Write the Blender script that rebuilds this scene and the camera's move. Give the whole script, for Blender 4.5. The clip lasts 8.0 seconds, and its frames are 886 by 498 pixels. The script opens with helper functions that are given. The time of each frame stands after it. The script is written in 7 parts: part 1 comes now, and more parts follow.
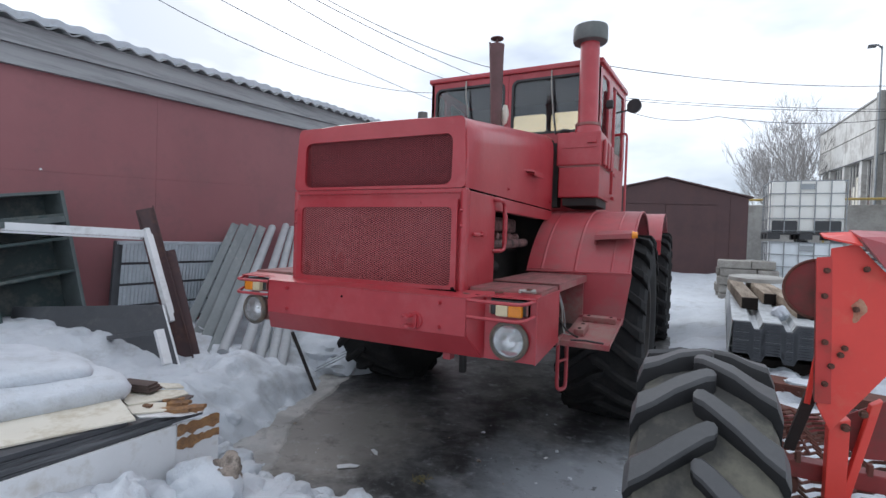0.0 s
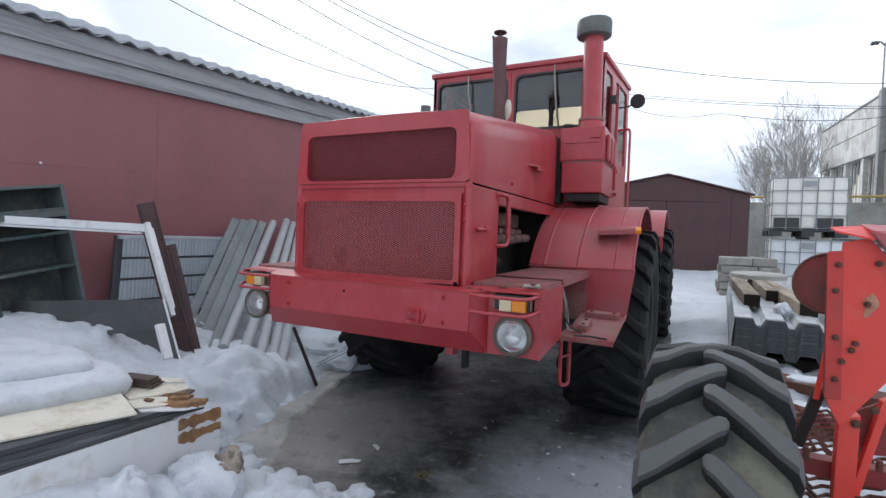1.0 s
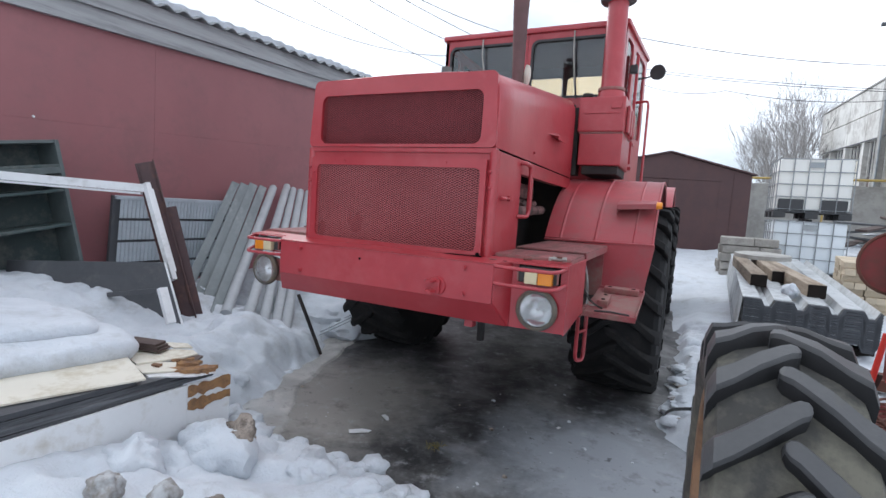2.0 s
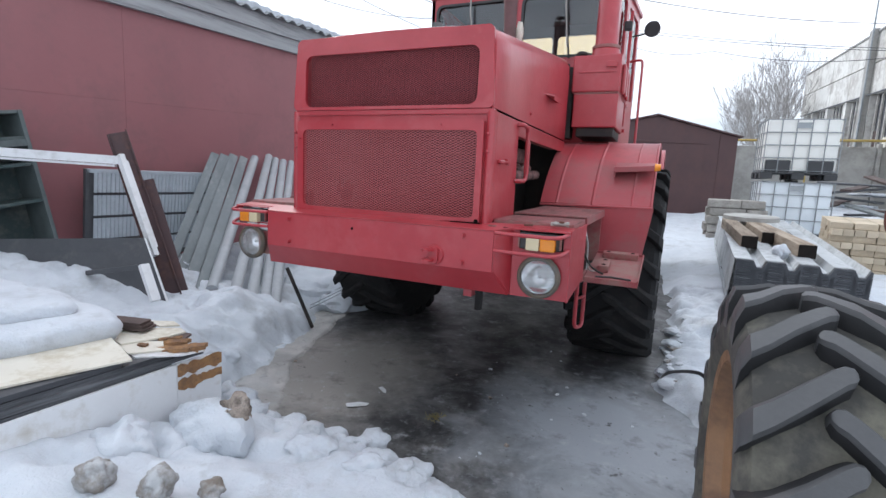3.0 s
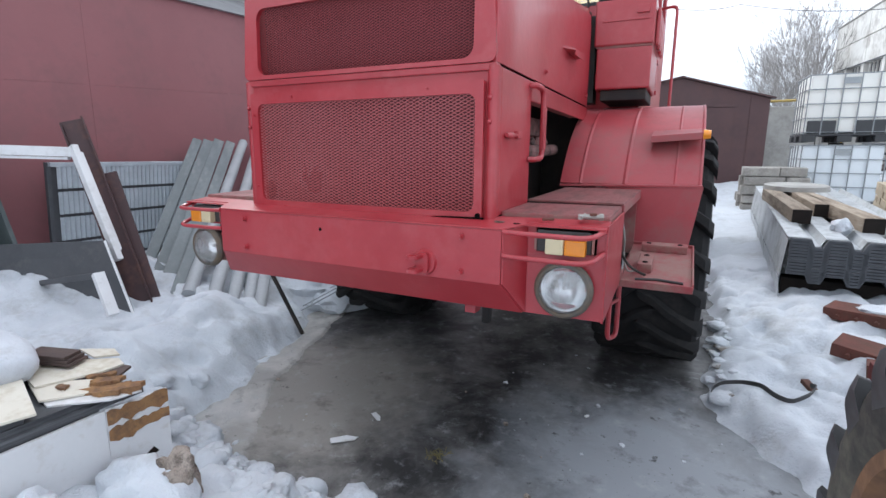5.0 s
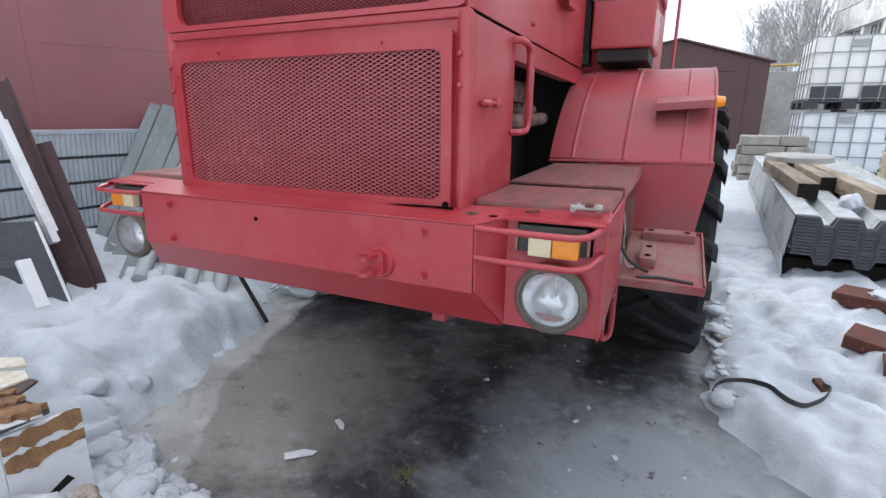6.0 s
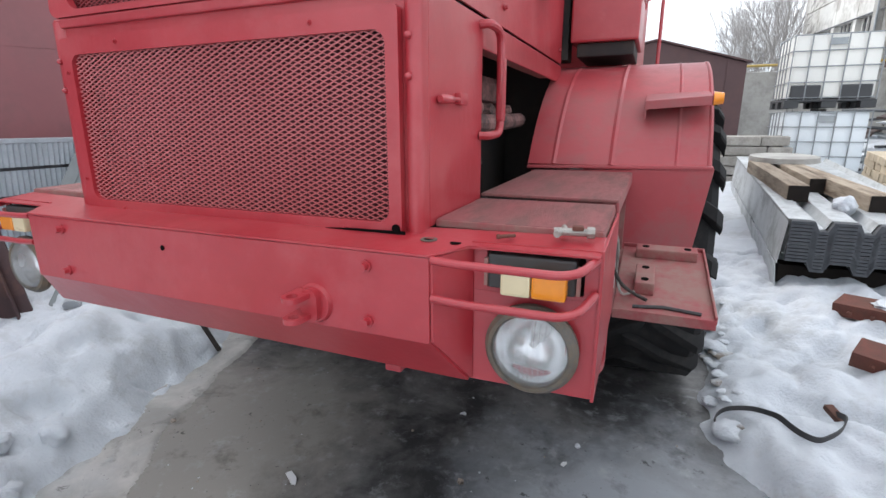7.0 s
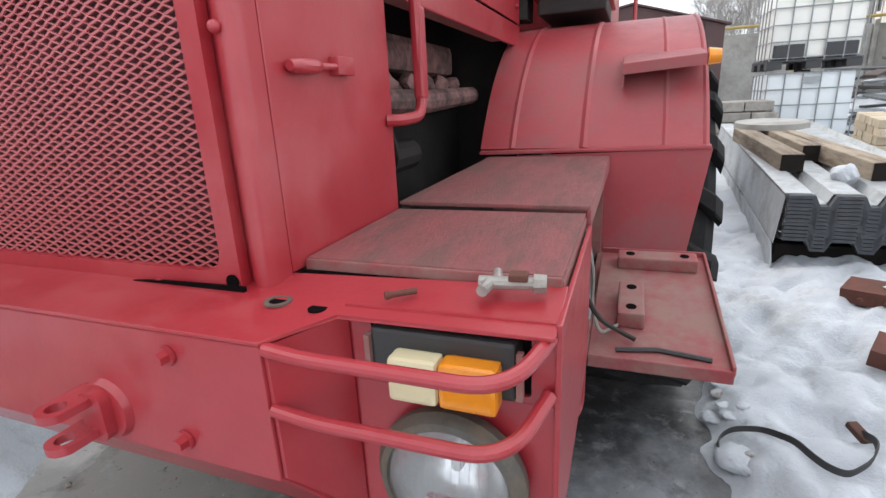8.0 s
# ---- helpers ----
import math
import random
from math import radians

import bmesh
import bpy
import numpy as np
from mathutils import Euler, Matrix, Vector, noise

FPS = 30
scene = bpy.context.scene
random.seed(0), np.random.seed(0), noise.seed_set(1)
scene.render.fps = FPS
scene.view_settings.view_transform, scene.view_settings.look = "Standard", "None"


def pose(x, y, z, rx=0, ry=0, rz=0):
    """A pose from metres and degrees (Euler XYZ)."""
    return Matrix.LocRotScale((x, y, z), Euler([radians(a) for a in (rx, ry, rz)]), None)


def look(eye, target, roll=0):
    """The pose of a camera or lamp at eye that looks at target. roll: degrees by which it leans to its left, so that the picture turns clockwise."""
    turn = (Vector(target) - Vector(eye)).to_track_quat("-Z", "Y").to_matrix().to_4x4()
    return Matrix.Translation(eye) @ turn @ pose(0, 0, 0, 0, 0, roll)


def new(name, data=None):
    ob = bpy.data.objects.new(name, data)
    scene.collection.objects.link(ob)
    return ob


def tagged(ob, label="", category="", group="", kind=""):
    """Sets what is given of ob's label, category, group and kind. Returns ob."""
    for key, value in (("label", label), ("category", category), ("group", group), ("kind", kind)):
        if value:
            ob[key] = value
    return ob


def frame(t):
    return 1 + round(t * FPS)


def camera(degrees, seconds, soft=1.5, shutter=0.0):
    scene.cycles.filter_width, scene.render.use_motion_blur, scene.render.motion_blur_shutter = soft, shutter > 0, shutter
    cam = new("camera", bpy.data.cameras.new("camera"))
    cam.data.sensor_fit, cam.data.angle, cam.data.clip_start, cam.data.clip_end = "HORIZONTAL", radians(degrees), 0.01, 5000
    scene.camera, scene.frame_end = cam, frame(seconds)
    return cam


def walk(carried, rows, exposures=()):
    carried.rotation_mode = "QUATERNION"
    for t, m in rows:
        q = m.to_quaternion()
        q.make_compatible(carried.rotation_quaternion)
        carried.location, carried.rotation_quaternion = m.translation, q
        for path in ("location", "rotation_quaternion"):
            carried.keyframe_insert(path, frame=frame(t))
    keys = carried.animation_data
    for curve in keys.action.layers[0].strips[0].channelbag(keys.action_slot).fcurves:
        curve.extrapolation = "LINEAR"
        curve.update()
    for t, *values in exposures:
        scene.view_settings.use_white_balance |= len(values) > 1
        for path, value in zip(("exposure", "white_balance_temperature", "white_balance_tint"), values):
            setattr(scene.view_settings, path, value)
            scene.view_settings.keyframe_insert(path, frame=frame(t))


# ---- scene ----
cam = camera(84.0, 8.0)
PATH = [
    (0, (1.828, -2.52, 1.562), (0.918, -0.739, 1.524), 1.9),
    (0.5, (1.828, -2.522, 1.562), (0.918, -0.741, 1.52), 1.9),
    (1, (1.802, -2.511, 1.549), (0.893, -0.73, 1.497), 2.1),
    (1.5, (1.722, -2.494, 1.525), (0.816, -0.715, 1.406), 3.4),
    (2.8, (1.495, -2.456, 1.507), (0.673, -0.649, 1.262), 3.2),
    (3, (1.503, -2.415, 1.493), (0.695, -0.607, 1.211), 2.7),
    (3.5, (1.556, -2.244, 1.508), (0.733, -0.447, 1.198), 0.7),
    (4, (1.559, -2.117, 1.523), (0.651, -0.363, 1.212), -0.4),
    (4.5, (1.423, -1.957, 1.524), (0.493, -0.214, 1.213), -0.4),
    (5, (1.325, -1.793, 1.516), (0.467, -0.025, 1.142), 0.4),
    (5.2, (1.327, -1.686, 1.544), (0.474, 0.07, 1.109), 0.8),
    (6.3, (1.204, -1.312, 1.539), (0.404, 0.452, 1.035), 0.3),
    (6.5, (1.188, -1.249, 1.538), (0.394, 0.521, 1.051), 0.2),
    (7, (1.172, -1.05, 1.533), (0.425, 0.74, 1.045), -0.1),
    (7.5, (1.23, -0.774, 1.532), (0.484, 1.011, 1.023), -2.6),
    (8, (1.162, -0.53, 1.532), (0.477, 1.261, 0.964), -2.7),
]
walk(cam, [(t, look(eye, target, roll)) for t, eye, target, roll in PATH],
     exposures=[(0.0, 0.54, 6000, 10), (1.0, 0.6, 6000, 10), (1.7, 0.76, 6000, 10), (3.0, 0.95, 6000, 10), (5.0, 1.05, 6000, 10), (6.5, 1.17, 6200, 10), (8.0, 1.20, 6450, 10)])

# ---- light ----
SUN_EL, SUN_AZ = 32.0, -48.0          # degrees; azimuth from +y towards +x
world = bpy.data.worlds.new("overcast_sky")
scene.world = world
world.use_nodes = True
wn, wl = world.node_tree.nodes, world.node_tree.links
wn.clear()
w_out = wn.new("ShaderNodeOutputWorld")
w_bg = wn.new("ShaderNodeBackground")
w_bg.inputs["Strength"].default_value = 0.1
w_sky = wn.new("ShaderNodeTexSky")
w_sky.sky_type = "NISHITA"
w_sky.sun_disc = False
w_sky.sun_elevation, w_sky.sun_rotation = radians(SUN_EL), radians(SUN_AZ)
w_tc = wn.new("ShaderNodeTexCoord")
w_map = wn.new("ShaderNodeMapping")
w_map.inputs["Scale"].default_value = (1.0, 1.0, 2.6)
w_noise = wn.new("ShaderNodeTexNoise")
w_noise.inputs["Scale"].default_value = 2.3
w_noise.inputs["Detail"].default_value = 5
w_noise.inputs["Roughness"].default_value = 0.5
w_ramp = wn.new("ShaderNodeValToRGB")
w_ramp.color_ramp.elements[0].position, w_ramp.color_ramp.elements[0].color = 0.38, (0.47, 0.50, 0.545, 1)
w_ramp.color_ramp.elements[1].position, w_ramp.color_ramp.elements[1].color = 0.64, (1.0, 1.0, 1.0, 1)
w_gain = wn.new("ShaderNodeVectorMath")
w_gain.operation = "SCALE"
w_gain.inputs["Scale"].default_value = 10.9
w_mix = wn.new("ShaderNodeMix")
w_mix.data_type = "RGBA"
w_mix.inputs[0].default_value = 0.86
wl.new(w_tc.outputs["Generated"], w_map.inputs["Vector"])
wl.new(w_map.outputs["Vector"], w_noise.inputs["Vector"])
wl.new(w_noise.outputs["Fac"], w_ramp.inputs["Fac"])
w_sep = wn.new("ShaderNodeSeparateXYZ")
w_up = wn.new("ShaderNodeMapRange")
w_up.inputs["From Min"].default_value, w_up.inputs["From Max"].default_value = 0.0, 1.0
w_up.inputs["To Min"].default_value, w_up.inputs["To Max"].default_value = 0.88, 1.10
w_cie = wn.new("ShaderNodeVectorMath")
w_cie.operation = "SCALE"
wl.new(w_tc.outputs["Generated"], w_sep.inputs["Vector"])
wl.new(w_sep.outputs["Z"], w_up.inputs["Value"])
wl.new(w_ramp.outputs["Color"], w_cie.inputs[0])
wl.new(w_up.outputs["Result"], w_cie.inputs["Scale"])
wl.new(w_cie.outputs["Vector"], w_gain.inputs[0])
wl.new(w_sky.outputs["Color"], w_mix.inputs[6])
wl.new(w_gain.outputs["Vector"], w_mix.inputs[7])
wl.new(w_mix.outputs[2], w_bg.inputs["Color"])
wl.new(w_bg.outputs["Background"], w_out.inputs["Surface"])

sun_data = bpy.data.lights.new("sun", "SUN")
sun_data.energy, sun_data.angle, sun_data.color = 0.7, radians(18), (1.0, 0.96, 0.9)
sun = new("sun", sun_data)
_s = Vector((math.sin(radians(SUN_AZ)) * math.cos(radians(SUN_EL)), math.cos(radians(SUN_AZ)) * math.cos(radians(SUN_EL)), math.sin(radians(SUN_EL))))
sun.matrix_world = look(_s * 60, (0, 0, 0))


# ---- materials ----
def surf(name, col, col2=None, rough=0.6, metal=0.0, scale=4.0, fine=70.0, bump=0.15, dirt=None, dirt_amt=0.5, dirt_scale=3.0,
         spec=0.5, stretch=(1, 1, 1), rand=0.0, grain=0.12, bump_dist=0.004, dirt_rough=0.85, coat=0.0, coat_rough=0.03, sss=0.0):
    """A painted, dusty or weathered surface: two scales of variation, dirt with a shape of its own and fine relief."""
    m = bpy.data.materials.new(name)
    m.use_nodes = True
    n, l = m.node_tree.nodes, m.node_tree.links
    b = n["Principled BSDF"]
    tc, mp = n.new("ShaderNodeTexCoord"), n.new("ShaderNodeMapping")
    mp.inputs["Scale"].default_value = stretch
    l.new(tc.outputs["Object"], mp.inputs["Vector"])

    def noise_at(s, detail=4.0, r=0.6):
        t = n.new("ShaderNodeTexNoise")
        t.inputs["Scale"].default_value, t.inputs["Detail"].default_value, t.inputs["Roughness"].default_value = s, detail, r
        l.new(mp.outputs["Vector"], t.inputs["Vector"])
        return t

    def mix(fac, a, bb, kind="MIX"):
        x = n.new("ShaderNodeMix")
        x.data_type, x.blend_type = "RGBA", kind
        for sock, v in ((x.inputs[0], fac), (x.inputs[6], a), (x.inputs[7], bb)):
            if isinstance(v, bpy.types.NodeSocket):
                l.new(v, sock)
            elif isinstance(v, (int, float)):
                sock.default_value = v
            else:
                sock.default_value = (*v, 1)
        return x.outputs[2]

    def ramp(sock, lo, hi):
        r = n.new("ShaderNodeMapRange")
        r.inputs["From Min"].default_value, r.inputs["From Max"].default_value = lo, hi
        l.new(sock, r.inputs["Value"])
        return r.outputs["Result"]

    col2 = col2 or tuple(c * 0.72 for c in col)
    big, small = noise_at(scale), noise_at(fine, 3.0)
    c = mix(ramp(big.outputs["Fac"], 0.3, 0.7), col, col2)
    if grain:
        g = ramp(small.outputs["Fac"], 0.25, 0.75)
        c = mix(g, c, mix(grain, c, (0.02, 0.02, 0.02)))
    if rand:
        oi = n.new("ShaderNodeObjectInfo")
        hs = n.new("ShaderNodeHueSaturation")
        mr = n.new("ShaderNodeMapRange")
        mr.inputs["To Min"].default_value, mr.inputs["To Max"].default_value = 1 - rand, 1 + rand
        l.new(oi.outputs["Random"], mr.inputs["Value"])
        l.new(mr.outputs["Result"], hs.inputs["Value"])
        l.new(c, hs.inputs["Color"])
        c = hs.outputs["Color"]
    rough_sock = None
    if dirt:
        d1, d2 = noise_at(dirt_scale, 7.0, 0.68), noise_at(dirt_scale * 7, 4.0)
        add = n.new("ShaderNodeMath")
        add.operation = "MULTIPLY_ADD"
        l.new(d2.outputs["Fac"], add.inputs[0])
        add.inputs[1].default_value = 0.35
        l.new(d1.outputs["Fac"], add.inputs[2])
        f = ramp(add.outputs[0], 0.80 - 0.36 * dirt_amt, 0.98 - 0.30 * dirt_amt)
        c = mix(f, c, dirt)
        rr = n.new("ShaderNodeMapRange")
        rr.inputs["To Min"].default_value, rr.inputs["To Max"].default_value = rough, dirt_rough
        l.new(f, rr.inputs["Value"])
        rough_sock = rr.outputs["Result"]
    l.new(c, b.inputs["Base Color"])
    if rough_sock:
        l.new(rough_sock, b.inputs["Roughness"])
    else:
        rr = n.new("ShaderNodeMapRange")
        rr.inputs["To Min"].default_value, rr.inputs["To Max"].default_value = max(0.02, rough - 0.1), min(1, rough + 0.1)
        l.new(big.outputs["Fac"], rr.inputs["Value"])
        l.new(rr.outputs["Result"], b.inputs["Roughness"])
    b.inputs["Metallic"].default_value = metal
    b.inputs["Specular IOR Level"].default_value = spec
    b.inputs["Coat Weight"].default_value, b.inputs["Coat Roughness"].default_value = coat, coat_rough
    if sss:
        b.inputs["Subsurface Weight"].default_value, b.inputs["Subsurface Scale"].default_value = sss, 0.03
        b.inputs["Subsurface Radius"].default_value = (1.0, 1.0, 1.0)
    if bump:
        bp = n.new("ShaderNodeBump")
        bp.inputs["Strength"].default_value, bp.inputs["Distance"].default_value = bump, bump_dist
        sm = n.new("ShaderNodeMath")
        sm.operation = "MULTIPLY_ADD"
        l.new(big.outputs["Fac"], sm.inputs[0])
        sm.inputs[1].default_value = 1.5
        l.new(small.outputs["Fac"], sm.inputs[2])
        l.new(sm.outputs[0], bp.inputs["Height"])
        l.new(bp.outputs["Normal"], b.inputs["Normal"])
    return m


def glass(name, tint, rough=0.02, alpha_mix=0.85):
    """A thin pane: mostly clear, with a mirror-like skin."""
    m = bpy.data.materials.new(name)
    m.use_nodes = True
    n, l = m.node_tree.nodes, m.node_tree.links
    n.remove(n["Principled BSDF"])
    tr, gl, mx, fr = n.new("ShaderNodeBsdfTransparent"), n.new("ShaderNodeBsdfGlossy"), n.new("ShaderNodeMixShader"), n.new("ShaderNodeFresnel")
    tr.inputs["Color"].default_value = (*tint, 1)
    gl.inputs["Roughness"].default_value = rough
    fr.inputs["IOR"].default_value = 1.7
    l.new(fr.outputs["Fac"], mx.inputs["Fac"])
    l.new(tr.outputs["BSDF"], mx.inputs[1])
    l.new(gl.outputs["BSDF"], mx.inputs[2])
    l.new(mx.outputs["Shader"], n["Material Output"].inputs["Surface"])
    return m


M_RED = surf("red_paint", (0.345, 0.017, 0.027), (0.415, 0.034, 0.045), rough=0.42, scale=3.2, fine=26, bump=0.28, dirt=(0.41, 0.062, 0.068), spec=0.5, dirt_amt=0.33, dirt_scale=1.8, grain=0.06, bump_dist=0.004, dirt_rough=0.6, coat=0.5, coat_rough=0.2)
M_FENDER = surf("dulled_red_paint", (0.335, 0.034, 0.046), (0.40, 0.050, 0.060), rough=0.5, scale=2.2, fine=40, bump=0.2, dirt=(0.30, 0.088, 0.09), dirt_amt=0.5, dirt_scale=2.4, grain=0.06, coat=0.3, coat_rough=0.3)
M_RED_DUST = surf("dusty_red_paint", (0.32, 0.055, 0.062), (0.26, 0.062, 0.066), rough=0.6, scale=3, fine=60, bump=0.15, dirt=(0.27, 0.15, 0.13), dirt_amt=0.7, dirt_scale=5, grain=0.12)
M_DECK = surf("worn_deck_plate", (0.29, 0.080, 0.082), (0.225, 0.078, 0.076), rough=0.62, scale=5, fine=70, bump=0.5, dirt=(0.17, 0.078, 0.070), dirt_amt=0.58, dirt_scale=4, stretch=(3.2, 0.8, 1))
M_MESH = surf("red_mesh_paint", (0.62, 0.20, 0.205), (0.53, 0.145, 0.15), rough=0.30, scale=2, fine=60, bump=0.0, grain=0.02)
# The lower mesh's paint in a darker red, for the upper grille.
M_MESH_DARKER = surf("darker_red_mesh_paint", (0.36, 0.072, 0.080), (0.29, 0.052, 0.058), rough=0.5, scale=3, fine=60, bump=0.0, dirt=(0.36, 0.10, 0.10), dirt_amt=0.30, dirt_scale=2, grain=0.03)
M_CORE = surf("radiator_core", (0.085, 0.020, 0.026), (0.120, 0.028, 0.034), rough=0.8, scale=3, fine=120, bump=0.4, stretch=(1, 1, 6))
M_HOLE = surf("unlit_opening", (0.004, 0.003, 0.003), (0.006, 0.005, 0.005), rough=0.95, spec=0.05, bump=0, grain=0)
M_BLACK = surf("greasy_black_metal", (0.014, 0.013, 0.013), (0.028, 0.023, 0.02), rough=0.7, scale=6, fine=50, bump=0.3, dirt=(0.05, 0.04, 0.034), dirt_amt=0.35)
M_ENGINE = surf("dirty_engine_casting", (0.30, 0.165, 0.15), (0.17, 0.085, 0.08), rough=0.75, scale=8, fine=60, bump=0.4, dirt=(0.05, 0.04, 0.035), dirt_amt=0.55, dirt_scale=8)
# Lowered to near black: the wheels' shade under the bodywork is in it.
M_TYRE = surf("tractor_tyre_rubber", (0.012, 0.012, 0.013), (0.018, 0.0175, 0.018), spec=0.25, rough=0.8, scale=4, fine=70, bump=0.25, dirt=(0.030, 0.028, 0.026), dirt_amt=0.30, dirt_scale=4)
M_TYRE2 = surf("weathered_tyre_rubber", (0.062, 0.063, 0.066), (0.090, 0.090, 0.092), rough=0.55, scale=5, fine=90, bump=0.25, dirt=(0.105, 0.100, 0.084), dirt_amt=0.36, dirt_scale=2.6, bump_dist=0.003)
# Darker copy of the tyre rubber: the bar flanks' shade is in its colour.
M_FLANK = surf("shade_dark_rubber", (0.016, 0.0165, 0.018), (0.026, 0.026, 0.027), rough=0.65, spec=0.3, scale=5, fine=80, bump=0.2, dirt=(0.055, 0.052, 0.045), dirt_amt=0.25, dirt_scale=3)
M_TREAD = surf("muddy_tread_floor", (0.060, 0.058, 0.052), (0.040, 0.039, 0.037), rough=0.8, scale=6, fine=80, bump=0.3, dirt=(0.155, 0.146, 0.114), dirt_amt=0.60, dirt_scale=3)
M_RIM = surf("ochre_rim_paint", (0.34, 0.19, 0.095), (0.23, 0.125, 0.065), rough=0.55, scale=5, fine=60, bump=0.15, dirt=(0.16, 0.10, 0.07), dirt_amt=0.55)
M_ORANGE_RED = surf("bright_implement_red", (0.72, 0.060, 0.042), (0.62, 0.047, 0.034), rough=0.42, scale=2.5, fine=50, bump=0.1, dirt=(0.62, 0.12, 0.08), dirt_amt=0.22, grain=0.03)
M_PATCH = surf("scraped_primer", (0.50, 0.31, 0.20), (0.42, 0.22, 0.14), rough=0.8, scale=20, fine=80, bump=0.3, dirt=(0.40, 0.14, 0.09), dirt_amt=0.5, dirt_scale=20)
# The plate's red made deeper: the flange's weaker light is in this colour.
M_STRIP = surf("shaded_flange_red", (0.52, 0.038, 0.030), (0.44, 0.032, 0.026), rough=0.45, scale=3, fine=50, bump=0.1, dirt=(0.30, 0.06, 0.045), dirt_amt=0.3, grain=0.05)
M_DARK_RED = surf("dark_implement_red", (0.25, 0.026, 0.024), (0.18, 0.02, 0.019), rough=0.5, scale=4, fine=50, bump=0.15, dirt=(0.12, 0.05, 0.04), dirt_amt=0.5)
M_RUST = surf("rusted_steel", (0.165, 0.052, 0.036), (0.10, 0.036, 0.027), rough=0.85, scale=7, fine=90, bump=0.4, dirt=(0.09, 0.045, 0.03), dirt_amt=0.6)
M_CHROME = surf("lamp_reflector", (0.92, 0.93, 0.94), (0.88, 0.89, 0.90), rough=0.24, metal=1.0, scale=10, fine=60, bump=0.25, grain=0)
M_RING = surf("grey_lamp_ring", (0.15, 0.14, 0.125), (0.085, 0.08, 0.07), rough=0.5, metal=0.4, scale=12, fine=80, bump=0.2, dirt=(0.22, 0.17, 0.12), dirt_amt=0.5, dirt_scale=8)
M_AMBER = surf("amber_lens", (0.85, 0.30, 0.015), (0.75, 0.25, 0.012), rough=0.22, scale=10, fine=90, bump=0.1, grain=0.04, coat=0.4)
M_CREAM = surf("cream_lens", (0.74, 0.66, 0.42), (0.68, 0.60, 0.38), rough=0.3, scale=10, fine=90, bump=0.1, grain=0.04, coat=0.3)
M_RUBBER = surf("black_rubber", (0.03, 0.03, 0.032), (0.05, 0.05, 0.05), rough=0.6, scale=10, fine=80, bump=0.2)
M_ZINC_DIRTY = surf("pale_zinc_casting", (0.42, 0.41, 0.38), (0.30, 0.28, 0.25), rough=0.55, metal=0.4, scale=20, fine=120, bump=0.3)
M_EXHAUST = surf("rusty_exhaust", (0.15, 0.075, 0.075), (0.10, 0.055, 0.054), rough=0.7, scale=6, fine=60, bump=0.3, dirt=(0.10, 0.06, 0.05), dirt_amt=0.5)
M_CAPGREY = surf("grey_cap_metal", (0.16, 0.17, 0.16), (0.11, 0.12, 0.115), rough=0.6, scale=8, fine=60, bump=0.2)
# Lining greyed up to stand in for bright reflections on the panes.
M_CABIN = surf("glare_grey_cab_lining", (0.15, 0.155, 0.165), (0.11, 0.115, 0.122), rough=0.9, scale=6, fine=80, bump=0.2)
# Lightened and greyed: veiling sky glare over the wall is in this colour.
M_WALL = surf("maroon_wall_sheet", (0.315, 0.125, 0.132), (0.28, 0.11, 0.117), rough=0.55, scale=1.1, fine=30, bump=0.06, dirt=(0.265, 0.122, 0.127), dirt_amt=0.4, dirt_scale=1.4, grain=0.04)
M_SHED = surf("brown_garage_sheet", (0.088, 0.042, 0.042), (0.07, 0.034, 0.035), rough=0.6, scale=1.5, fine=30, bump=0.1, dirt=(0.10, 0.055, 0.052), dirt_amt=0.45, dirt_scale=2)
M_ASBESTOS = surf("grey_wavy_sheet", (0.34, 0.35, 0.355), (0.25, 0.26, 0.265), rough=0.9, scale=3, fine=50, bump=0.3)
# Board grey with the haze of sky glare at the eaves added to it.
M_FASCIA = surf("weathered_grey_board", (0.43, 0.435, 0.44), (0.34, 0.345, 0.35), rough=0.85, scale=5, fine=70, bump=0.35, stretch=(1, 0.15, 3), dirt=(0.20, 0.20, 0.205), dirt_amt=0.45)
M_CONCRETE = surf("grey_concrete", (0.42, 0.41, 0.38), (0.33, 0.32, 0.30), rough=0.9, scale=2, fine=50, bump=0.3, dirt=(0.27, 0.26, 0.24), dirt_amt=0.5, dirt_scale=1.5, rand=0.1)
M_KERB = surf("stained_kerb_concrete", (0.44, 0.415, 0.375), (0.34, 0.32, 0.29), rough=0.9, scale=5, fine=60, bump=0.4, dirt=(0.24, 0.225, 0.20), dirt_amt=0.5, dirt_scale=4, rand=0.14)
M_PANEL = surf("pale_facade_panel", (0.72, 0.705, 0.66), (0.64, 0.625, 0.585), rough=0.9, scale=0.8, fine=20, bump=0.2, dirt=(0.36, 0.33, 0.30), dirt_amt=0.45, dirt_scale=0.7, rand=0.08)
M_BRICK = surf("cream_brick", (0.58, 0.49, 0.36), (0.50, 0.42, 0.31), rough=0.9, scale=8, fine=90, bump=0.35, rand=0.16)
M_ZINC = surf("galvanised_sheet", (0.56, 0.58, 0.59), (0.46, 0.48, 0.49), rough=0.42, metal=0.4, scale=4, fine=60, bump=0.12, dirt=(0.36, 0.37, 0.37), dirt_amt=0.4, rand=0.08)
M_GAP_DARK = surf("dark_gap_filler", (0.042, 0.046, 0.054), (0.075, 0.081, 0.09), rough=0.6, metal=0.0, scale=20, fine=60, bump=0.3)
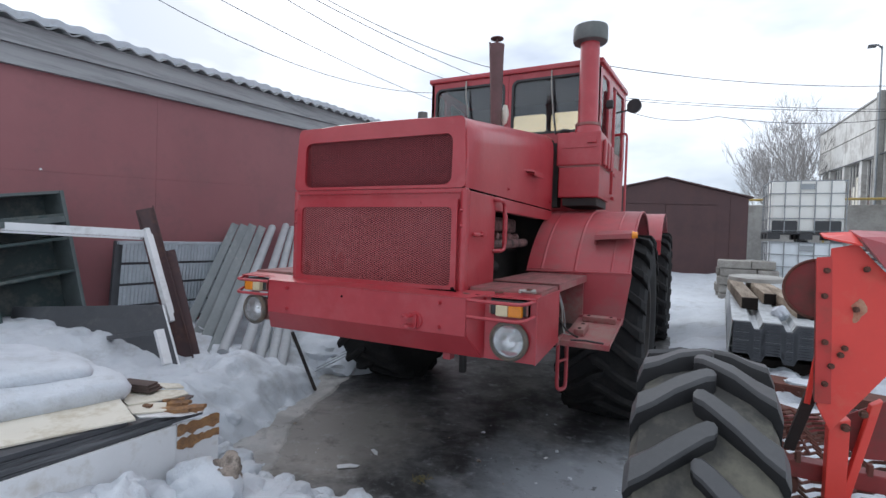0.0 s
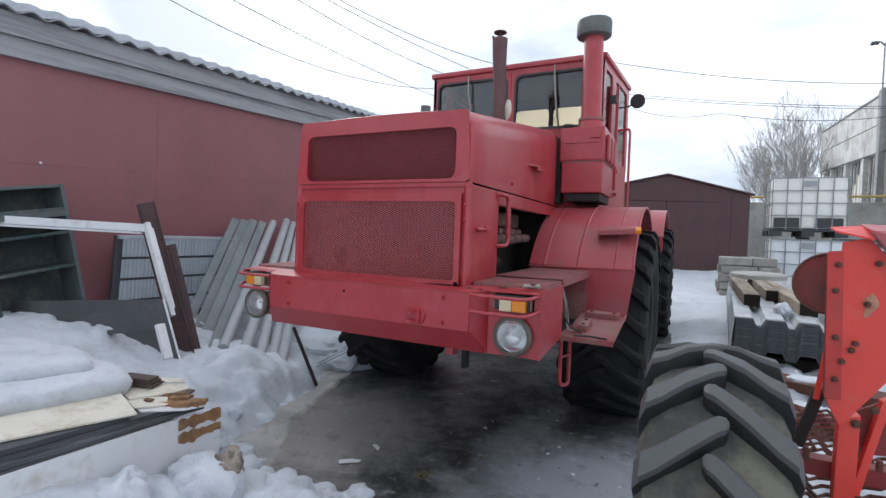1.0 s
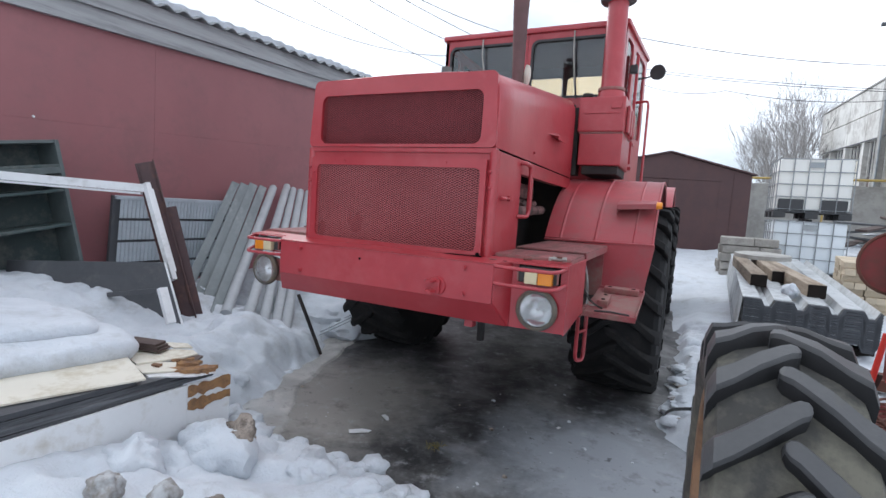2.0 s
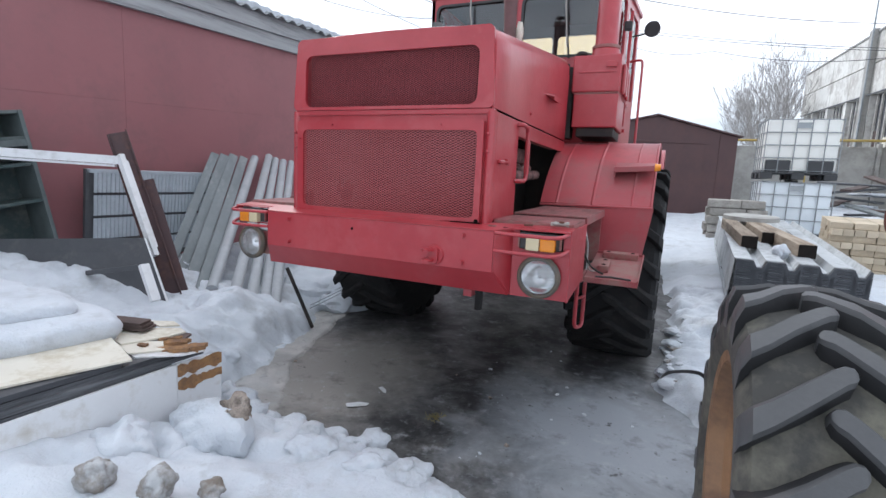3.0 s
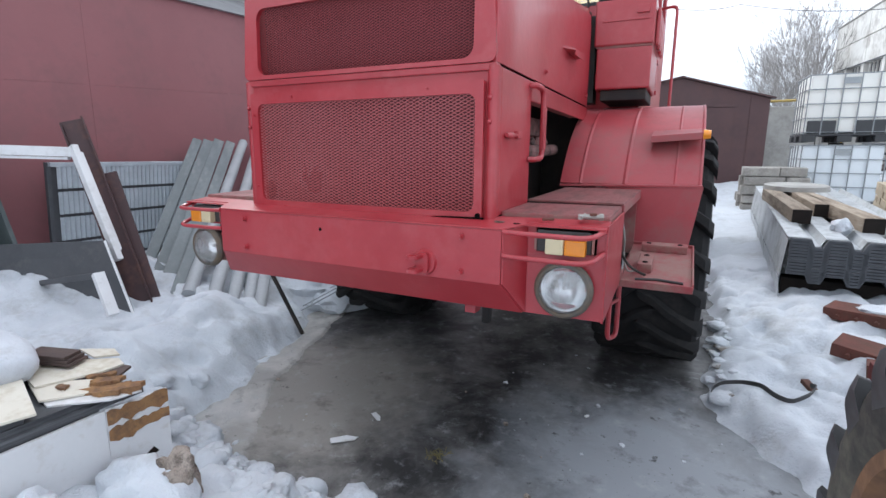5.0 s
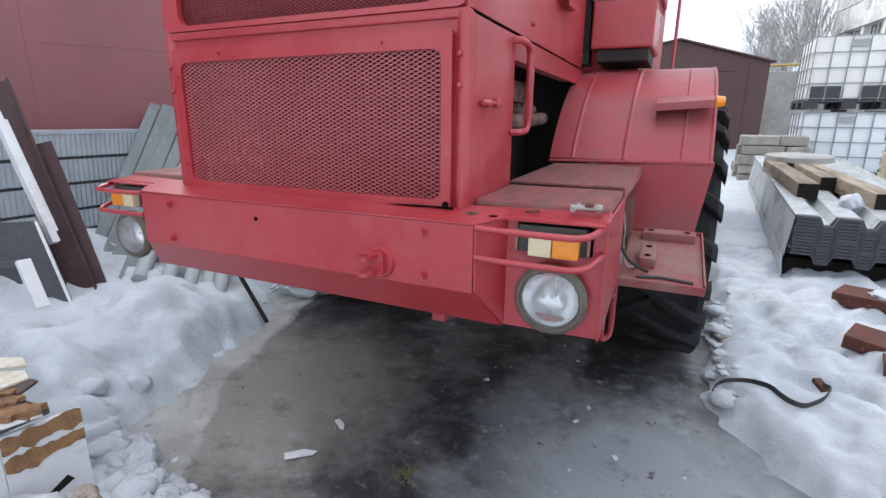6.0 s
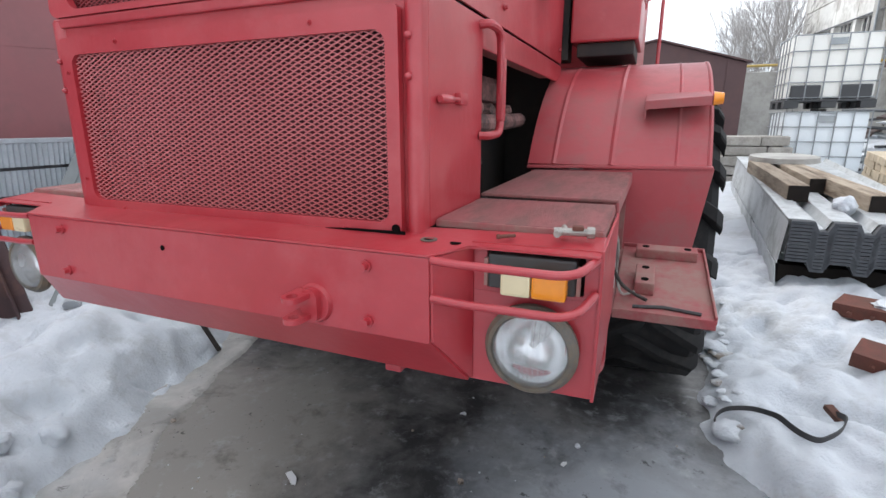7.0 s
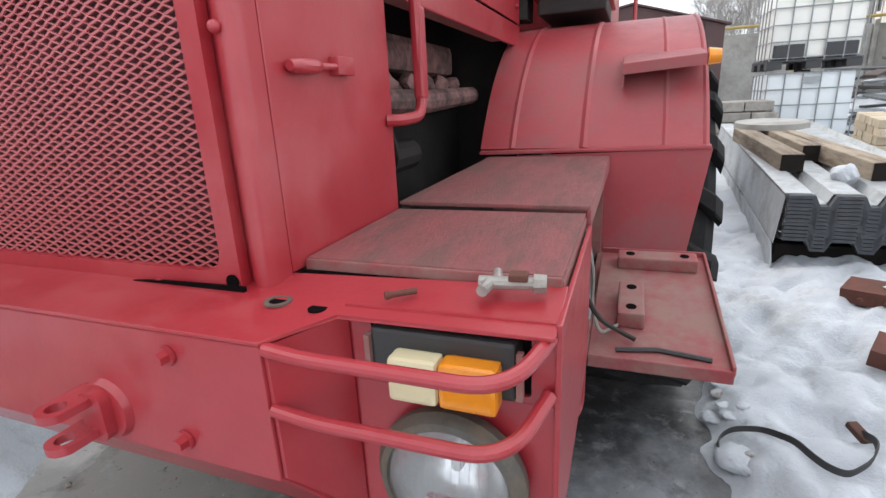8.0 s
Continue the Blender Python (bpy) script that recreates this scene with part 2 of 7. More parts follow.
M_TIMBER = surf("old_timber", (0.42, 0.345, 0.26), (0.31, 0.25, 0.19), rough=0.85, scale=6, fine=60, bump=0.4, stretch=(6, 0.6, 6), dirt=(0.16, 0.115, 0.08), dirt_amt=0.5, rand=0.2)
M_TAR = surf("tarred_end_grain", (0.012, 0.010, 0.009), (0.022, 0.017, 0.014), spec=0.2, rough=0.9, scale=12, fine=80, bump=0.4)
M_WHITE = surf("white_laminate", (0.74, 0.75, 0.76), (0.68, 0.69, 0.70), rough=0.4, scale=2, fine=50, bump=0.04, dirt=(0.50, 0.47, 0.42), dirt_amt=0.32, dirt_scale=2.5, grain=0.03)
M_CREAMBOARD = surf("cream_fibreboard", (0.70, 0.66, 0.56), (0.64, 0.60, 0.51), rough=0.55, scale=3, fine=60, bump=0.06, dirt=(0.50, 0.44, 0.33), dirt_amt=0.3, dirt_scale=4, grain=0.04)
M_CHIP = surf("peeled_chipboard", (0.36, 0.20, 0.085), (0.24, 0.125, 0.06), rough=0.95, scale=14, fine=130, bump=0.6, dirt=(0.14, 0.08, 0.05), dirt_amt=0.5, dirt_scale=10, bump_dist=0.008)
M_BROWN = surf("dark_brown_board", (0.10, 0.065, 0.055), (0.065, 0.045, 0.04), rough=0.7, scale=6, fine=70, bump=0.3, stretch=(1, 1, 0.3))
M_DARKBOARD = surf("dark_grey_board", (0.088, 0.092, 0.10), (0.070, 0.073, 0.080), rough=0.6, scale=5, fine=60, bump=0.15, dirt=(0.13, 0.13, 0.13), dirt_amt=0.25)
M_GAPSHADE = surf("shaded_gap_boards", (0.075, 0.080, 0.090), (0.035, 0.037, 0.042), rough=0.5, scale=3, fine=60, bump=0.5, stretch=(1, 0.5, 14), dirt=(0.15, 0.155, 0.165), dirt_amt=0.35, dirt_scale=2)
M_PVC = surf("white_window_plastic", (0.78, 0.79, 0.80), (0.72, 0.73, 0.74), rough=0.35, scale=3, fine=60, bump=0.04, dirt=(0.55, 0.55, 0.54), dirt_amt=0.25, grain=0.03)
M_MAROON = surf("maroon_painted_beam", (0.06, 0.024, 0.026), (0.045, 0.02, 0.022), rough=0.6, scale=5, fine=60, bump=0.25, dirt=(0.11, 0.055, 0.045), dirt_amt=0.4)
M_GREYPIPE = surf("grey_plastic_post", (0.42, 0.435, 0.45), (0.34, 0.355, 0.37), rough=0.5, scale=4, fine=50, bump=0.1, dirt=(0.40, 0.40, 0.39), dirt_amt=0.3)
M_GREYGREEN = surf("grey_green_channel", (0.20, 0.225, 0.232), (0.145, 0.163, 0.168), rough=0.5, scale=4, fine=50, bump=0.12, dirt=(0.30, 0.31, 0.30), dirt_amt=0.35, stretch=(1, 1, 0.4))
M_BLIND = surf("pale_blue_slat", (0.50, 0.545, 0.585), (0.40, 0.44, 0.475), rough=0.45, scale=5, fine=60, bump=0.1, rand=0.1)
M_CABINET = surf("dark_green_cabinet_paint", (0.055, 0.085, 0.085), (0.04, 0.06, 0.062), rough=0.5, scale=3, fine=50, bump=0.15, dirt=(0.14, 0.15, 0.14), dirt_amt=0.4)
M_CABINET_EDGE = surf("pale_cabinet_edge", (0.13, 0.155, 0.155), (0.09, 0.11, 0.11), rough=0.6, scale=6, fine=60, bump=0.15)
M_SNOW = surf("old_snow", (0.60, 0.63, 0.665), (0.52, 0.55, 0.59), rough=0.75, scale=5.5, fine=60, bump=0.8, dirt=(0.44, 0.455, 0.47), dirt_amt=0.28, dirt_scale=2.6, grain=0.02, bump_dist=0.009, spec=0.3, sss=0.6)
M_SNOWDIRTY = surf("dirty_icy_snow", (0.50, 0.51, 0.52), (0.34, 0.34, 0.335), rough=0.7, scale=6, fine=50, bump=0.6, dirt=(0.20, 0.17, 0.14), dirt_amt=0.55, dirt_scale=6, bump_dist=0.012)
M_PLASTIC_W = surf("translucent_tank_plastic", (0.84, 0.83, 0.77), (0.80, 0.80, 0.76), rough=0.4, scale=2, fine=30, bump=0.05, grain=0.03)
M_TANKLOW = surf("bluish_tank_plastic", (0.76, 0.80, 0.82), (0.68, 0.73, 0.76), rough=0.4, scale=2, fine=30, bump=0.06, grain=0.03)
M_CAGE = surf("galvanised_cage_tube", (0.34, 0.36, 0.37), (0.28, 0.30, 0.31), rough=0.45, metal=0.7, scale=10, fine=60, bump=0.1)
M_PALLET = surf("black_pallet_plastic", (0.035, 0.037, 0.04), (0.05, 0.052, 0.055), rough=0.6, scale=10, fine=60, bump=0.2)
# Paler than bark: the haze of distance is put into this grey.
M_BARK = surf("hazed_bark", (0.42, 0.40, 0.38), (0.34, 0.32, 0.305), rough=0.95, scale=8, fine=60, bump=0.3)
M_CABLE = surf("black_cable", (0.05, 0.05, 0.055), (0.07, 0.07, 0.07), rough=0.7, scale=5, fine=30, bump=0)
M_YELLOW = surf("yellow_gas_pipe", (0.50, 0.36, 0.10), (0.42, 0.30, 0.09), rough=0.6, scale=5, fine=50, bump=0.1)
M_STONE = surf("frozen_clod", (0.42, 0.36, 0.31), (0.28, 0.23, 0.19), rough=0.85, scale=14, fine=80, bump=0.6, dirt=(0.07, 0.055, 0.045), dirt_amt=0.5, dirt_scale=16, bump_dist=0.01)
M_GLASS = glass("windscreen_glass", (0.86, 0.88, 0.88))
M_GLASS_WARM = glass("rear_window_glass", (0.95, 0.84, 0.66))
M_LENS = glass("headlamp_glass", (0.93, 0.94, 0.95), 0.05)
_n, _l = M_LENS.node_tree.nodes, M_LENS.node_tree.links
_fog, _mx = _n.new("ShaderNodeBsdfTranslucent"), _n.new("ShaderNodeMixShader")
_dif, _mx2 = _n.new("ShaderNodeBsdfDiffuse"), _n.new("ShaderNodeMixShader")
_fog.inputs["Color"].default_value = _dif.inputs["Color"].default_value = (0.93, 0.94, 0.94, 1)
_mx.inputs["Fac"].default_value, _mx2.inputs["Fac"].default_value = 0.20, 0.85
_was = _n["Material Output"].inputs["Surface"].links[0].from_socket
_l.new(_fog.outputs["BSDF"], _mx2.inputs[1])
_l.new(_dif.outputs["BSDF"], _mx2.inputs[2])
_l.new(_was, _mx.inputs[1])
_l.new(_mx2.outputs["Shader"], _mx.inputs[2])
_l.new(_mx.outputs["Shader"], _n["Material Output"].inputs["Surface"])


def ice_material(name, dark, pale, frost_at, frost_reach, frost_shift, tan_at=None):
    """Wet dark ice: cloudy depths, a frosted field, scuffs of rime and frozen-in grit."""
    m = bpy.data.materials.new(name)
    m.use_nodes = True
    n, l = m.node_tree.nodes, m.node_tree.links
    b = n["Principled BSDF"]
    tc = n.new("ShaderNodeTexCoord")

    def cloud(scale, detail, r, lo, hi, warp=0.0):
        t = n.new("ShaderNodeTexNoise")
        t.inputs["Scale"].default_value, t.inputs["Detail"].default_value = scale, detail
        t.inputs["Roughness"].default_value, t.inputs["Distortion"].default_value = r, warp
        l.new(tc.outputs["Object"], t.inputs["Vector"])
        k = n.new("ShaderNodeMapRange")
        k.inputs["From Min"].default_value, k.inputs["From Max"].default_value = lo, hi
        l.new(t.outputs["Fac"], k.inputs["Value"])
        return t, k.outputs["Result"]

    def math_of(op, x, y):
        k = n.new("ShaderNodeMath")
        k.operation = op
        k.use_clamp = op == "MULTIPLY"
        for s, v in zip(k.inputs, (x, y)):
            if isinstance(v, (int, float)):
                s.default_value = v
            else:
                l.new(v, s)
        return k.outputs[0]

    def over(fac, under, col):
        k = n.new("ShaderNodeMix")
        k.data_type = "RGBA"
        l.new(fac, k.inputs[0])
        if isinstance(under, tuple):
            k.inputs[6].default_value = (*under, 1)
        else:
            l.new(under, k.inputs[6])
        k.inputs[7].default_value = (*col, 1)
        return k.outputs[2]

    _, depth = cloud(2.2, 8, 0.66, 0.42, 0.64, 0.3)
    c = over(depth, dark, pale)
    mp, gr = n.new("ShaderNodeMapping"), n.new("ShaderNodeTexGradient")
    gr.gradient_type = "SPHERICAL"
    mp.inputs["Scale"].default_value = (1 / frost_reach, 1 / frost_reach, 0.5)
    mp.inputs["Location"].default_value = (-frost_at[0] / frost_reach, -frost_at[1] / frost_reach, 0)
    l.new(tc.outputs["Object"], mp.inputs["Vector"])
    l.new(mp.outputs["Vector"], gr.inputs["Vector"])
    if tan_at:
        mt, gt = n.new("ShaderNodeMapping"), n.new("ShaderNodeTexGradient")
        gt.gradient_type = "SPHERICAL"
        mt.inputs["Scale"].default_value = (1.0, 0.8, 0.5)
        mt.inputs["Location"].default_value = (-tan_at[0] * 1.0, -tan_at[1] * 0.8, 0)
        l.new(tc.outputs["Object"], mt.inputs["Vector"])
        l.new(mt.outputs["Vector"], gt.inputs["Vector"])
        tn, _ = cloud(3.4, 8, 0.66, 0, 1, 0.3)
        kt = n.new("ShaderNodeMapRange")
        kt.inputs["From Min"].default_value, kt.inputs["From Max"].default_value = 0.60, 1.05
        l.new(math_of("ADD", gt.outputs["Fac"], tn.outputs["Fac"]), kt.inputs["Value"])
        c = over(kt.outputs["Result"], c, (0.285, 0.268, 0.245))
    blot, _ = cloud(2.6, 9, 0.66, 0, 1, 0.4)
    s = math_of("ADD", math_of("MULTIPLY", gr.outputs["Fac"], 0.9), blot.outputs["Fac"])
    frost = n.new("ShaderNodeMapRange")
    frost.inputs["From Min"].default_value, frost.inputs["From Max"].default_value = 0.62 + frost_shift, 1.12 + frost_shift
    l.new(s, frost.inputs["Value"])
    c = over(frost.outputs["Result"], c, (0.30, 0.317, 0.338))
    _, rime = cloud(6.5, 7, 0.72, 0.57, 0.74, 0.2)
    c = over(math_of("MULTIPLY", rime, 0.65), c, (0.42, 0.43, 0.44))
    _, murk = cloud(4.0, 7, 0.68, 0.55, 0.70, 0.15)
    c = over(math_of("MULTIPLY", murk, 0.6), c, (0.035, 0.033, 0.031))
    _, scuff = cloud(13.0, 6, 0.75, 0.54, 0.72, 0.3)
    c = over(math_of("MULTIPLY", scuff, 0.38), c, (0.36, 0.375, 0.39))
    _, speck = cloud(9.0, 5, 0.7, 0.64, 0.70, 0.2)
    c = over(math_of("MULTIPLY", speck, 0.75), c, (0.022, 0.020, 0.019))
    _, grit = cloud(42.0, 3, 0.6, 0.68, 0.73)
    c = over(math_of("MULTIPLY", grit, 0.8), c, (0.02, 0.018, 0.015))
    l.new(c, b.inputs["Base Color"])
    k = n.new("ShaderNodeMapRange")
    k.inputs["To Min"].default_value, k.inputs["To Max"].default_value = 0.46, 0.68
    l.new(frost.outputs["Result"], k.inputs["Value"])
    l.new(k.outputs["Result"], b.inputs["Roughness"])
    b.inputs["Specular IOR Level"].default_value = 0.28
    fine, _ = cloud(30.0, 4, 0.6, 0, 1)
    bp = n.new("ShaderNodeBump")
    bp.inputs["Strength"].default_value, bp.inputs["Distance"].default_value = 0.45, 0.006
    l.new(math_of("ADD", blot.outputs["Fac"], math_of("MULTIPLY", fine.outputs["Fac"], 0.35)), bp.inputs["Height"])
    l.new(bp.outputs["Normal"], b.inputs["Normal"])
    return m


M_ICE = ice_material("dark_ice", (0.038, 0.038, 0.039), (0.185, 0.182, 0.178), (1.35, 0.60), 1.25, 0.0, (-0.75, 0.55))
M_SLUSH = ice_material("pale_frozen_slush", (0.32, 0.31, 0.29), (0.52, 0.50, 0.47), (-1.45, -0.2), 1.0, 0.25)


# ---- building helpers ----
def part(name, bm, mat, parent=None, label="", smooth=False, autosmooth=35):
    bmesh.ops.recalc_face_normals(bm, faces=bm.faces)
    me = bpy.data.meshes.new(name)
    bm.to_mesh(me)
    bm.free()
    me.materials.append(mat)
    if smooth:
        lim = math.cos(radians(autosmooth))
        me.polygons.foreach_set("use_smooth", [True] * len(me.polygons))
        bm2 = bmesh.new()
        bm2.from_mesh(me)
        for e in bm2.edges:
            if len(e.link_faces) == 2 and e.link_faces[0].normal.dot(e.link_faces[1].normal) < lim:
                e.smooth = False
        bm2.to_mesh(me)
        bm2.free()
    ob = new(name, me)
    if parent:
        ob.parent = parent
    if label:
        tagged(ob, label)
    return ob


def thing(name, m, label, category, group="", kind=""):
    ob = new(name)
    ob.empty_display_size = 0.2
    ob.matrix_basis = m
    return tagged(ob, label, category, group, kind)


def box(bm, lo, hi, bev=0.0, m=None):
    lo, hi = Vector(lo), Vector(hi)
    mm = Matrix.LocRotScale((lo + hi) / 2, None, hi - lo)
    if m is not None:
        mm = m @ mm
    vs = bmesh.ops.create_cube(bm, size=1.0, matrix=mm)["verts"]
    if bev:
        es = {e for v in vs for e in v.link_edges}
        bmesh.ops.bevel(bm, geom=list(es), offset=bev, segments=2, affect="EDGES", profile=0.6)
    return bm


def new_box(lo, hi, bev=0.0, m=None):
    return box(bmesh.new(), lo, hi, bev, m)


def cyl(bm, p0, p1, r0, r1=None, seg=16, caps=True):
    p0, p1 = Vector(p0), Vector(p1)
    r1 = r0 if r1 is None else r1
    d = p1 - p0
    m = Matrix.Translation((p0 + p1) / 2) @ d.to_track_quat("Z", "Y").to_matrix().to_4x4()
    bmesh.ops.create_cone(bm, cap_ends=caps, segments=seg, radius1=r0, radius2=r1, depth=d.length, matrix=m)
    return bm


def new_cyl(*a, **k):
    return cyl(bmesh.new(), *a, **k)


def tube(bm, pts, r, seg=8, caps=True):
    """A round bar along a line of points; r is a number or one per point."""
    pts = [Vector(p) for p in pts]
    rs = r if isinstance(r, (list, tuple)) else [r] * len(pts)
    rings, side = [], None
    for i, p in enumerate(pts):
        t = (pts[min(i + 1, len(pts) - 1)] - pts[max(i - 1, 0)]).normalized()
        if side is None:
            side = t.cross(Vector((0, 0, 1)) if abs(t.z) < 0.9 else Vector((1, 0, 0))).normalized()
        side = (side - t * side.dot(t)).normalized()
        up = t.cross(side)
        rings.append([bm.verts.new(p + rs[i] * (math.cos(a) * side + math.sin(a) * up)) for a in [2 * math.pi * k / seg for k in range(seg)]])
    for a, b in zip(rings, rings[1:]):
        for k in range(seg):
            bm.faces.new((a[k], a[(k + 1) % seg], b[(k + 1) % seg], b[k]))
    if caps:
        bm.faces.new(rings[0][::-1])
        bm.faces.new(rings[-1])
    return bm


def new_tube(*a, **k):
    return tube(bmesh.new(), *a, **k)


def rounded(pts, r, n=5):
    """A line of points with its corners rounded off."""
    pts = [Vector(p) for p in pts]
    out = [pts[0]]
    for a, b, c in zip(pts, pts[1:], pts[2:]):
        u, v = (a - b).normalized(), (c - b).normalized()
        d = min(r, (a - b).length / 2, (c - b).length / 2)
        p, q = b + u * d, b + v * d
        for k in range(n + 1):
            s = k / n
            out.append(p * (1 - s) ** 2 + b * 2 * s * (1 - s) + q * s * s)
    out.append(pts[-1])
    return out


def prism(bm, pts, vec):
    """A flat outline given depth."""
    vec = Vector(vec)
    a = [bm.verts.new(p) for p in pts]
    b = [bm.verts.new(Vector(p) + vec) for p in pts]
    n = len(pts)
    bm.faces.new(a)
    bm.faces.new(b[::-1])
    for i in range(n):
        bm.faces.new((a[i], b[i], b[(i + 1) % n], a[(i + 1) % n]))
    return bm


def new_prism(pts, vec, bev=0.0):
    bm = prism(bmesh.new(), pts, vec)
    if bev:
        bmesh.ops.bevel(bm, geom=bm.edges[:], offset=bev, segments=2, affect="EDGES", profile=0.6)
    return bm


def rrect(u0, u1, v0, v1, r, n=5):
    """A rounded rectangle's outline in its own plane."""
    out = []
    for cx, cy, a0 in ((u1 - r, v1 - r, 0), (u0 + r, v1 - r, 90), (u0 + r, v0 + r, 180), (u1 - r, v0 + r, 270)):
        for k in range(n + 1):
            a = radians(a0 + 90 * k / n)
            out.append((cx + r * math.cos(a), cy + r * math.sin(a)))
    return out


def ring_panel(bm, outer, inner, vec):
    """A plate with an opening: both outlines have the same number of points."""
    vec = Vector(vec)
    n = len(outer)
    of, inn = [bm.verts.new(p) for p in outer], [bm.verts.new(p) for p in inner]
    ob_, ib = [bm.verts.new(Vector(p) + vec) for p in outer], [bm.verts.new(Vector(p) + vec) for p in inner]
    for i in range(n):
        j = (i + 1) % n
        bm.faces.new((of[i], of[j], inn[j], inn[i]))
        bm.faces.new((ob_[j], ob_[i], ib[i], ib[j]))
        bm.faces.new((of[j], of[i], ob_[i], ob_[j]))
        bm.faces.new((inn[i], inn[j], ib[j], ib[i]))
    return bm


def lathe(bm, prof, m, seg=48):
    """Turn a profile of (radius, along) about the x axis of m."""
    rings = []
    for r, a in prof:
        rings.append([bm.verts.new(m @ Vector((a, r * math.cos(t), r * math.sin(t)))) for t in [2 * math.pi * k / seg for k in range(seg)]])
    for a, b in zip(rings, rings[1:]):
        for k in range(seg):
            bm.faces.new((a[k], a[(k + 1) % seg], b[(k + 1) % seg], b[k]))
    return rings


def sheet(bm, path, across, thick=0.0):
    """A sheet that follows a line of points and reaches across by a vector; given thickness downwards of the line."""
    path = [Vector(p) for p in path]
    across = Vector(across)
    a, b = [bm.verts.new(p) for p in path], [bm.verts.new(p + across) for p in path]
    for i in range(len(path) - 1):
        bm.faces.new((a[i], a[i + 1], b[i + 1], b[i]))
    if thick:
        bm.normal_update()
        bmesh.ops.solidify(bm, geom=bm.faces[:], thickness=thick)
    return bm


def lump(bm, c, size, seed, rough=0.35, sub=3):
    """An uneven clod or heap."""
    vs = bmesh.ops.create_icosphere(bm, subdivisions=sub, radius=1.0)["verts"]
    o = Vector((seed * 7.3, seed * 3.1, seed * 1.7))
    for v in vs:
        d = v.co.normalized()
        k = 1 + rough * noise.fractal(d * 1.3 + o, 0.9, 2.0, 4)
        v.co = Vector(c) + Vector((d.x * size[0], d.y * size[1], d.z * size[2])) * k
    return bm


def smooth01(v):
    v = min(1.0, max(0.0, v))
    return v * v * (3 - 2 * v)


def rise(y):
    """Ground height, raised behind the front wheels to fit the camera's view."""
    return 0.057 * (min(max(y, 2.0), 18.0) - 2.0)


# ---- ground and snow ----
ICE = [(-1.09, -0.05), (-1.21, 0.5), (-1.41, 1.1), (-1.70, 1.6), (-2.0, 2.8), (-1.95, 7.0), (1.5, 7.0), (1.66, 2.8), (1.58, 1.8), (1.60, 1.5),
       (1.70, 1.20), (1.80, 1.05), (1.97, 0.86), (2.12, 0.2), (1.80, -0.34), (1.2, -0.55), (0.75, -0.42), (0.5, -0.32), (0.13, -0.28), (-0.35, -0.27), (-0.8, -0.18)]


def from_ice(x, y):
    """Metres outside the bare patch; negative within it."""
    best, inside = 1e9, False
    for (ax, ay), (bx, by) in zip(ICE, ICE[1:] + ICE[:1]):
        dx, dy = bx - ax, by - ay
        t = max(0.0, min(1.0, ((x - ax) * dx + (y - ay) * dy) / (dx * dx + dy * dy)))
        best = min(best, math.hypot(x - ax - t * dx, y - ay - t * dy))
        if (ay > y) != (by > y) and x < ax + (y - ay) / dy * dx:
            inside = not inside
    return -best if inside else best


def clumps(p, scale, seed):
    """Rounded humps packed side by side, 0 to 1."""
    d = noise.voronoi(p * scale + Vector((seed, 0, seed * 0.37)))[0][0]
    return math.sqrt(max(0.0, 1 - (d / 0.72) ** 2))


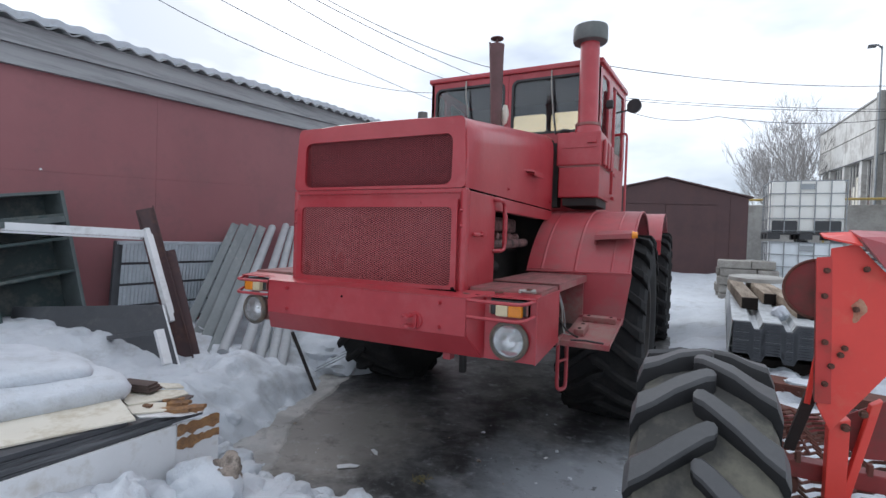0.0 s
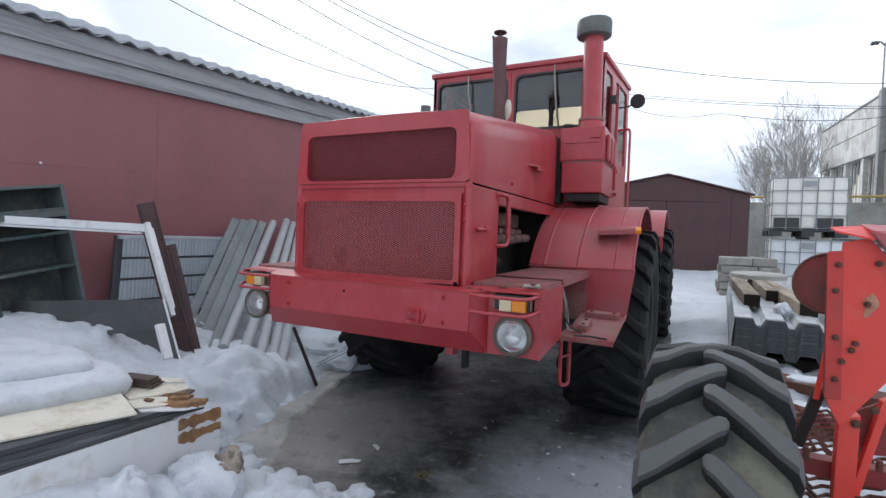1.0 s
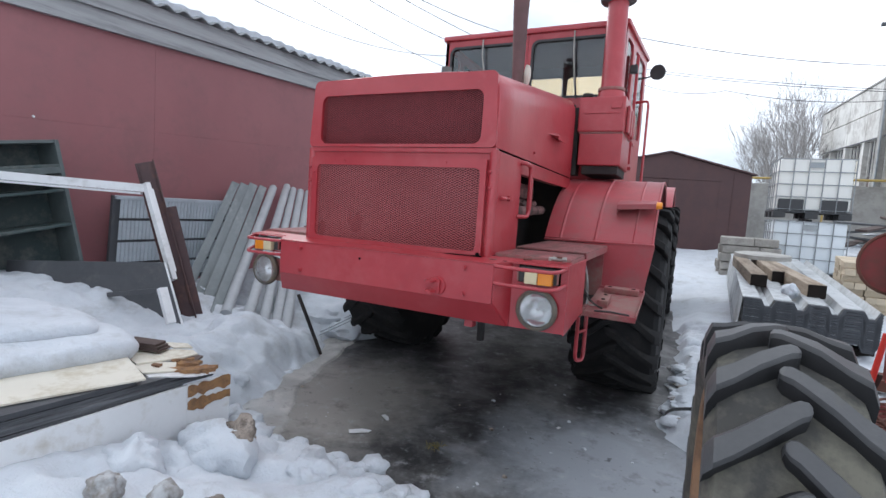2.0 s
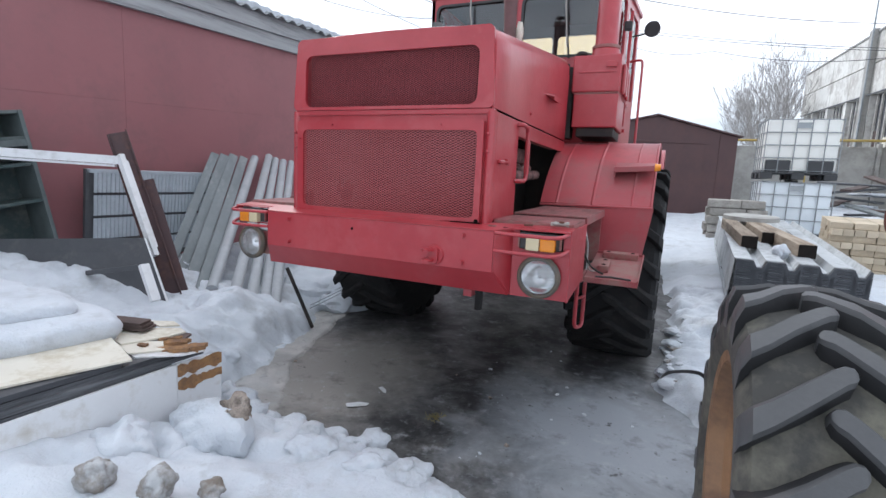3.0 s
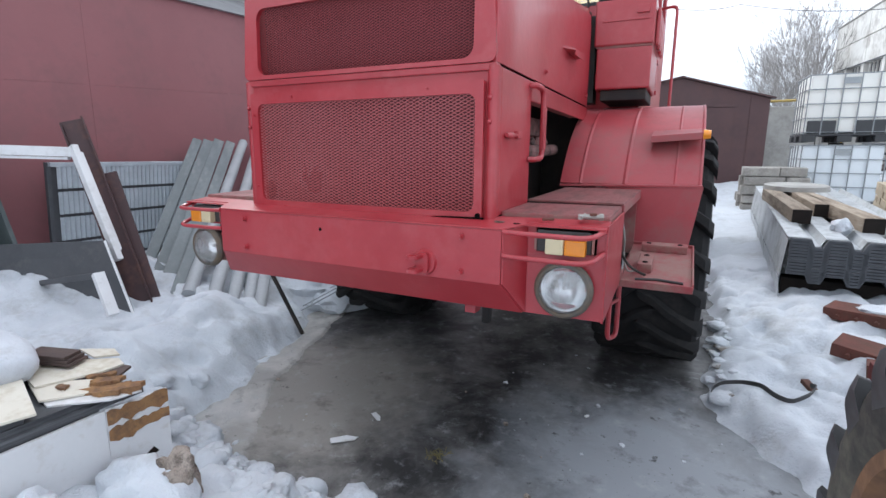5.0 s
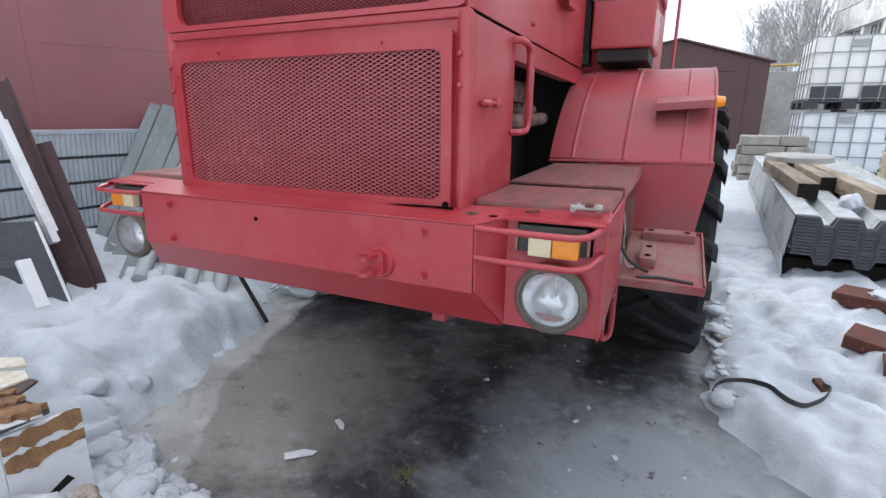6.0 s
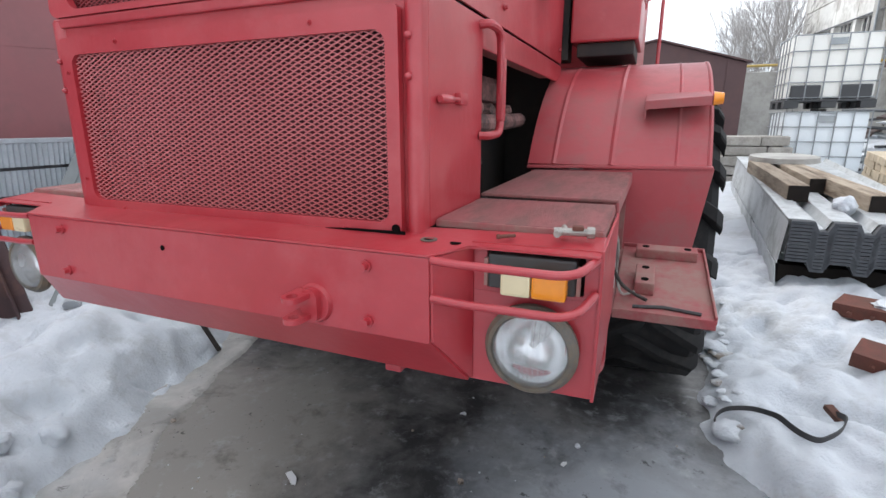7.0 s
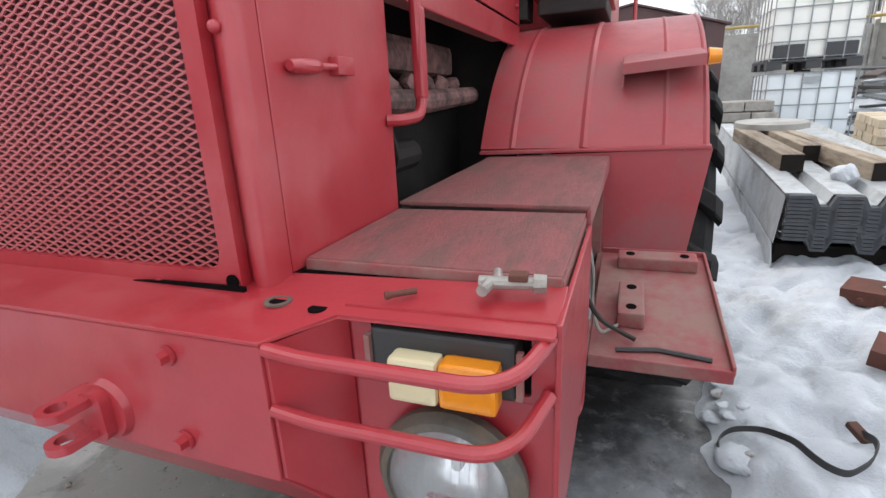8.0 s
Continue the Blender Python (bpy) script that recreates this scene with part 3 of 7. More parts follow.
def snow_height(x, y):
    p = Vector((x, y, 0))
    ragged = 0.11 * noise.fractal(p * 2.2, 0.9, 2.0, 3) + 0.045 * noise.noise(p * 8)
    d = from_ice(x, y) + ragged * 0.8
    if d < 0:
        return max(-0.06, d * 0.5)
    left = smooth01((-0.7 - x) / 0.5) * smooth01((y + 0.45) / 0.4)
    far_left = smooth01((-1.8 - x) / 0.5)
    near = smooth01((0.15 - y) / 0.4) * (1 - smooth01((x - 0.6) / 0.5)) * (1 - far_left)
    plain = max(0.0, 1 - left - near - far_left)
    e = max(0.0, from_ice(x, y) + 0.25 * ragged)
    bank = left * (0.10 * smooth01(d / 0.20) + 0.24 * smooth01(e / 0.75)) * (1 - far_left) + far_left * 0.33
    bank += near * (0.11 * smooth01(d / 0.42) + 0.17 * smooth01((-0.70 - y) / 0.8))
    bank += plain * (0.07 * smooth01(d / 0.16) + 0.12 * smooth01(d / 0.9))
    bank += 0.30 * smooth01((-x - 2.3) / 1.2) * (1 - smooth01((y - 0.6) / 1.4))
    bank += 0.11 * math.exp(-((x + 1.75) ** 2 + (y - 0.74) ** 2) / 0.10) * smooth01(d / 0.3)
    bank += 0.05 * smooth01((x - 1.9) / 0.8) * smooth01((y - 1.5) / 1.5)
    bank += 0.14 * math.exp(-((x - 1.87) ** 2 + (y + 0.87) ** 2) / 0.16)          # unseen mound added to carry the implement's wheel
    foot = 1 - smooth01((d - 0.10) / 0.42)                                         # broken edge
    q = p + Vector((noise.noise(p * 6), noise.noise(p * 6 + Vector((5, 1, 2))), 0)) * 0.05
    broken = foot * (0.24 + 0.42 * near) * (0.085 * clumps(q, 5.5, 1.0) + 0.055 * clumps(q, 10.0, 4.0) + 0.026 * clumps(q, 20.0, 7.0))
    rough = (0.75 * left + 0.9 * near + 1.15 * plain) * (0.030 * clumps(q, 5.0, 9.0) + 0.014 * clumps(q, 13.0, 2.0))
    pits = 0.055 * smooth01((noise.noise(p * 5.2 + Vector((2, 6, 4))) - 0.10) / 0.35) * (left + 0.5 * plain)
    soft = -pits + 0.05 * noise.fractal(p * 1.9 + Vector((3, 8, 1)), 0.9, 2.0, 3) + 0.010 * noise.noise(p * 7.5) + 0.004 * noise.noise(p * 19)
    tread = -0.07 * smooth01((noise.noise(p * 3.3 + Vector((9, 2, 5))) - 0.18) / 0.3) * (0.5 + 0.5 * plain)
    return bank + (soft + broken + rough + tread * (1 - far_left)) * smooth01(d / 0.10 + 0.15)


def heightfield(name, xs, ys, fn, mat, label, category, keep=None, kind="structure"):
    verts = [(x, y, fn(x, y)) for y in ys for x in xs]
    nx = len(xs)
    quads = []
    for j in range(len(ys) - 1):
        for i in range(nx - 1):
            if keep is None or keep((xs[i] + xs[i + 1]) / 2, (ys[j] + ys[j + 1]) / 2):
                quads.append((j * nx + i, j * nx + i + 1, (j + 1) * nx + i + 1, (j + 1) * nx + i))
    me = bpy.data.meshes.new(name)
    me.from_pydata(verts, [], quads)
    me.polygons.foreach_set("use_smooth", [True] * len(quads))
    me.materials.append(mat)
    return tagged(new(name, me), label, category, "", kind)


def spread(lo, hi, step, far_lo, far_hi):
    """Even steps between lo and hi, then growing ones out to the far ends."""
    n = round((hi - lo) / step)
    mid = [lo + (hi - lo) * i / n for i in range(n + 1)]
    left, right, s = [], [], step
    a, b = lo, hi
    while a > far_lo or b < far_hi:
        s *= 1.35
        a, b = max(far_lo, a - s), min(far_hi, b + s)
        if not left or a < left[-1]:
            left.append(a)
        if not right or b > right[-1]:
            right.append(b)
    return left[::-1] + mid + right


heightfield("ground", spread(-5, 5, 0.25, -900, 900), spread(-5, 12, 0.25, -900, 900),
            lambda x, y: rise(y) + 0.006 * noise.noise(Vector((x * 1.7, y * 1.7, 4))), M_ICE,
            "dark wet ice over the yard's asphalt with frosted grey patches", "ground")
XN, YN = (-4.32, 4.4), (-3.4, 4.6)


def near_height(x, y):
    """The near sheet slips under the wide one along its rim."""
    h = snow_height(x, y)
    k = 1 - smooth01(min(x - XN[0], XN[1] - x, y - YN[0], YN[1] - y) / 0.12)
    return h - 0.05 * k if h > 0 else h


heightfield("snow", [XN[0] + 0.027 * i for i in range(round((XN[1] - XN[0]) / 0.027) + 1)], [YN[0] + 0.027 * i for i in range(round((YN[1] - YN[0]) / 0.027) + 1)],
            lambda x, y: rise(y) + near_height(x, y), M_SNOW, "lumpy old white snow banked round the bare ice", "snow")
heightfield("snow_field", spread(-5, 9, 0.3, -900, 900), spread(-4, 18, 0.3, -900, 900),
            lambda x, y: rise(y) + snow_height(x, y), M_SNOW,
            "trodden snow over the yard behind the tractor", "snow",
            keep=lambda x, y: not (XN[0] + 0.3 < x < XN[1] - 0.3 and YN[0] + 0.3 < y < YN[1] - 0.3))


LEDGE = [(-1.60, 2.3), (-1.47, 1.75), (-1.30, 1.31), (-1.16, 0.89), (-1.08, 0.62), (-0.95, 0.36), (-0.84, 0.24), (-0.74, 0.10), (-0.5, -0.3)]


def slush_height(x, y):
    """A thin ledge of frozen slush that breaks off along a ragged line and sinks away elsewhere."""
    p = Vector((x, y, 0))
    yy = y + 0.05 * noise.noise(p * 4)
    for (ax, ay), (bx, by) in zip(LEDGE, LEDGE[1:]):
        if by <= yy <= ay:
            d = ax + (bx - ax) * (yy - ay) / (by - ay) - x + 0.03 * noise.fractal(p * 5, 0.9, 2.0, 3)
            break
    else:
        d = -1
    low = smooth01((y - 0.16 + 0.22 * noise.fractal(p * 3, 0.9, 2.0, 4)) / 0.22)
    return -0.020 + 0.036 * smooth01(d / 0.03) * (0.72 + 0.28 * low) + 0.006 * noise.fractal(p * 6 + Vector((4, 4, 4)), 0.9, 2.0, 4)


heightfield("frozen_slush", [-2.2 + 0.02 * i for i in range(91)], [-0.3 + 0.02 * i for i in range(131)], lambda x, y: rise(y) + slush_height(x, y), M_SLUSH,
            "thin pale ledge of frozen slush on the dark ice", "ice")

# bits of ice, splinters and grit on the bare patch
rnd = random.Random(11)
for k in range(46):
    x, y = rnd.uniform(-1.1, 1.7), rnd.uniform(-0.25, 1.9)
    if from_ice(x, y) > -0.06:
        continue
    s = rnd.choice((0.004, 0.005, 0.007, 0.010, 0.018))
    bm = lump(bmesh.new(), (0, 0, s * 0.18), (s * rnd.uniform(0.8, 1.5), s, s * 0.45), k, 0.5, 1)
    ob = part("ice_chip", bm, M_SNOW if rnd.random() < 0.6 else M_STONE)
    ob.matrix_basis = pose(x, y, 0.002, 0, 0, rnd.uniform(0, 360))
    tagged(ob, "small chip of broken ice lying on the dark ground", "ice chip", "chips on the ice")
for x, y, rz, l, w in ((-0.17, 0.42, -35, 0.095, 0.034), (-0.20, 0.15, 42, 0.15, 0.052), (0.93, 0.98, 60, 0.035, 0.02)):
    bm = new_prism([(-l / 2, -w / 2, 0), (l * 0.35, -w / 2.5, 0.002), (l / 2, 0, 0.004), (l * 0.1, w / 2, 0.003), (-l / 2, w / 3, 0)], (0, 0, 0.004))
    ob = part("paper_scrap", bm, M_WHITE)
    ob.matrix_basis = pose(x, y, 0.008, 3, 4, rz)
    tagged(ob, "torn white splinter lying on the ice", "scrap")
bm = bmesh.new()
for k in range(60):
    a, r = rnd.uniform(0, 6.28), rnd.uniform(0, 0.055)
    p = Vector((0.31 + r * math.cos(a), 0.24 + r * math.sin(a), 0.005))
    q = p + Vector((rnd.uniform(-0.03, 0.03), rnd.uniform(-0.03, 0.03), rnd.uniform(0.004, 0.02)))
    tube(bm, (p, (p + q) / 2 + Vector((0, 0, 0.006)), q), 0.0016, 3)
M_STRAW = surf("withered_grass", (0.24, 0.20, 0.09), (0.15, 0.13, 0.06), rough=0.9, scale=20, bump=0)
tagged(part("grass_tuft", bm, M_STRAW), "withered yellow grass frozen into the ice", "grass", "", "stuff")

# chunks of broken snow heaped along the foot of the banks
rnd2 = random.Random(23)
ball = bmesh.new()
bmesh.ops.create_icosphere(ball, subdivisions=3, radius=1.0)
ball_v = [v.co.copy() for v in ball.verts]
ball_f = [[v.index for v in f.verts] for f in ball.faces]
ball.free()
cv, cf = [], []
made = 0
while made < 140:
    y = rnd2.uniform(-1.3, 2.0)
    x = rnd2.uniform(-2.0, 0.75)
    d = from_ice(x, y)
    on_left = x < -0.95 and y > -0.15
    big = made < 60
    if (y > 1.5 and x > -1.4) or (on_left and rnd2.random() < 0.96) or not (0.02 < d < (0.34 if on_left else 0.20) if big else -0.07 < d < 0.10) or rnd2.random() < max(0.0, d) * 1.4:
        continue
    r_ = (0.03 + 0.055 * rnd2.random() ** 1.6) if big else rnd2.uniform(0.006, 0.022)
    o = Vector((made * 1.7, made * 0.9, made * 0.3))
    c = Vector((x, y, max(0.004, rise(y) + snow_height(x, y)) - r_ * (0.50 if big else -0.05)))
    sx, sy, sz = rnd2.uniform(0.9, 1.6), rnd2.uniform(0.9, 1.6), rnd2.uniform(0.65, 0.95)
    base = len(cv)
    for v in ball_v:
        k = r_ * (1 + 0.42 * noise.fractal(v * 1.1 + o, 0.9, 2.0, 3))
        cv.append((c.x + v.x * sx * k, c.y + v.y * sy * k, c.z + v.z * sz * k))
    cf += [[base + q for q in f] for f in ball_f]
    made += 1
me = bpy.data.meshes.new("snow_chunks")
me.from_pydata(cv, [], cf)
me.polygons.foreach_set("use_smooth", [True] * len(cf))
me.materials.append(M_SNOW)
tagged(new("snow_chunks", me), "broken chunks of snow along the foot of the banks", "snow", "", "stuff")

# ---- building with the maroon wall ----
# Rise per metre along y, sheared into the buildings to fit the camera's view.
SL = 0.057


def lean(pts):
    return [(x, y, z + SL * y) for x, y, z in pts]


WX = -4.3
Y0, Y1 = -7.0, 14.0
wall = thing("wall_west", pose(0, 0, 0), "maroon painted sheet-metal wall of a long low building", "wall", "", "structure")
part("wall_core", new_prism(lean([(WX - 0.2, Y0, -0.6), (WX - 0.2, Y1, -0.6), (WX - 0.2, Y1, 3.3), (WX - 0.2, Y0, 3.3)]), (0.19, 0, 0)), M_WALL, wall)
ys = [-7, -3.6, -1.1, 1.39, 3.88, 6.4, 8.9, 14.0]
for a, b in zip(ys, ys[1:]):
    for z0, z1 in ((-0.5, 2.13), (2.13, 3.27)):
        bm = new_prism(lean([(WX - 0.008, a + 0.0006, z0 + 0.001), (WX - 0.008, b - 0.0006, z0 + 0.001), (WX - 0.008, b - 0.0006, z1 - 0.001), (WX - 0.008, a + 0.0006, z1 - 0.001)]), (0.010 + 0.0015 * ((ys.index(a)) % 2), 0, 0))
        part("panel", bm, M_WALL, wall)
roof = thing("roof_west", pose(0, 0, 0), "wavy grey roof sheets with snow on them and board fascia", "roof", "", "structure")
for z0, z1, out in ((3.165, 3.362, 0.06), (3.366, 3.58, 0.10)):
    part("fascia_board", new_prism(lean([(WX + out - 0.06, Y0, z0), (WX + out - 0.06, Y1, z0), (WX + out - 0.06, Y1, z1), (WX + out - 0.06, Y0, z1)]), (0.06, 0, 0)), M_FASCIA, roof)


def wave_roof(x0, x1, z0, z1, amp, pitch, thick, mat, name, wob=0.0):
    me_v, me_f = [], []
    n = int((Y1 - Y0) / pitch * 8)
    for i in range(n + 1):
        y = Y0 + (Y1 - Y0) * i / n
        w = amp * math.cos(2 * math.pi * y / pitch) + wob * noise.noise(Vector((y * 1.2, 0, 3)))
        for x, z in ((x0, z0), (x1, z1), (x1, z1 - thick), (x0, z0 - thick)):
            me_v.append((x + (0.02 * noise.noise(Vector((y * 2.2, x, 0))) if wob else 0), y, z + w + SL * y))
    for i in range(n):
        for k in range(4):
            a, b = i * 4 + k, i * 4 + (k + 1) % 4
            me_f.append((a, b, b + 4, a + 4))
    me_f += [(0, 3, 2, 1), (n * 4, n * 4 + 1, n * 4 + 2, n * 4 + 3)]
    bm = bmesh.new()
    vs = [bm.verts.new(v) for v in me_v]
    for f in me_f:
        bm.faces.new([vs[i] for i in f])
    return part(name, bm, mat, roof, smooth=True)


wave_roof(-4.13, -7.6, 3.600, 4.36, 0.026, 0.235, 0.012, M_ASBESTOS, "wavy_sheet")
wave_roof(-4.20, -7.6, 3.70, 4.48, 0.012, 0.235, 0.085, M_SNOW, "roof_snow", 0.03)
part("soffit", new_prism(lean([(WX - 0.2, Y0, 3.25), (WX - 0.2, Y1, 3.25), (WX - 3.2, Y1, 3.25), (WX - 3.2, Y0, 3.25)]), (0, 0, 0.03)), M_FASCIA, roof)
part("screw", new_cyl((WX, 0.15, 2.16), (WX + 0.012, 0.15, 2.16), 0.014, 0.012, 8), M_WHITE, wall, "white screw cap")

# ---- garage behind ----
GR = math.degrees(math.atan2(0.68, 2.1))
garage = thing("garage", pose(1.03, 12.9, 0.45, 0, 0, GR), "rust-brown sheet-metal garage with a shallow gable roof", "garage")
part("gable_wall", new_prism([(-2.2, 0, 0), (2.2, 0, 0), (2.2, 0, 2.55), (0, 0, 3.07), (-2.2, 0, 2.55)], (0, 0.05, 0)), M_SHED, garage)
part("side_wall", new_box((2.15, 0.05, 0), (2.2, 6.0, 2.55)), M_SHED, garage)
part("side_wall", new_box((-2.2, 0.05, 0), (-2.15, 6.0, 2.55)), M_SHED, garage)
part("back_wall", new_prism([(-2.15, 5.95, 0), (2.15, 5.95, 0), (2.15, 5.95, 2.55), (0, 5.95, 3.05), (-2.15, 5.95, 2.55)], (0, 0.05, 0)), M_SHED, garage)
for sgn in (1, -1):
    part("roof_sheet", new_prism([(0, -0.08, 3.08), (sgn * 2.3, -0.08, 2.54), (sgn * 2.3, -0.08, 2.58), (0, -0.08, 3.12)], (0, 6.2, 0)), M_SHED, garage)
for x0, x1 in ((-1.35, -0.01), (0.01, 1.35)):
    part("door_leaf", new_box((x0, -0.03, 0.06), (x1, -0.002, 2.32), 0.006), M_SHED, garage)
for x in (-1.75, 1.75):
    part("seam_strip", new_box((x - 0.02, -0.012, 0), (x + 0.02, -0.002, 2.62), 0.003), M_SHED, garage)
part("door_rail", new_box((-1.42, -0.025, 2.34), (1.42, -0.002, 2.40), 0.004), M_SHED, garage)

# ---- fence, building and distance on the far side ----
fence = thing("fence", pose(0, 0, 0), "grey precast concrete panel fence with a gas pipe above", "fence", "", "structure")
for k in range(5):
    x0 = 2.6 + 2.5 * k
    part("fence_panel", new_box((x0 + 0.02, 18.0, 0.5), (x0 + 2.38, 18.1, 3.15), 0.02), M_CONCRETE, fence)
    part("post", new_box((x0 - 0.11, 17.92, 0.5), (x0 + 0.0, 18.16, 3.25), 0.015), M_CONCRETE, fence)
part("gas_pipe", new_tube([(2.0, 17.7, 3.3), (15.0, 17.7, 3.35)], 0.04, 8), M_YELLOW, fence, "yellow gas pipe")
for x in (5.6, 8.2, 10.8):
    part("pipe_stand", new_tube([(x, 17.7, 0.6), (x, 17.7, 3.28)], 0.03, 6), M_YELLOW, fence)

FX = 8.0
hall = thing("factory_hall", pose(0, 0, 0), "old factory hall with pale concrete panels and broken boarded windows", "building")
hall_mass = bmesh.new()
prism(hall_mass, lean([(FX + 0.3, 13, -0.6), (FX + 0.3, 32.4, -0.6), (FX + 0.3, 32.4, 6.36), (FX + 0.3, 13, 6.36)]), (12, 0, 0))
part("hall_core", hall_mass, M_CONCRETE, hall)
for j in range(7):
    ya, yb = 13 + 2.78 * j, 13 + 2.78 * (j + 1)
    for z0, z1 in ((4.12, 5.24), (5.28, 6.36)):
        part("facade_panel", new_prism(lean([(FX, ya + 0.02, z0), (FX, yb - 0.02, z0), (FX, yb - 0.02, z1), (FX, ya + 0.02, z1)]), (0.3, 0, 0), 0.012), M_PANEL, hall)
    part("plinth_panel", new_prism(lean([(FX, ya + 0.02, -0.5), (FX, yb - 0.02, -0.5), (FX, yb - 0.02, 1.7), (FX, ya + 0.02, 1.7)]), (0.3, 0, 0), 0.012), M_CONCRETE, hall)
    part("pier", new_prism(lean([(FX, ya, 1.72), (FX, ya + 0.35, 1.72), (FX, ya + 0.35, 4.10), (FX, ya, 4.10)]), (0.3, 0, 0)), M_PANEL, hall)
    win = part("window", new_prism(lean([(FX + 0.2, ya + 0.37, 1.74), (FX + 0.2, yb - 0.02, 1.74), (FX + 0.2, yb - 0.02, 4.08), (FX + 0.2, ya + 0.37, 4.08)]), (0.03, 0, 0)), M_DARKBOARD, hall, "dark broken window")
    for q in range(5):
        y = ya + 0.42 + q * 0.5
        part("mullion", new_prism(lean([(FX + 0.12, y, 1.74), (FX + 0.12, y + 0.06, 1.74), (FX + 0.12, y + 0.06, 4.08), (FX + 0.12, y, 4.08)]), (0.06, 0, 0)), M_PANEL, win)
    for q in range(3):
        y = ya + 0.5 + rnd.choice((0, 0.5, 1.0, 1.5))
        h = rnd.uniform(0.7, 1.9)
        part("board", new_prism(lean([(FX + 0.15, y, 1.76), (FX + 0.15, y + 0.4, 1.76), (FX + 0.15, y + 0.4, 1.76 + h), (FX + 0.15, y, 1.76 + h)]), (0.03, 0, 0)), M_BROWN if q == 0 else M_CREAMBOARD, win)
part("parapet", new_prism(lean([(FX - 0.05, 13, 6.365), (FX - 0.05, 32.4, 6.365), (FX - 0.05, 32.4, 6.43), (FX - 0.05, 13, 6.43)]), (0.5, 0, 0)), M_CONCRETE, hall)
part("corner_pier", new_prism(lean([(FX - 0.16, 21.4, -0.4), (FX - 0.16, 21.95, -0.4), (FX - 0.16, 21.95, 6.5), (FX - 0.16, 21.4, 6.5)]), (0.15, 0, 0), 0.01), M_CONCRETE, hall)
part("cornice_pipe", new_tube(lean([(FX - 0.1, 14, 4.10), (FX - 0.1, 32, 4.10)]), 0.03, 8), M_DARKBOARD, hall)


def bare_tree(name, base, height, seed, spread_, depth=7, trunks=3):
    r = random.Random(seed)
    tree = thing(name, pose(*base), "leafless grey tree with thin upright branches", "tree", "bare trees behind the yard")
    trunk, crown = bmesh.new(), bmesh.new()

    def grow(p, d, length, rad, level):
        q = p + d * length
        mid = (p + q) / 2 + Vector((r.uniform(-1, 1), r.uniform(-1, 1), 0)) * length * 0.06
        tube(trunk if level < 2 else crown, (p, mid, q), [rad, rad * 0.8, rad * 0.62], 5 if level < 2 else 3, False)
        if level >= depth:
            return
        for _ in range(r.choice((3, 3, 4)) if level < 2 else r.choice((2, 2, 3))):
            k = Vector((r.uniform(-1, 1), r.uniform(-1, 1), r.uniform(-0.1, 0.9))).normalized()
            dd = (d * r.uniform(0.9, 1.5) + k * spread_).normalized()
            grow(p + (q - p) * r.uniform(0.55, 1.0), dd, length * r.uniform(0.62, 0.85), max(rad * 0.55, 0.006), level + 1)

    for _ in range(trunks):
        d = Vector((r.uniform(-0.35, 0.35), r.uniform(-0.35, 0.35), 1)).normalized()
        grow(Vector((r.uniform(-0.4, 0.4), r.uniform(-0.4, 0.4), 0)), d, height * 0.25, height * 0.009, 0)
    part("trunk", trunk, M_BARK, tree)
    part("crown", crown, M_BARK, tree)
    return tree


bare_tree("tree", (6.75, 31, 1.0), 9.3, 3, 0.56)
bare_tree("tree", (8.3, 36, 1.0), 12.0, 8, 0.6)
bare_tree("tree", (5.9, 33, 1.0), 8.0, 5, 0.60)
bare_tree("tree", (4.4, 40, 1.0), 5.5, 14, 0.62, 5)
bare_tree("tree", (-1.5, 48, 1.0), 5.0, 21, 0.6, 5)
bare_tree("tree", (1.0, 55, 1.0), 6.5, 25, 0.55, 5, 2)
bare_tree("tree", (6.6, 22.5, 1.2), 5.0, 31, 0.6, 5, 2)

# ---- overhead cables and their pole ----
def cable(a, b, sag, r=0.016):
    a, b = Vector(a), Vector(b)
    pts = [a.lerp(b, s / 16) - Vector((0, 0, sag * 4 * (s / 16) * (1 - s / 16))) for s in range(17)]
    tagged(part("power_cable", new_tube(pts, r, 5), M_CABLE), "thin black overhead cable sagging across the sky", "cable", "overhead cables")


# plan position, height and sag of each span over the long building, then of those towards the hall
for (xa, ya), (xb, yb), sag in (((-9.67, 4.77), (-7.16, 13.58), 0.52), ((-8.26, 5.38), (-7.5, 14.39), 0.11), ((-6.79, 6.01), (-5.94, 12.27), 0.13), ((-6.17, 6.27), (-4.79, 12.66), 0.07), ((-5.92, 6.38), (-3.66, 12.51), 0.20)):
    a, b = Vector((xa, ya, 7.0)), Vector((xb, yb, 7.0))
    u = b - a
    k = 0.35                                   # the span runs on past both ends
    bow = sag * (1 + 2 * k) ** 2
    lift = sag * 4 * k * (1 + k)
    cable(a - u * k + Vector((0, 0, lift)), b + u * k + Vector((0, 0, lift)), bow, 0.010)
cable((-0.9, 12.66, 6.93), (9.6, 19.15, 7.15), 0.355, 0.012)
cable((-3.0, 11.36, 6.12), (9.6, 19.15, 6.32), 0.26, 0.010)
cable((-3.0, 11.36, 6.05), (9.6, 19.15, 6.25), 0.26, 0.010)
cable((-0.6, 12.84, 5.78), (2.28, 14.63, 5.59), 0.28, 0.010)
cable((2.28, 14.63, 5.59), (9.6, 19.15, 6.5), 0.42, 0.010)


pole = thing("lamp_pole", pose(7.75, 21.2, 1.1), "thin grey lamp pole beside the factory hall", "pole")
part("pole_shaft", new_cyl((0, 0, 0), (0, 0, 8.2), 0.045, 0.028, 10), M_CAGE, pole)
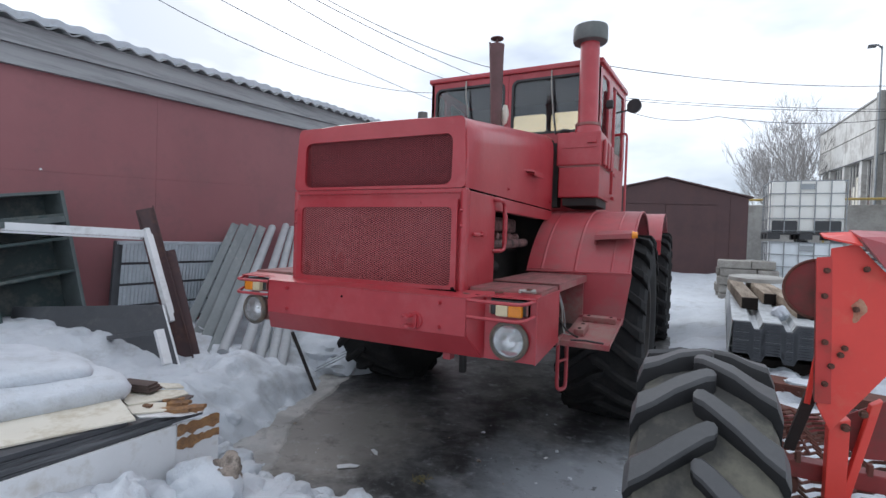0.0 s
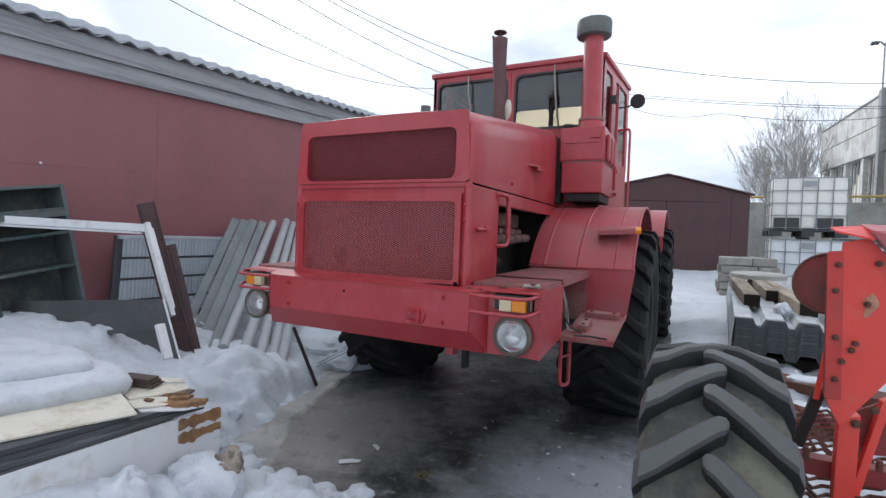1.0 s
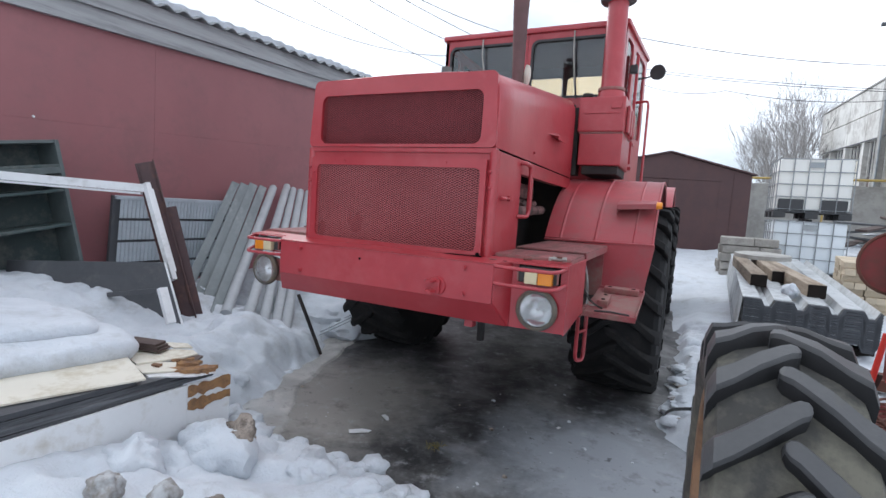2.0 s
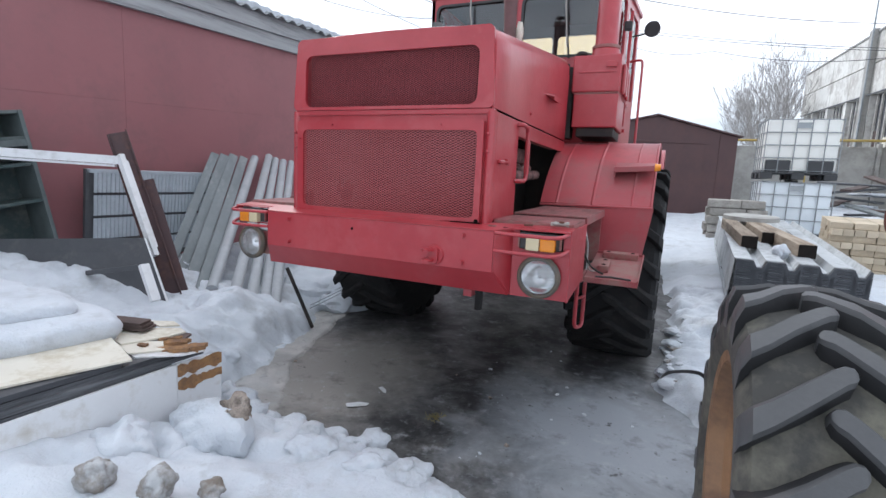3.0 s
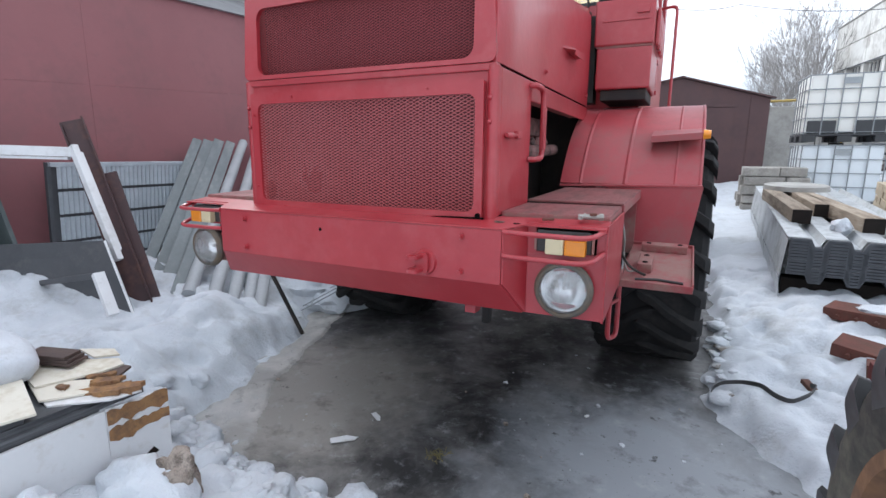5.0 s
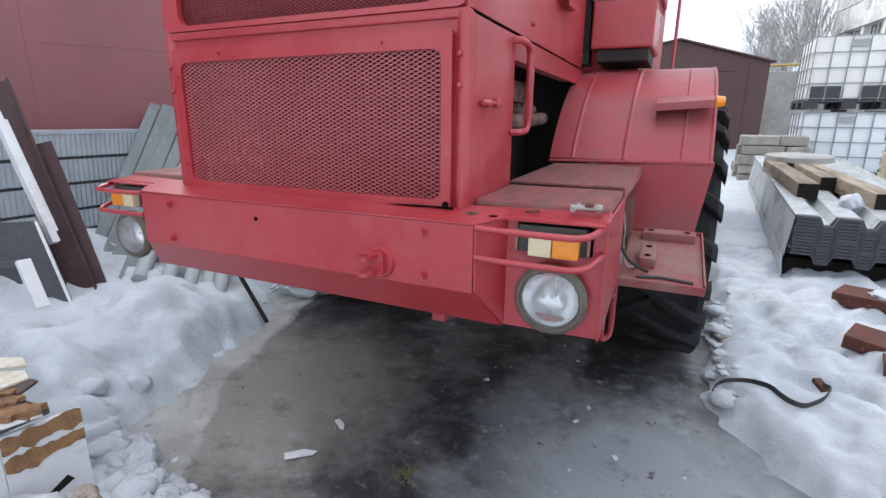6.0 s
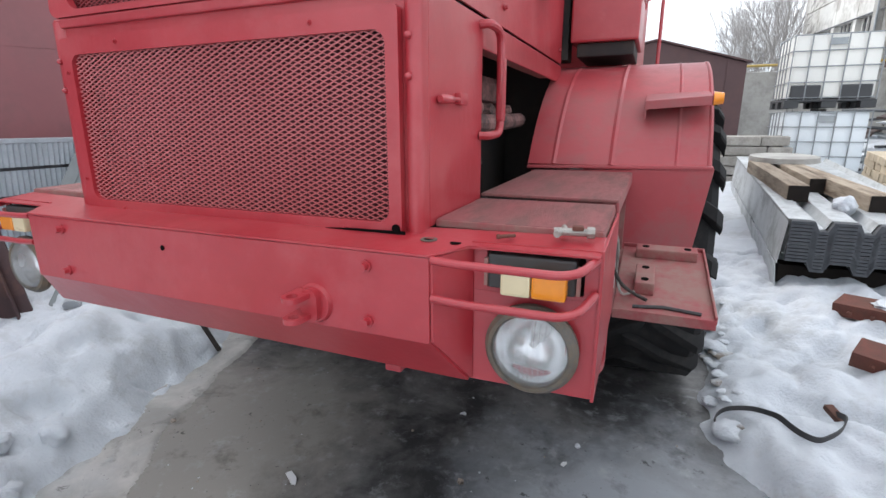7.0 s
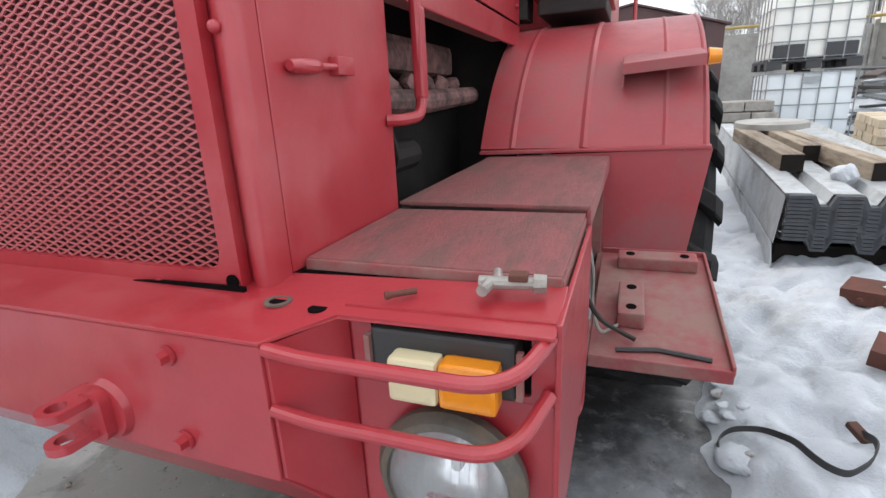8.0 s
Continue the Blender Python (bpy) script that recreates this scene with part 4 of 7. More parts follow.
part("lamp_arm", new_tube([(0, 0, 8.1), (-0.12, 0, 8.25), (-0.3, 0, 8.25)], 0.03, 6), M_DARKBOARD, pole)
part("lamp_head", new_box((-0.42, -0.08, 8.17), (-0.18, 0.08, 8.28), 0.02), M_DARKBOARD, pole)

# ---- wheels ----
def lug_tyre(parent, R, W, rim_r, n, lug_h, mat, floor_mat, lug_deg, lug_w, nose=0.05, flip=1, rim_mat=None, flank_mat=None, names=("tyre", "rim", "lug"), dish=0.10, phase=0.0, reach=1.02, crown=0.0):
    """A tractor wheel about its own x axis: carcass, rim and one mesh for each tread bar."""
    base = R - lug_h
    h = W / 2
    prof = [(rim_r, -h * 0.80), (rim_r + (base - rim_r) * 0.25, -h * 0.97), (rim_r + (base - rim_r) * 0.55, -h * 1.0), (base - 0.055, -h * 0.96), (base - 0.018, -h * 0.86), (base, -h * 0.6), (base + 0.006, 0)]
    prof = prof + [(r, -a) for r, a in prof[-2::-1]]
    bm = bmesh.new()
    lathe(bm, prof, Matrix(), 64)
    tyre = part(names[0], bm, floor_mat, parent, smooth=True)
    bm = bmesh.new()
    lathe(bm, [(rim_r + 0.004, -h * 0.80), (rim_r + 0.03, -h * 0.86), (rim_r + 0.028, -h * 0.90), (rim_r - 0.005, -h * 0.88), (rim_r - 0.02, -h * 0.6), (rim_r - 0.05, -h * 0.5), (rim_r - 0.055, -h * 0.2), (rim_r * 0.55, -h * 0.2 + dish), (rim_r * 0.42, -h * 0.2 + dish - 0.03), (0.02, -h * 0.2 + dish - 0.03)], Matrix(), 48)
    lathe(bm, [(rim_r + 0.004, h * 0.80), (rim_r + 0.03, h * 0.86), (rim_r - 0.005, h * 0.88), (rim_r - 0.03, h * 0.5), (rim_r - 0.05, 0), (0.02, 0)], Matrix(), 48)
    rim = part(names[1], bm, rim_mat or M_RIM, parent, smooth=True)
    for k in range(8):
        a = 2 * math.pi * k / 8
        p = Vector((-h * 0.2 + dish - 0.035, rim_r * 0.48 * math.cos(a), rim_r * 0.48 * math.sin(a)))
        part("wheel_nut", new_cyl(p, p + Vector((-0.03, 0, 0)), 0.016, 0.014, 6), M_RUST, rim)
    # one bar for each hand, then repeats that share its mesh
    for side in (1, -1):
        secs = []
        for s, lat in ((-0.05, -nose - lug_w * 0.36), (-0.03, -nose - lug_w * 0.24), (0.0, -nose), (0.10, h * reach * 0.10), (0.38, h * reach * 0.39), (0.68, h * reach * 0.69), (0.90, h * reach * 0.91), (1.0, h * reach)):
            drop = (0.0 if s < 0.68 else (0.012 if s < 0.95 else 0.05)) + crown * (lat / h) ** 2
            low = base - 0.012 - (0.0 if s < 0.68 else (0.02 if s < 0.95 else 0.075))
            bend = s + 0.22 * s * (1 - s)
            ww = lug_w * (0.30 if s < -0.04 else 0.72 if s < 0 else 0.92 if s == 0 else 1.0) * (1 + 0.25 * max(s, 0))
            drop += 0.010 if s < -0.04 else 0.003 if s < 0 else 0.0
            secs.append((lat * side, radians(-flip * lug_deg * bend), low, R - drop, ww / R))
        bm = bmesh.new()
        rings = []
        for lat, phi, lo, hi, wa in secs:
            ring = []
            for r, a in ((lo, -0.66 * wa), (hi - 0.012, -0.5 * wa), (hi, -0.36 * wa), (hi, 0.36 * wa), (hi - 0.012, 0.5 * wa), (lo, 0.66 * wa)):
                ring.append(bm.verts.new((lat, r * math.sin(phi + a), r * math.cos(phi + a))))
            rings.append(ring)
        for a, b in zip(rings, rings[1:]):
            for i in range(5):
                fc = bm.faces.new((a[i], a[i + 1], b[i + 1], b[i]))
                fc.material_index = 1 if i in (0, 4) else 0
        bm.faces.new(rings[0])
        bm.faces.new(rings[-1][::-1])
        first = part(names[2], bm, mat, tyre, smooth=True)
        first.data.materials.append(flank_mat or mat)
        for k in range(n):
            turn = phase + 360 / n * (k + (0.5 if side > 0 else 0.0))
            ob = first if k == 0 else new(names[2], first.data)
            ob.parent = tyre
            ob.matrix_basis = pose(0, 0, 0, turn, 0, 0)
    return tyre


# ---- the tractor ----
tractor = thing("tractor", pose(0, 0, 0), "large old red articulated tractor parked on dark ice", "tractor")


def both(fn):
    fn(1)
    fn(-1)


def expanded_mesh(x0, x1, z0, z1, y, pw, ph, wide, thick):
    """Expanded metal: zigzag strands that meet at their peaks."""
    verts, quads = [], []
    nx, nz = round((x1 - x0) / pw), round((z1 - z0) / ph)
    dx, dz = (x1 - x0) / nx, (z1 - z0) / nz
    for j in range(nz + 1):
        for up in (1, -1):
            if (j == nz and up > 0) or (j == 0 and up < 0):
                continue
            ring = []
            for i in range(2 * nx + 1):
                peak = i % 2
                x, z = x0 + dx * i / 2, z0 + j * dz + (up * dz * 0.5 - up * wide * 0.2 if peak else 0)
                k = len(verts)
                yy = y - (0.003 if peak else 0)
                verts += [(x, yy, z - wide / 2), (x, yy - thick * 0.5, z + wide / 2), (x, yy + thick, z + wide / 2), (x, yy + thick, z - wide / 2)]
                if i:
                    quads += [(k - 4, k, k + 1, k - 3), (k - 3, k + 1, k + 2, k - 2), (k - 2, k + 2, k + 3, k - 1), (k - 1, k + 3, k, k - 4)]
    bm = bmesh.new()
    vs = [bm.verts.new(v) for v in verts]
    for q in quads:
        bm.faces.new([vs[i] for i in q])
    return bm


def bolt(parent, p, r=0.010, h=0.010, axis=(0, -1, 0), mat=None):
    p, axis = Vector(p), Vector(axis)
    bm = new_cyl(p, p + axis * h * 0.35, r * 1.45, r * 1.4, 12)
    cyl(bm, p + axis * h * 0.35, p + axis * h * 1.4, r, r * 0.92, 6)
    return part("bolt", bm, mat or M_RED, parent)


# bonnet
hood = part("bonnet", bmesh.new(), M_RED, tractor)


def hood_top(y):
    return 2.285 + 0.27 * (y - 0.05) / 1.88


bm = bmesh.new()
rows = []
for y in (0.062, 0.078, 0.3, 0.8, 1.3, 1.93):
    zt = hood_top(y) - (0.004 if y < 0.07 else 0)
    k = 0.02 if y < 0.07 else 0
    half = [(0.652 - k * 0.4, 1.866), (0.652 - k * 0.4, zt - 0.16), (0.645 - k * 0.4, zt - 0.085), (0.620 - k, zt - 0.035), (0.57, zt - 0.006), (0.3, zt + 0.006), (0.0, zt + 0.010)]
    full = half + [(-x, z) for x, z in half[-2::-1]]
    inside = [(x * 0.988, z - (0.008 if abs(x) < 0.64 else 0.0)) for x, z in full]
    rows.append([bm.verts.new((x, y, z)) for x, z in full + inside[::-1]])
for a, b in zip(rows, rows[1:]):
    for i in range(len(a)):
        j = (i + 1) % len(a)
        bm.faces.new((a[i], a[j], b[j], b[i]))
half_n = len(rows[0]) // 2
for row in (rows[0], rows[-1]):
    for i in range(half_n - 1):
        bm.faces.new((row[i], row[i + 1], row[-2 - i], row[-1 - i]))
part("bonnet_shell", bm, M_RED, hood, smooth=True)
# front of the bonnet with its opening
n = 6
inner = rrect(-0.562, 0.556, 1.885, 2.185, 0.05, n)
outer = rrect(-0.650, 0.650, 1.866, 2.282, 0.034, n)
bm = ring_panel(bmesh.new(), [(x * (1 - 0.035 * (z - 1.866) / 0.4), 0.045 + 0.012 * (z - 1.866) / 0.4, z) for x, z in outer], [(x, 0.045 + 0.012 * (z - 1.866) / 0.4, z) for x, z in inner], (0, 0.022, 0))
part("bonnet_front", bm, M_RED, hood, smooth=True, autosmooth=50)
part("upper_grille", expanded_mesh(-0.57, 0.565, 1.875, 2.195, 0.078, 0.024, 0.0115, 0.0022, 0.002), M_MESH_DARKER, hood, "darker red expanded-metal grille")
part("radiator_shutter", new_box((-0.60, 0.15, 1.80), (0.60, 0.20, 2.22)), M_CORE, hood)
bm = bmesh.new()
prism(bm, [(0.650, 1.10, 2.110), (0.700, 1.20, 2.112), (0.712, 1.42, 2.112), (0.650, 1.50, 2.110)], (0, 0, 0.012))
prism(bm, [(0.698, 1.20, 2.086), (0.710, 1.42, 2.086), (0.712, 1.42, 2.112), (0.700, 1.20, 2.112)], (0.004, 0, 0))
part("bonnet_handle", bm, M_RED, hood)
for y in (0.75, 1.85):
    bolt(hood, (0.655, y, 1.93), 0.008, 0.008, (1, 0, 0))
# lower cowl
cowl = part("cowl", new_box((-0.648, 0.050, 1.836), (0.650, 0.10, 1.8652), 0.006), M_RED, tractor)
inner = rrect(-0.585, 0.588, 1.275, 1.772, 0.03, n)
outer = rrect(-0.645, 0.648, 1.246, 1.852, 0.010, n)
part("cowl_front", ring_panel(bmesh.new(), [(x, 0.062, z) for x, z in outer], [(x, 0.062, z) for x, z in inner], (0, 0.03, 0)), M_RED, cowl)
inner = rrect(-0.568, 0.571, 1.292, 1.752, 0.034, n)
outer = rrect(-0.612, 0.606, 1.252, 1.803, 0.012, n)
frame_ob = part("grille_frame", ring_panel(bmesh.new(), [(x, 0.036, z) for x, z in outer], [(x, 0.036, z) for x, z in inner], (0, 0.022, 0)), M_RED, cowl)
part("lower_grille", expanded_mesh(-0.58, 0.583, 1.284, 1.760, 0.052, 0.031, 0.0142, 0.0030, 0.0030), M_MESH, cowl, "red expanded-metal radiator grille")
part("radiator", new_box((-0.62, 0.13, 1.25), (0.62, 0.19, 1.84)), M_CORE, cowl)
for x, z in ((-0.590, 1.70), (-0.590, 1.36), (0.36, 1.780), (-0.35, 1.780), (0.435, 1.268), (-0.42, 1.268)):
    bolt(frame_ob, (x, 0.036, z), 0.0055, 0.006)
for x in (0.630, -0.630):
    for z in (1.735, 1.645):
        part("round_bolt", lump(bmesh.new(), (x, 0.040, z), (0.0095, 0.009, 0.0095), 3, 0.04, 2), M_RED, cowl, smooth=True)


def cowl_side(s):
    # a pressed post that rolls from the grille's edge round to the side
    prof_xy = [(0.606, 0.075), (0.610, 0.064), (0.617, 0.052), (0.626, 0.046), (0.638, 0.044), (0.648, 0.048), (0.654, 0.057), (0.656, 0.070), (0.656, 0.097), (0.640, 0.099), (0.640, 0.080)]
    part("corner_post", new_prism([(s * x, y, 1.258) for x, y in prof_xy], (0, 0, 0.596)), M_RED, cowl, smooth=True, autosmooth=50)
    door = part("side_panel", new_box((s * 0.652 - 0.008, 0.100, 1.275), (s * 0.652 + 0.004, 0.512, 1.853), 0.003), M_RED, cowl, "red side panel with a latch")
    bm = new_cyl((s * 0.654, 0.165, 1.598), (s * 0.672, 0.150, 1.598), 0.010, 0.010, 10)
    tube(bm, [(s * 0.668, 0.142, 1.598), (s * 0.668, 0.158, 1.598), (s * 0.668, 0.205, 1.599), (s * 0.668, 0.222, 1.600), (s * 0.668, 0.228, 1.600), (s * 0.668, 0.275, 1.602)], [0.008, 0.0125, 0.0125, 0.0105, 0.006, 0.006], 10)
    box(bm, (s * 0.656 - 0.002, 0.272, 1.588), (s * 0.656 + 0.020, 0.330, 1.620), 0.004)
    part("latch", bm, M_RED, door, smooth=True)
    part("upper_rail", new_box((s * 0.652 - 0.012, 0.516, 1.765), (s * 0.652 + 0.002, 1.93, 1.856), 0.005), M_RED, cowl)
    part("rail_lip", new_box((s * 0.652 - 0.05, 0.558, 1.765), (s * 0.652 - 0.004, 1.60, 1.775), 0.002), M_RED_DUST, cowl)
    x = s * 0.655
    part("grab_handle", new_tube(rounded([(x, 0.485, 1.830), (x + s * 0.030, 0.490, 1.832), (x + s * 0.036, 0.592, 1.826), (x + s * 0.036, 0.606, 1.505), (x + s * 0.030, 0.500, 1.500), (x, 0.485, 1.500)], 0.045, 6), 0.0135, 10), M_RED, cowl)
    part("handle_grip", new_box((x + s * 0.036 - 0.012, 0.588, 1.545), (x + s * 0.036 + 0.014, 0.622, 1.745), 0.006), M_RED, cowl)


both(cowl_side)

# engine behind the open side
engine = part("engine", new_box((-0.34, 0.62, 1.10), (0.34, 1.95, 1.50), 0.02), M_BLACK, tractor)
for s in (1, -1):
    part("valve_cover", new_box((s * 0.32 - 0.11, 0.66, 1.64), (s * 0.32 + 0.11, 1.62, 1.76), 0.03), M_ENGINE, engine)
    part("cylinder_head", new_box((s * 0.36 - 0.10, 0.64, 1.52), (s * 0.36 + 0.09, 1.64, 1.60), 0.015), M_ENGINE, engine)
    for k in range(6):
        y = 0.74 + 0.155 * k
        part("exhaust_port", lump(bmesh.new(), (s * 0.455, y, 1.60), (0.032, 0.045, 0.034), k + 3, 0.5, 2), M_ENGINE, engine, smooth=True)
    part("manifold", new_tube([(s * 0.49, 0.66, 1.545), (s * 0.50, 1.1, 1.54), (s * 0.49, 1.66, 1.56)], [0.034, 0.04, 0.036], 10), M_ENGINE, engine, "rust-bloomed manifold", smooth=True)
    part("fuel_pipe", new_tube(rounded([(s * 0.40, 0.70, 1.30), (s * 0.56, 0.74, 1.36), (s * 0.57, 0.66, 1.50), (s * 0.45, 0.62, 1.62)], 0.06), 0.008, 6), M_BLACK, engine)
    part("pump", new_cyl((s * 0.40, 0.85, 1.36), (s * 0.40, 1.15, 1.36), 0.06, 0.055, 12), M_BLACK, engine)
part("bulkhead", new_box((-0.64, 1.935, 1.0), (0.64, 1.98, 2.50)), M_BLACK, engine)
part("bay_floor", new_box((-0.63, 0.2, 1.05), (0.63, 1.95, 1.09)), M_BLACK, engine)

# front bumper and lamp boxes
bumper = part("bumper", new_prism([(-0.735, -0.086, 1.245), (0.735, -0.086, 1.245), (0.735, -0.086, 1.036), (-0.735, -0.086, 1.036)], (0, 0.012, 0), 0.003), M_RED, tractor)
part("lower_valance", new_prism([(-0.735, -0.084, 1.040), (0.735, -0.084, 1.040), (0.800, 0.004, 0.912), (-0.800, 0.004, 0.912)], (0, 0.010, 0.004), 0.002), M_RED, bumper)
part("top_plate", new_prism([(x, y, 1.2462 + 0.115 * (y + 0.088)) for x, y in ((-0.735, -0.088), (0.735, -0.088), (0.80, -0.003), (1.094, 0.000), (1.094, 0.135), (0.60, 0.10), (-0.60, 0.10), (-1.094, 0.135), (-1.094, 0.000), (-0.80, -0.003))], (0, 0, 0.006), 0.0015), M_RED, bumper)
part("bumper_beam", new_box((-0.72, 0.02, 0.93), (0.72, 0.09, 1.235)), M_BLACK, bumper)
for x in (0.571, -0.568):
    for z in (1.210, 1.071):
        bolt(bumper, (x, -0.087, z), 0.011, 0.013)
part("hole", new_cyl((-0.11, -0.0885, 1.19), (-0.11, -0.0865, 1.19), 0.008, None, 12), M_HOLE, bumper)
for x, y, z in ((0.692, 0.012, 1.2645), (0.764, 0.006, 1.2638)):
    part("hole", new_cyl((x, y, z - 0.004), (x, y, z), 0.0140, None, 16), M_HOLE, bumper)
part("washer", ring_panel(bmesh.new(), [(0.692 + 0.021 * math.cos(2 * math.pi * i / 20), 0.012 + 0.021 * math.sin(2 * math.pi * i / 20), 1.2628) for i in range(20)], [(0.692 + 0.0135 * math.cos(2 * math.pi * i / 20), 0.012 + 0.0135 * math.sin(2 * math.pi * i / 20), 1.2628) for i in range(20)], (0, 0, 0.003)), M_RING, bumper)


def stadium(cx, cy, l, r, k=16):
    """Outline of a rounded tongue about its hole, pointing towards -y."""
    pts = []
    for i in range(k):
        a = 2 * math.pi * i / k
        x, y = r * math.cos(a), r * math.sin(a)
        pts.append((cx + x, cy + (y if y < 0 else y + l)))
    return pts


CX = 0.418
clevis = part("tow_clevis", new_cyl((CX, -0.086, 1.096), (CX, -0.097, 1.096), 0.052, 0.047, 24), M_RED, bumper, "red cast towing clevis", smooth=True)
part("clevis_body", new_prism([(CX + x, -0.096, 1.096 + z) for x, z in rrect(-0.024, 0.024, -0.042, 0.042, 0.018, 4)], (0, -0.018, 0)), M_RED, clevis, smooth=True)
for z in (1.117, 1.063):
    outer = stadium(CX - 0.022, -0.145, 0.05, 0.027)
    inner = [(CX - 0.022 + 0.015 * math.cos(2 * math.pi * i / 16), -0.145 + 0.015 * math.sin(2 * math.pi * i / 16)) for i in range(16)]
    part("tongue", ring_panel(bmesh.new(), [(x, y, z) for x, y in outer], [(x, y, z) for x, y in inner], (0, 0, 0.013)), M_RED, clevis, smooth=True)
part("gap_shadow", new_prism([(0.380, 0.026, 1.2660), (0.44, 0.026, 1.2700), (0.56, 0.026, 1.2725), (0.618, 0.026, 1.2735), (0.618, 0.026, 1.2610), (0.380, 0.026, 1.2610)], (0, 0.006, 0)), M_HOLE, bumper)
part("frame_notch", new_cyl((0.590, 0.0325, 1.278), (0.590, 0.0358, 1.278), 0.0115, None, 14), M_HOLE, bumper)


def lamp_box(s):
    def X(pts):
        return [(s * x, y, z) for x, y, z in pts]
    wallp = part("recess_wall", new_prism(X([(0.735, -0.080, 1.244), (0.800, 0.016, 1.256), (0.800, 0.016, 0.914), (0.737, -0.080, 1.040)]), (s * 0.006, 0.0, 0)), M_RED, bumper)
    # lamp panel in three pieces round the signal slot and the headlamp
    ring_n = 7
    outer = rrect(0.800, 1.092, 0.912, 1.150, 0.004, ring_n)
    k = len(outer)
    inn = []
    for px, pz in outer:
        a = math.atan2(pz - 1.026, px - 0.954)
        inn.append((0.954 + 0.098 * math.cos(a), 1.026 + 0.098 * math.sin(a)))
    panel = part("lamp_bracket", new_box((-0.93, 0.030, 0.95), (-0.80, 0.040, 1.10), 0.004), M_RED_DUST, bumper) if s < 0 else part("lamp_panel", ring_panel(bmesh.new(), X([(x, 0.020 + 0.03 * (x - 0.8), z) for x, z in outer]), X([(x, 0.020 + 0.03 * (x - 0.8), z) for x, z in inn]), (0, 0.008, 0)), M_RED, bumper)
    outer = rrect(0.800, 1.092, 1.1505, 1.268, 0.003, 4)
    inn = rrect(0.838, 1.062, 1.160, 1.256, 0.006, 4)
    part("signal_panel", ring_panel(bmesh.new(), X([(x, 0.020 + 0.03 * (x - 0.8), z) for x, z in outer]), X([(x, 0.020 + 0.03 * (x - 0.8), z) for x, z in inn]), (0, 0.008, 0)), M_RED, bumper)
    part("lamp_bucket", new_cyl((-0.954, 0.012, 1.026), (-0.954, 0.10, 1.026), 0.100, 0.074, 24, False), M_BLACK, bumper, smooth=True) if s < 0 else part("end_plate", new_prism(X([(1.092, 0.022, 0.908), (1.092, 0.505, 0.955), (1.092, 0.505, 1.275), (1.092, 0.022, 1.270)]), (s * 0.008, 0, 0), 0.002), M_RED, bumper)
    part("box_back", new_box((min(s * 0.80, s * (1.085 if s > 0 else 0.90)), 0.18, 0.93), (max(s * 0.80, s * (1.085 if s > 0 else 0.90)), 0.19, 1.262)), M_BLACK, bumper)
    # headlamp
    c = Vector((s * 0.954, 0.010, 1.026))
    lamp = part("headlamp", bmesh.new(), M_RING, bumper, "round headlamp in a weathered grey ring")
    turn = Matrix.Translation(c) @ Matrix.Rotation(radians(-90), 4, "Z")
    bm = bmesh.new()
    lathe(bm, [(0.097, -0.012), (0.109, -0.004), (0.110, 0.012), (0.100, 0.026), (0.0905, 0.028), (0.086, 0.020), (0.086, 0.004)], turn, 40)
    part("lamp_ring", bm, M_RING, lamp, smooth=True)
    bm = bmesh.new()
    lathe(bm, [(0.0865, 0.004), (0.075, -0.022), (0.055, -0.045), (0.03, -0.060), (0.004, -0.066)], turn, 40)
    part("reflector", bm, M_CHROME, lamp, smooth=True)
    bm = bmesh.new()
    cyl(bm, turn @ Vector((-0.062, 0, 0)), turn @ Vector((-0.018, 0, 0)), 0.012, 0.009, 12)
    part("bulb", bm, M_WHITE, lamp)
    bm = bmesh.new()
    lathe(bm, [(0.0905, 0.020), (0.085, 0.027), (0.068, 0.035), (0.045, 0.041), (0.022, 0.044), (0.001, 0.045)], turn, 40)
    lens = part("lamp_glass", bm, M_LENS, lamp, smooth=True)
    lens.visible_shadow = False
    bm = bmesh.new()
    for i in range(-6, 7):
        u = i * 0.0120
        zz = math.sqrt(max(0.0, 0.078 ** 2 - u * u))
        tube(bm, [turn @ Vector((0.0185 + 0.024 * (1 - (u * u + v * v) / 0.0075), u, v)) for v in [zz * q / 4 for q in range(-4, 5)]], 0.0006, 4)
    ribs = part("lens_ribs", bm, M_LENS, lamp)
    ribs.visible_shadow = False
    # signal light
    sig = part("signal_light", new_box((min(s * 0.845, s * 1.046), 0.004, 1.164), (max(s * 0.845, s * 1.046), 0.06, 1.246), 0.006), M_RUBBER, bumper, "cream and amber signal light in a black housing")
    for a, b, mt, nm in ((0.884, 0.952, M_CREAM, "white_lens"), (0.954, 1.030, M_AMBER, "amber_lens")):
        lo, hi = sorted((s * a, s * b))
        part(nm, new_box((lo, -0.030, 1.160), (hi, 0.006, 1.222), 0.007), mt, sig)
    for x in (0.842, 1.052):
        part("slot_strap", new_box((s * x - 0.004, -0.002, 1.170), (s * x + 0.004, 0.010, 1.235)), M_RED_DUST, sig)
    # guard bars
    for z, zb in ((1.236, 1.250), (1.146, 1.170)):
        part("guard_bar", new_tube(rounded([(s * 0.739, -0.080, z + 0.004), (s * 0.80, -0.086, z + 0.002), (s * 1.055, -0.082, z), (s * 1.086, 0.022, zb)], 0.06, 7), 0.0098, 12), M_RED, bumper)
    # steps and plates above the box
    deck = part("deck", new_prism(X([(0.66, 0.135, 1.284), (1.086, 0.135, 1.284), (1.086, 0.505, 1.292), (0.66, 0.505, 1.290)]), (0, 0, 0.008), 0.002), M_DECK, tractor, "worn tread plate beside the bonnet")
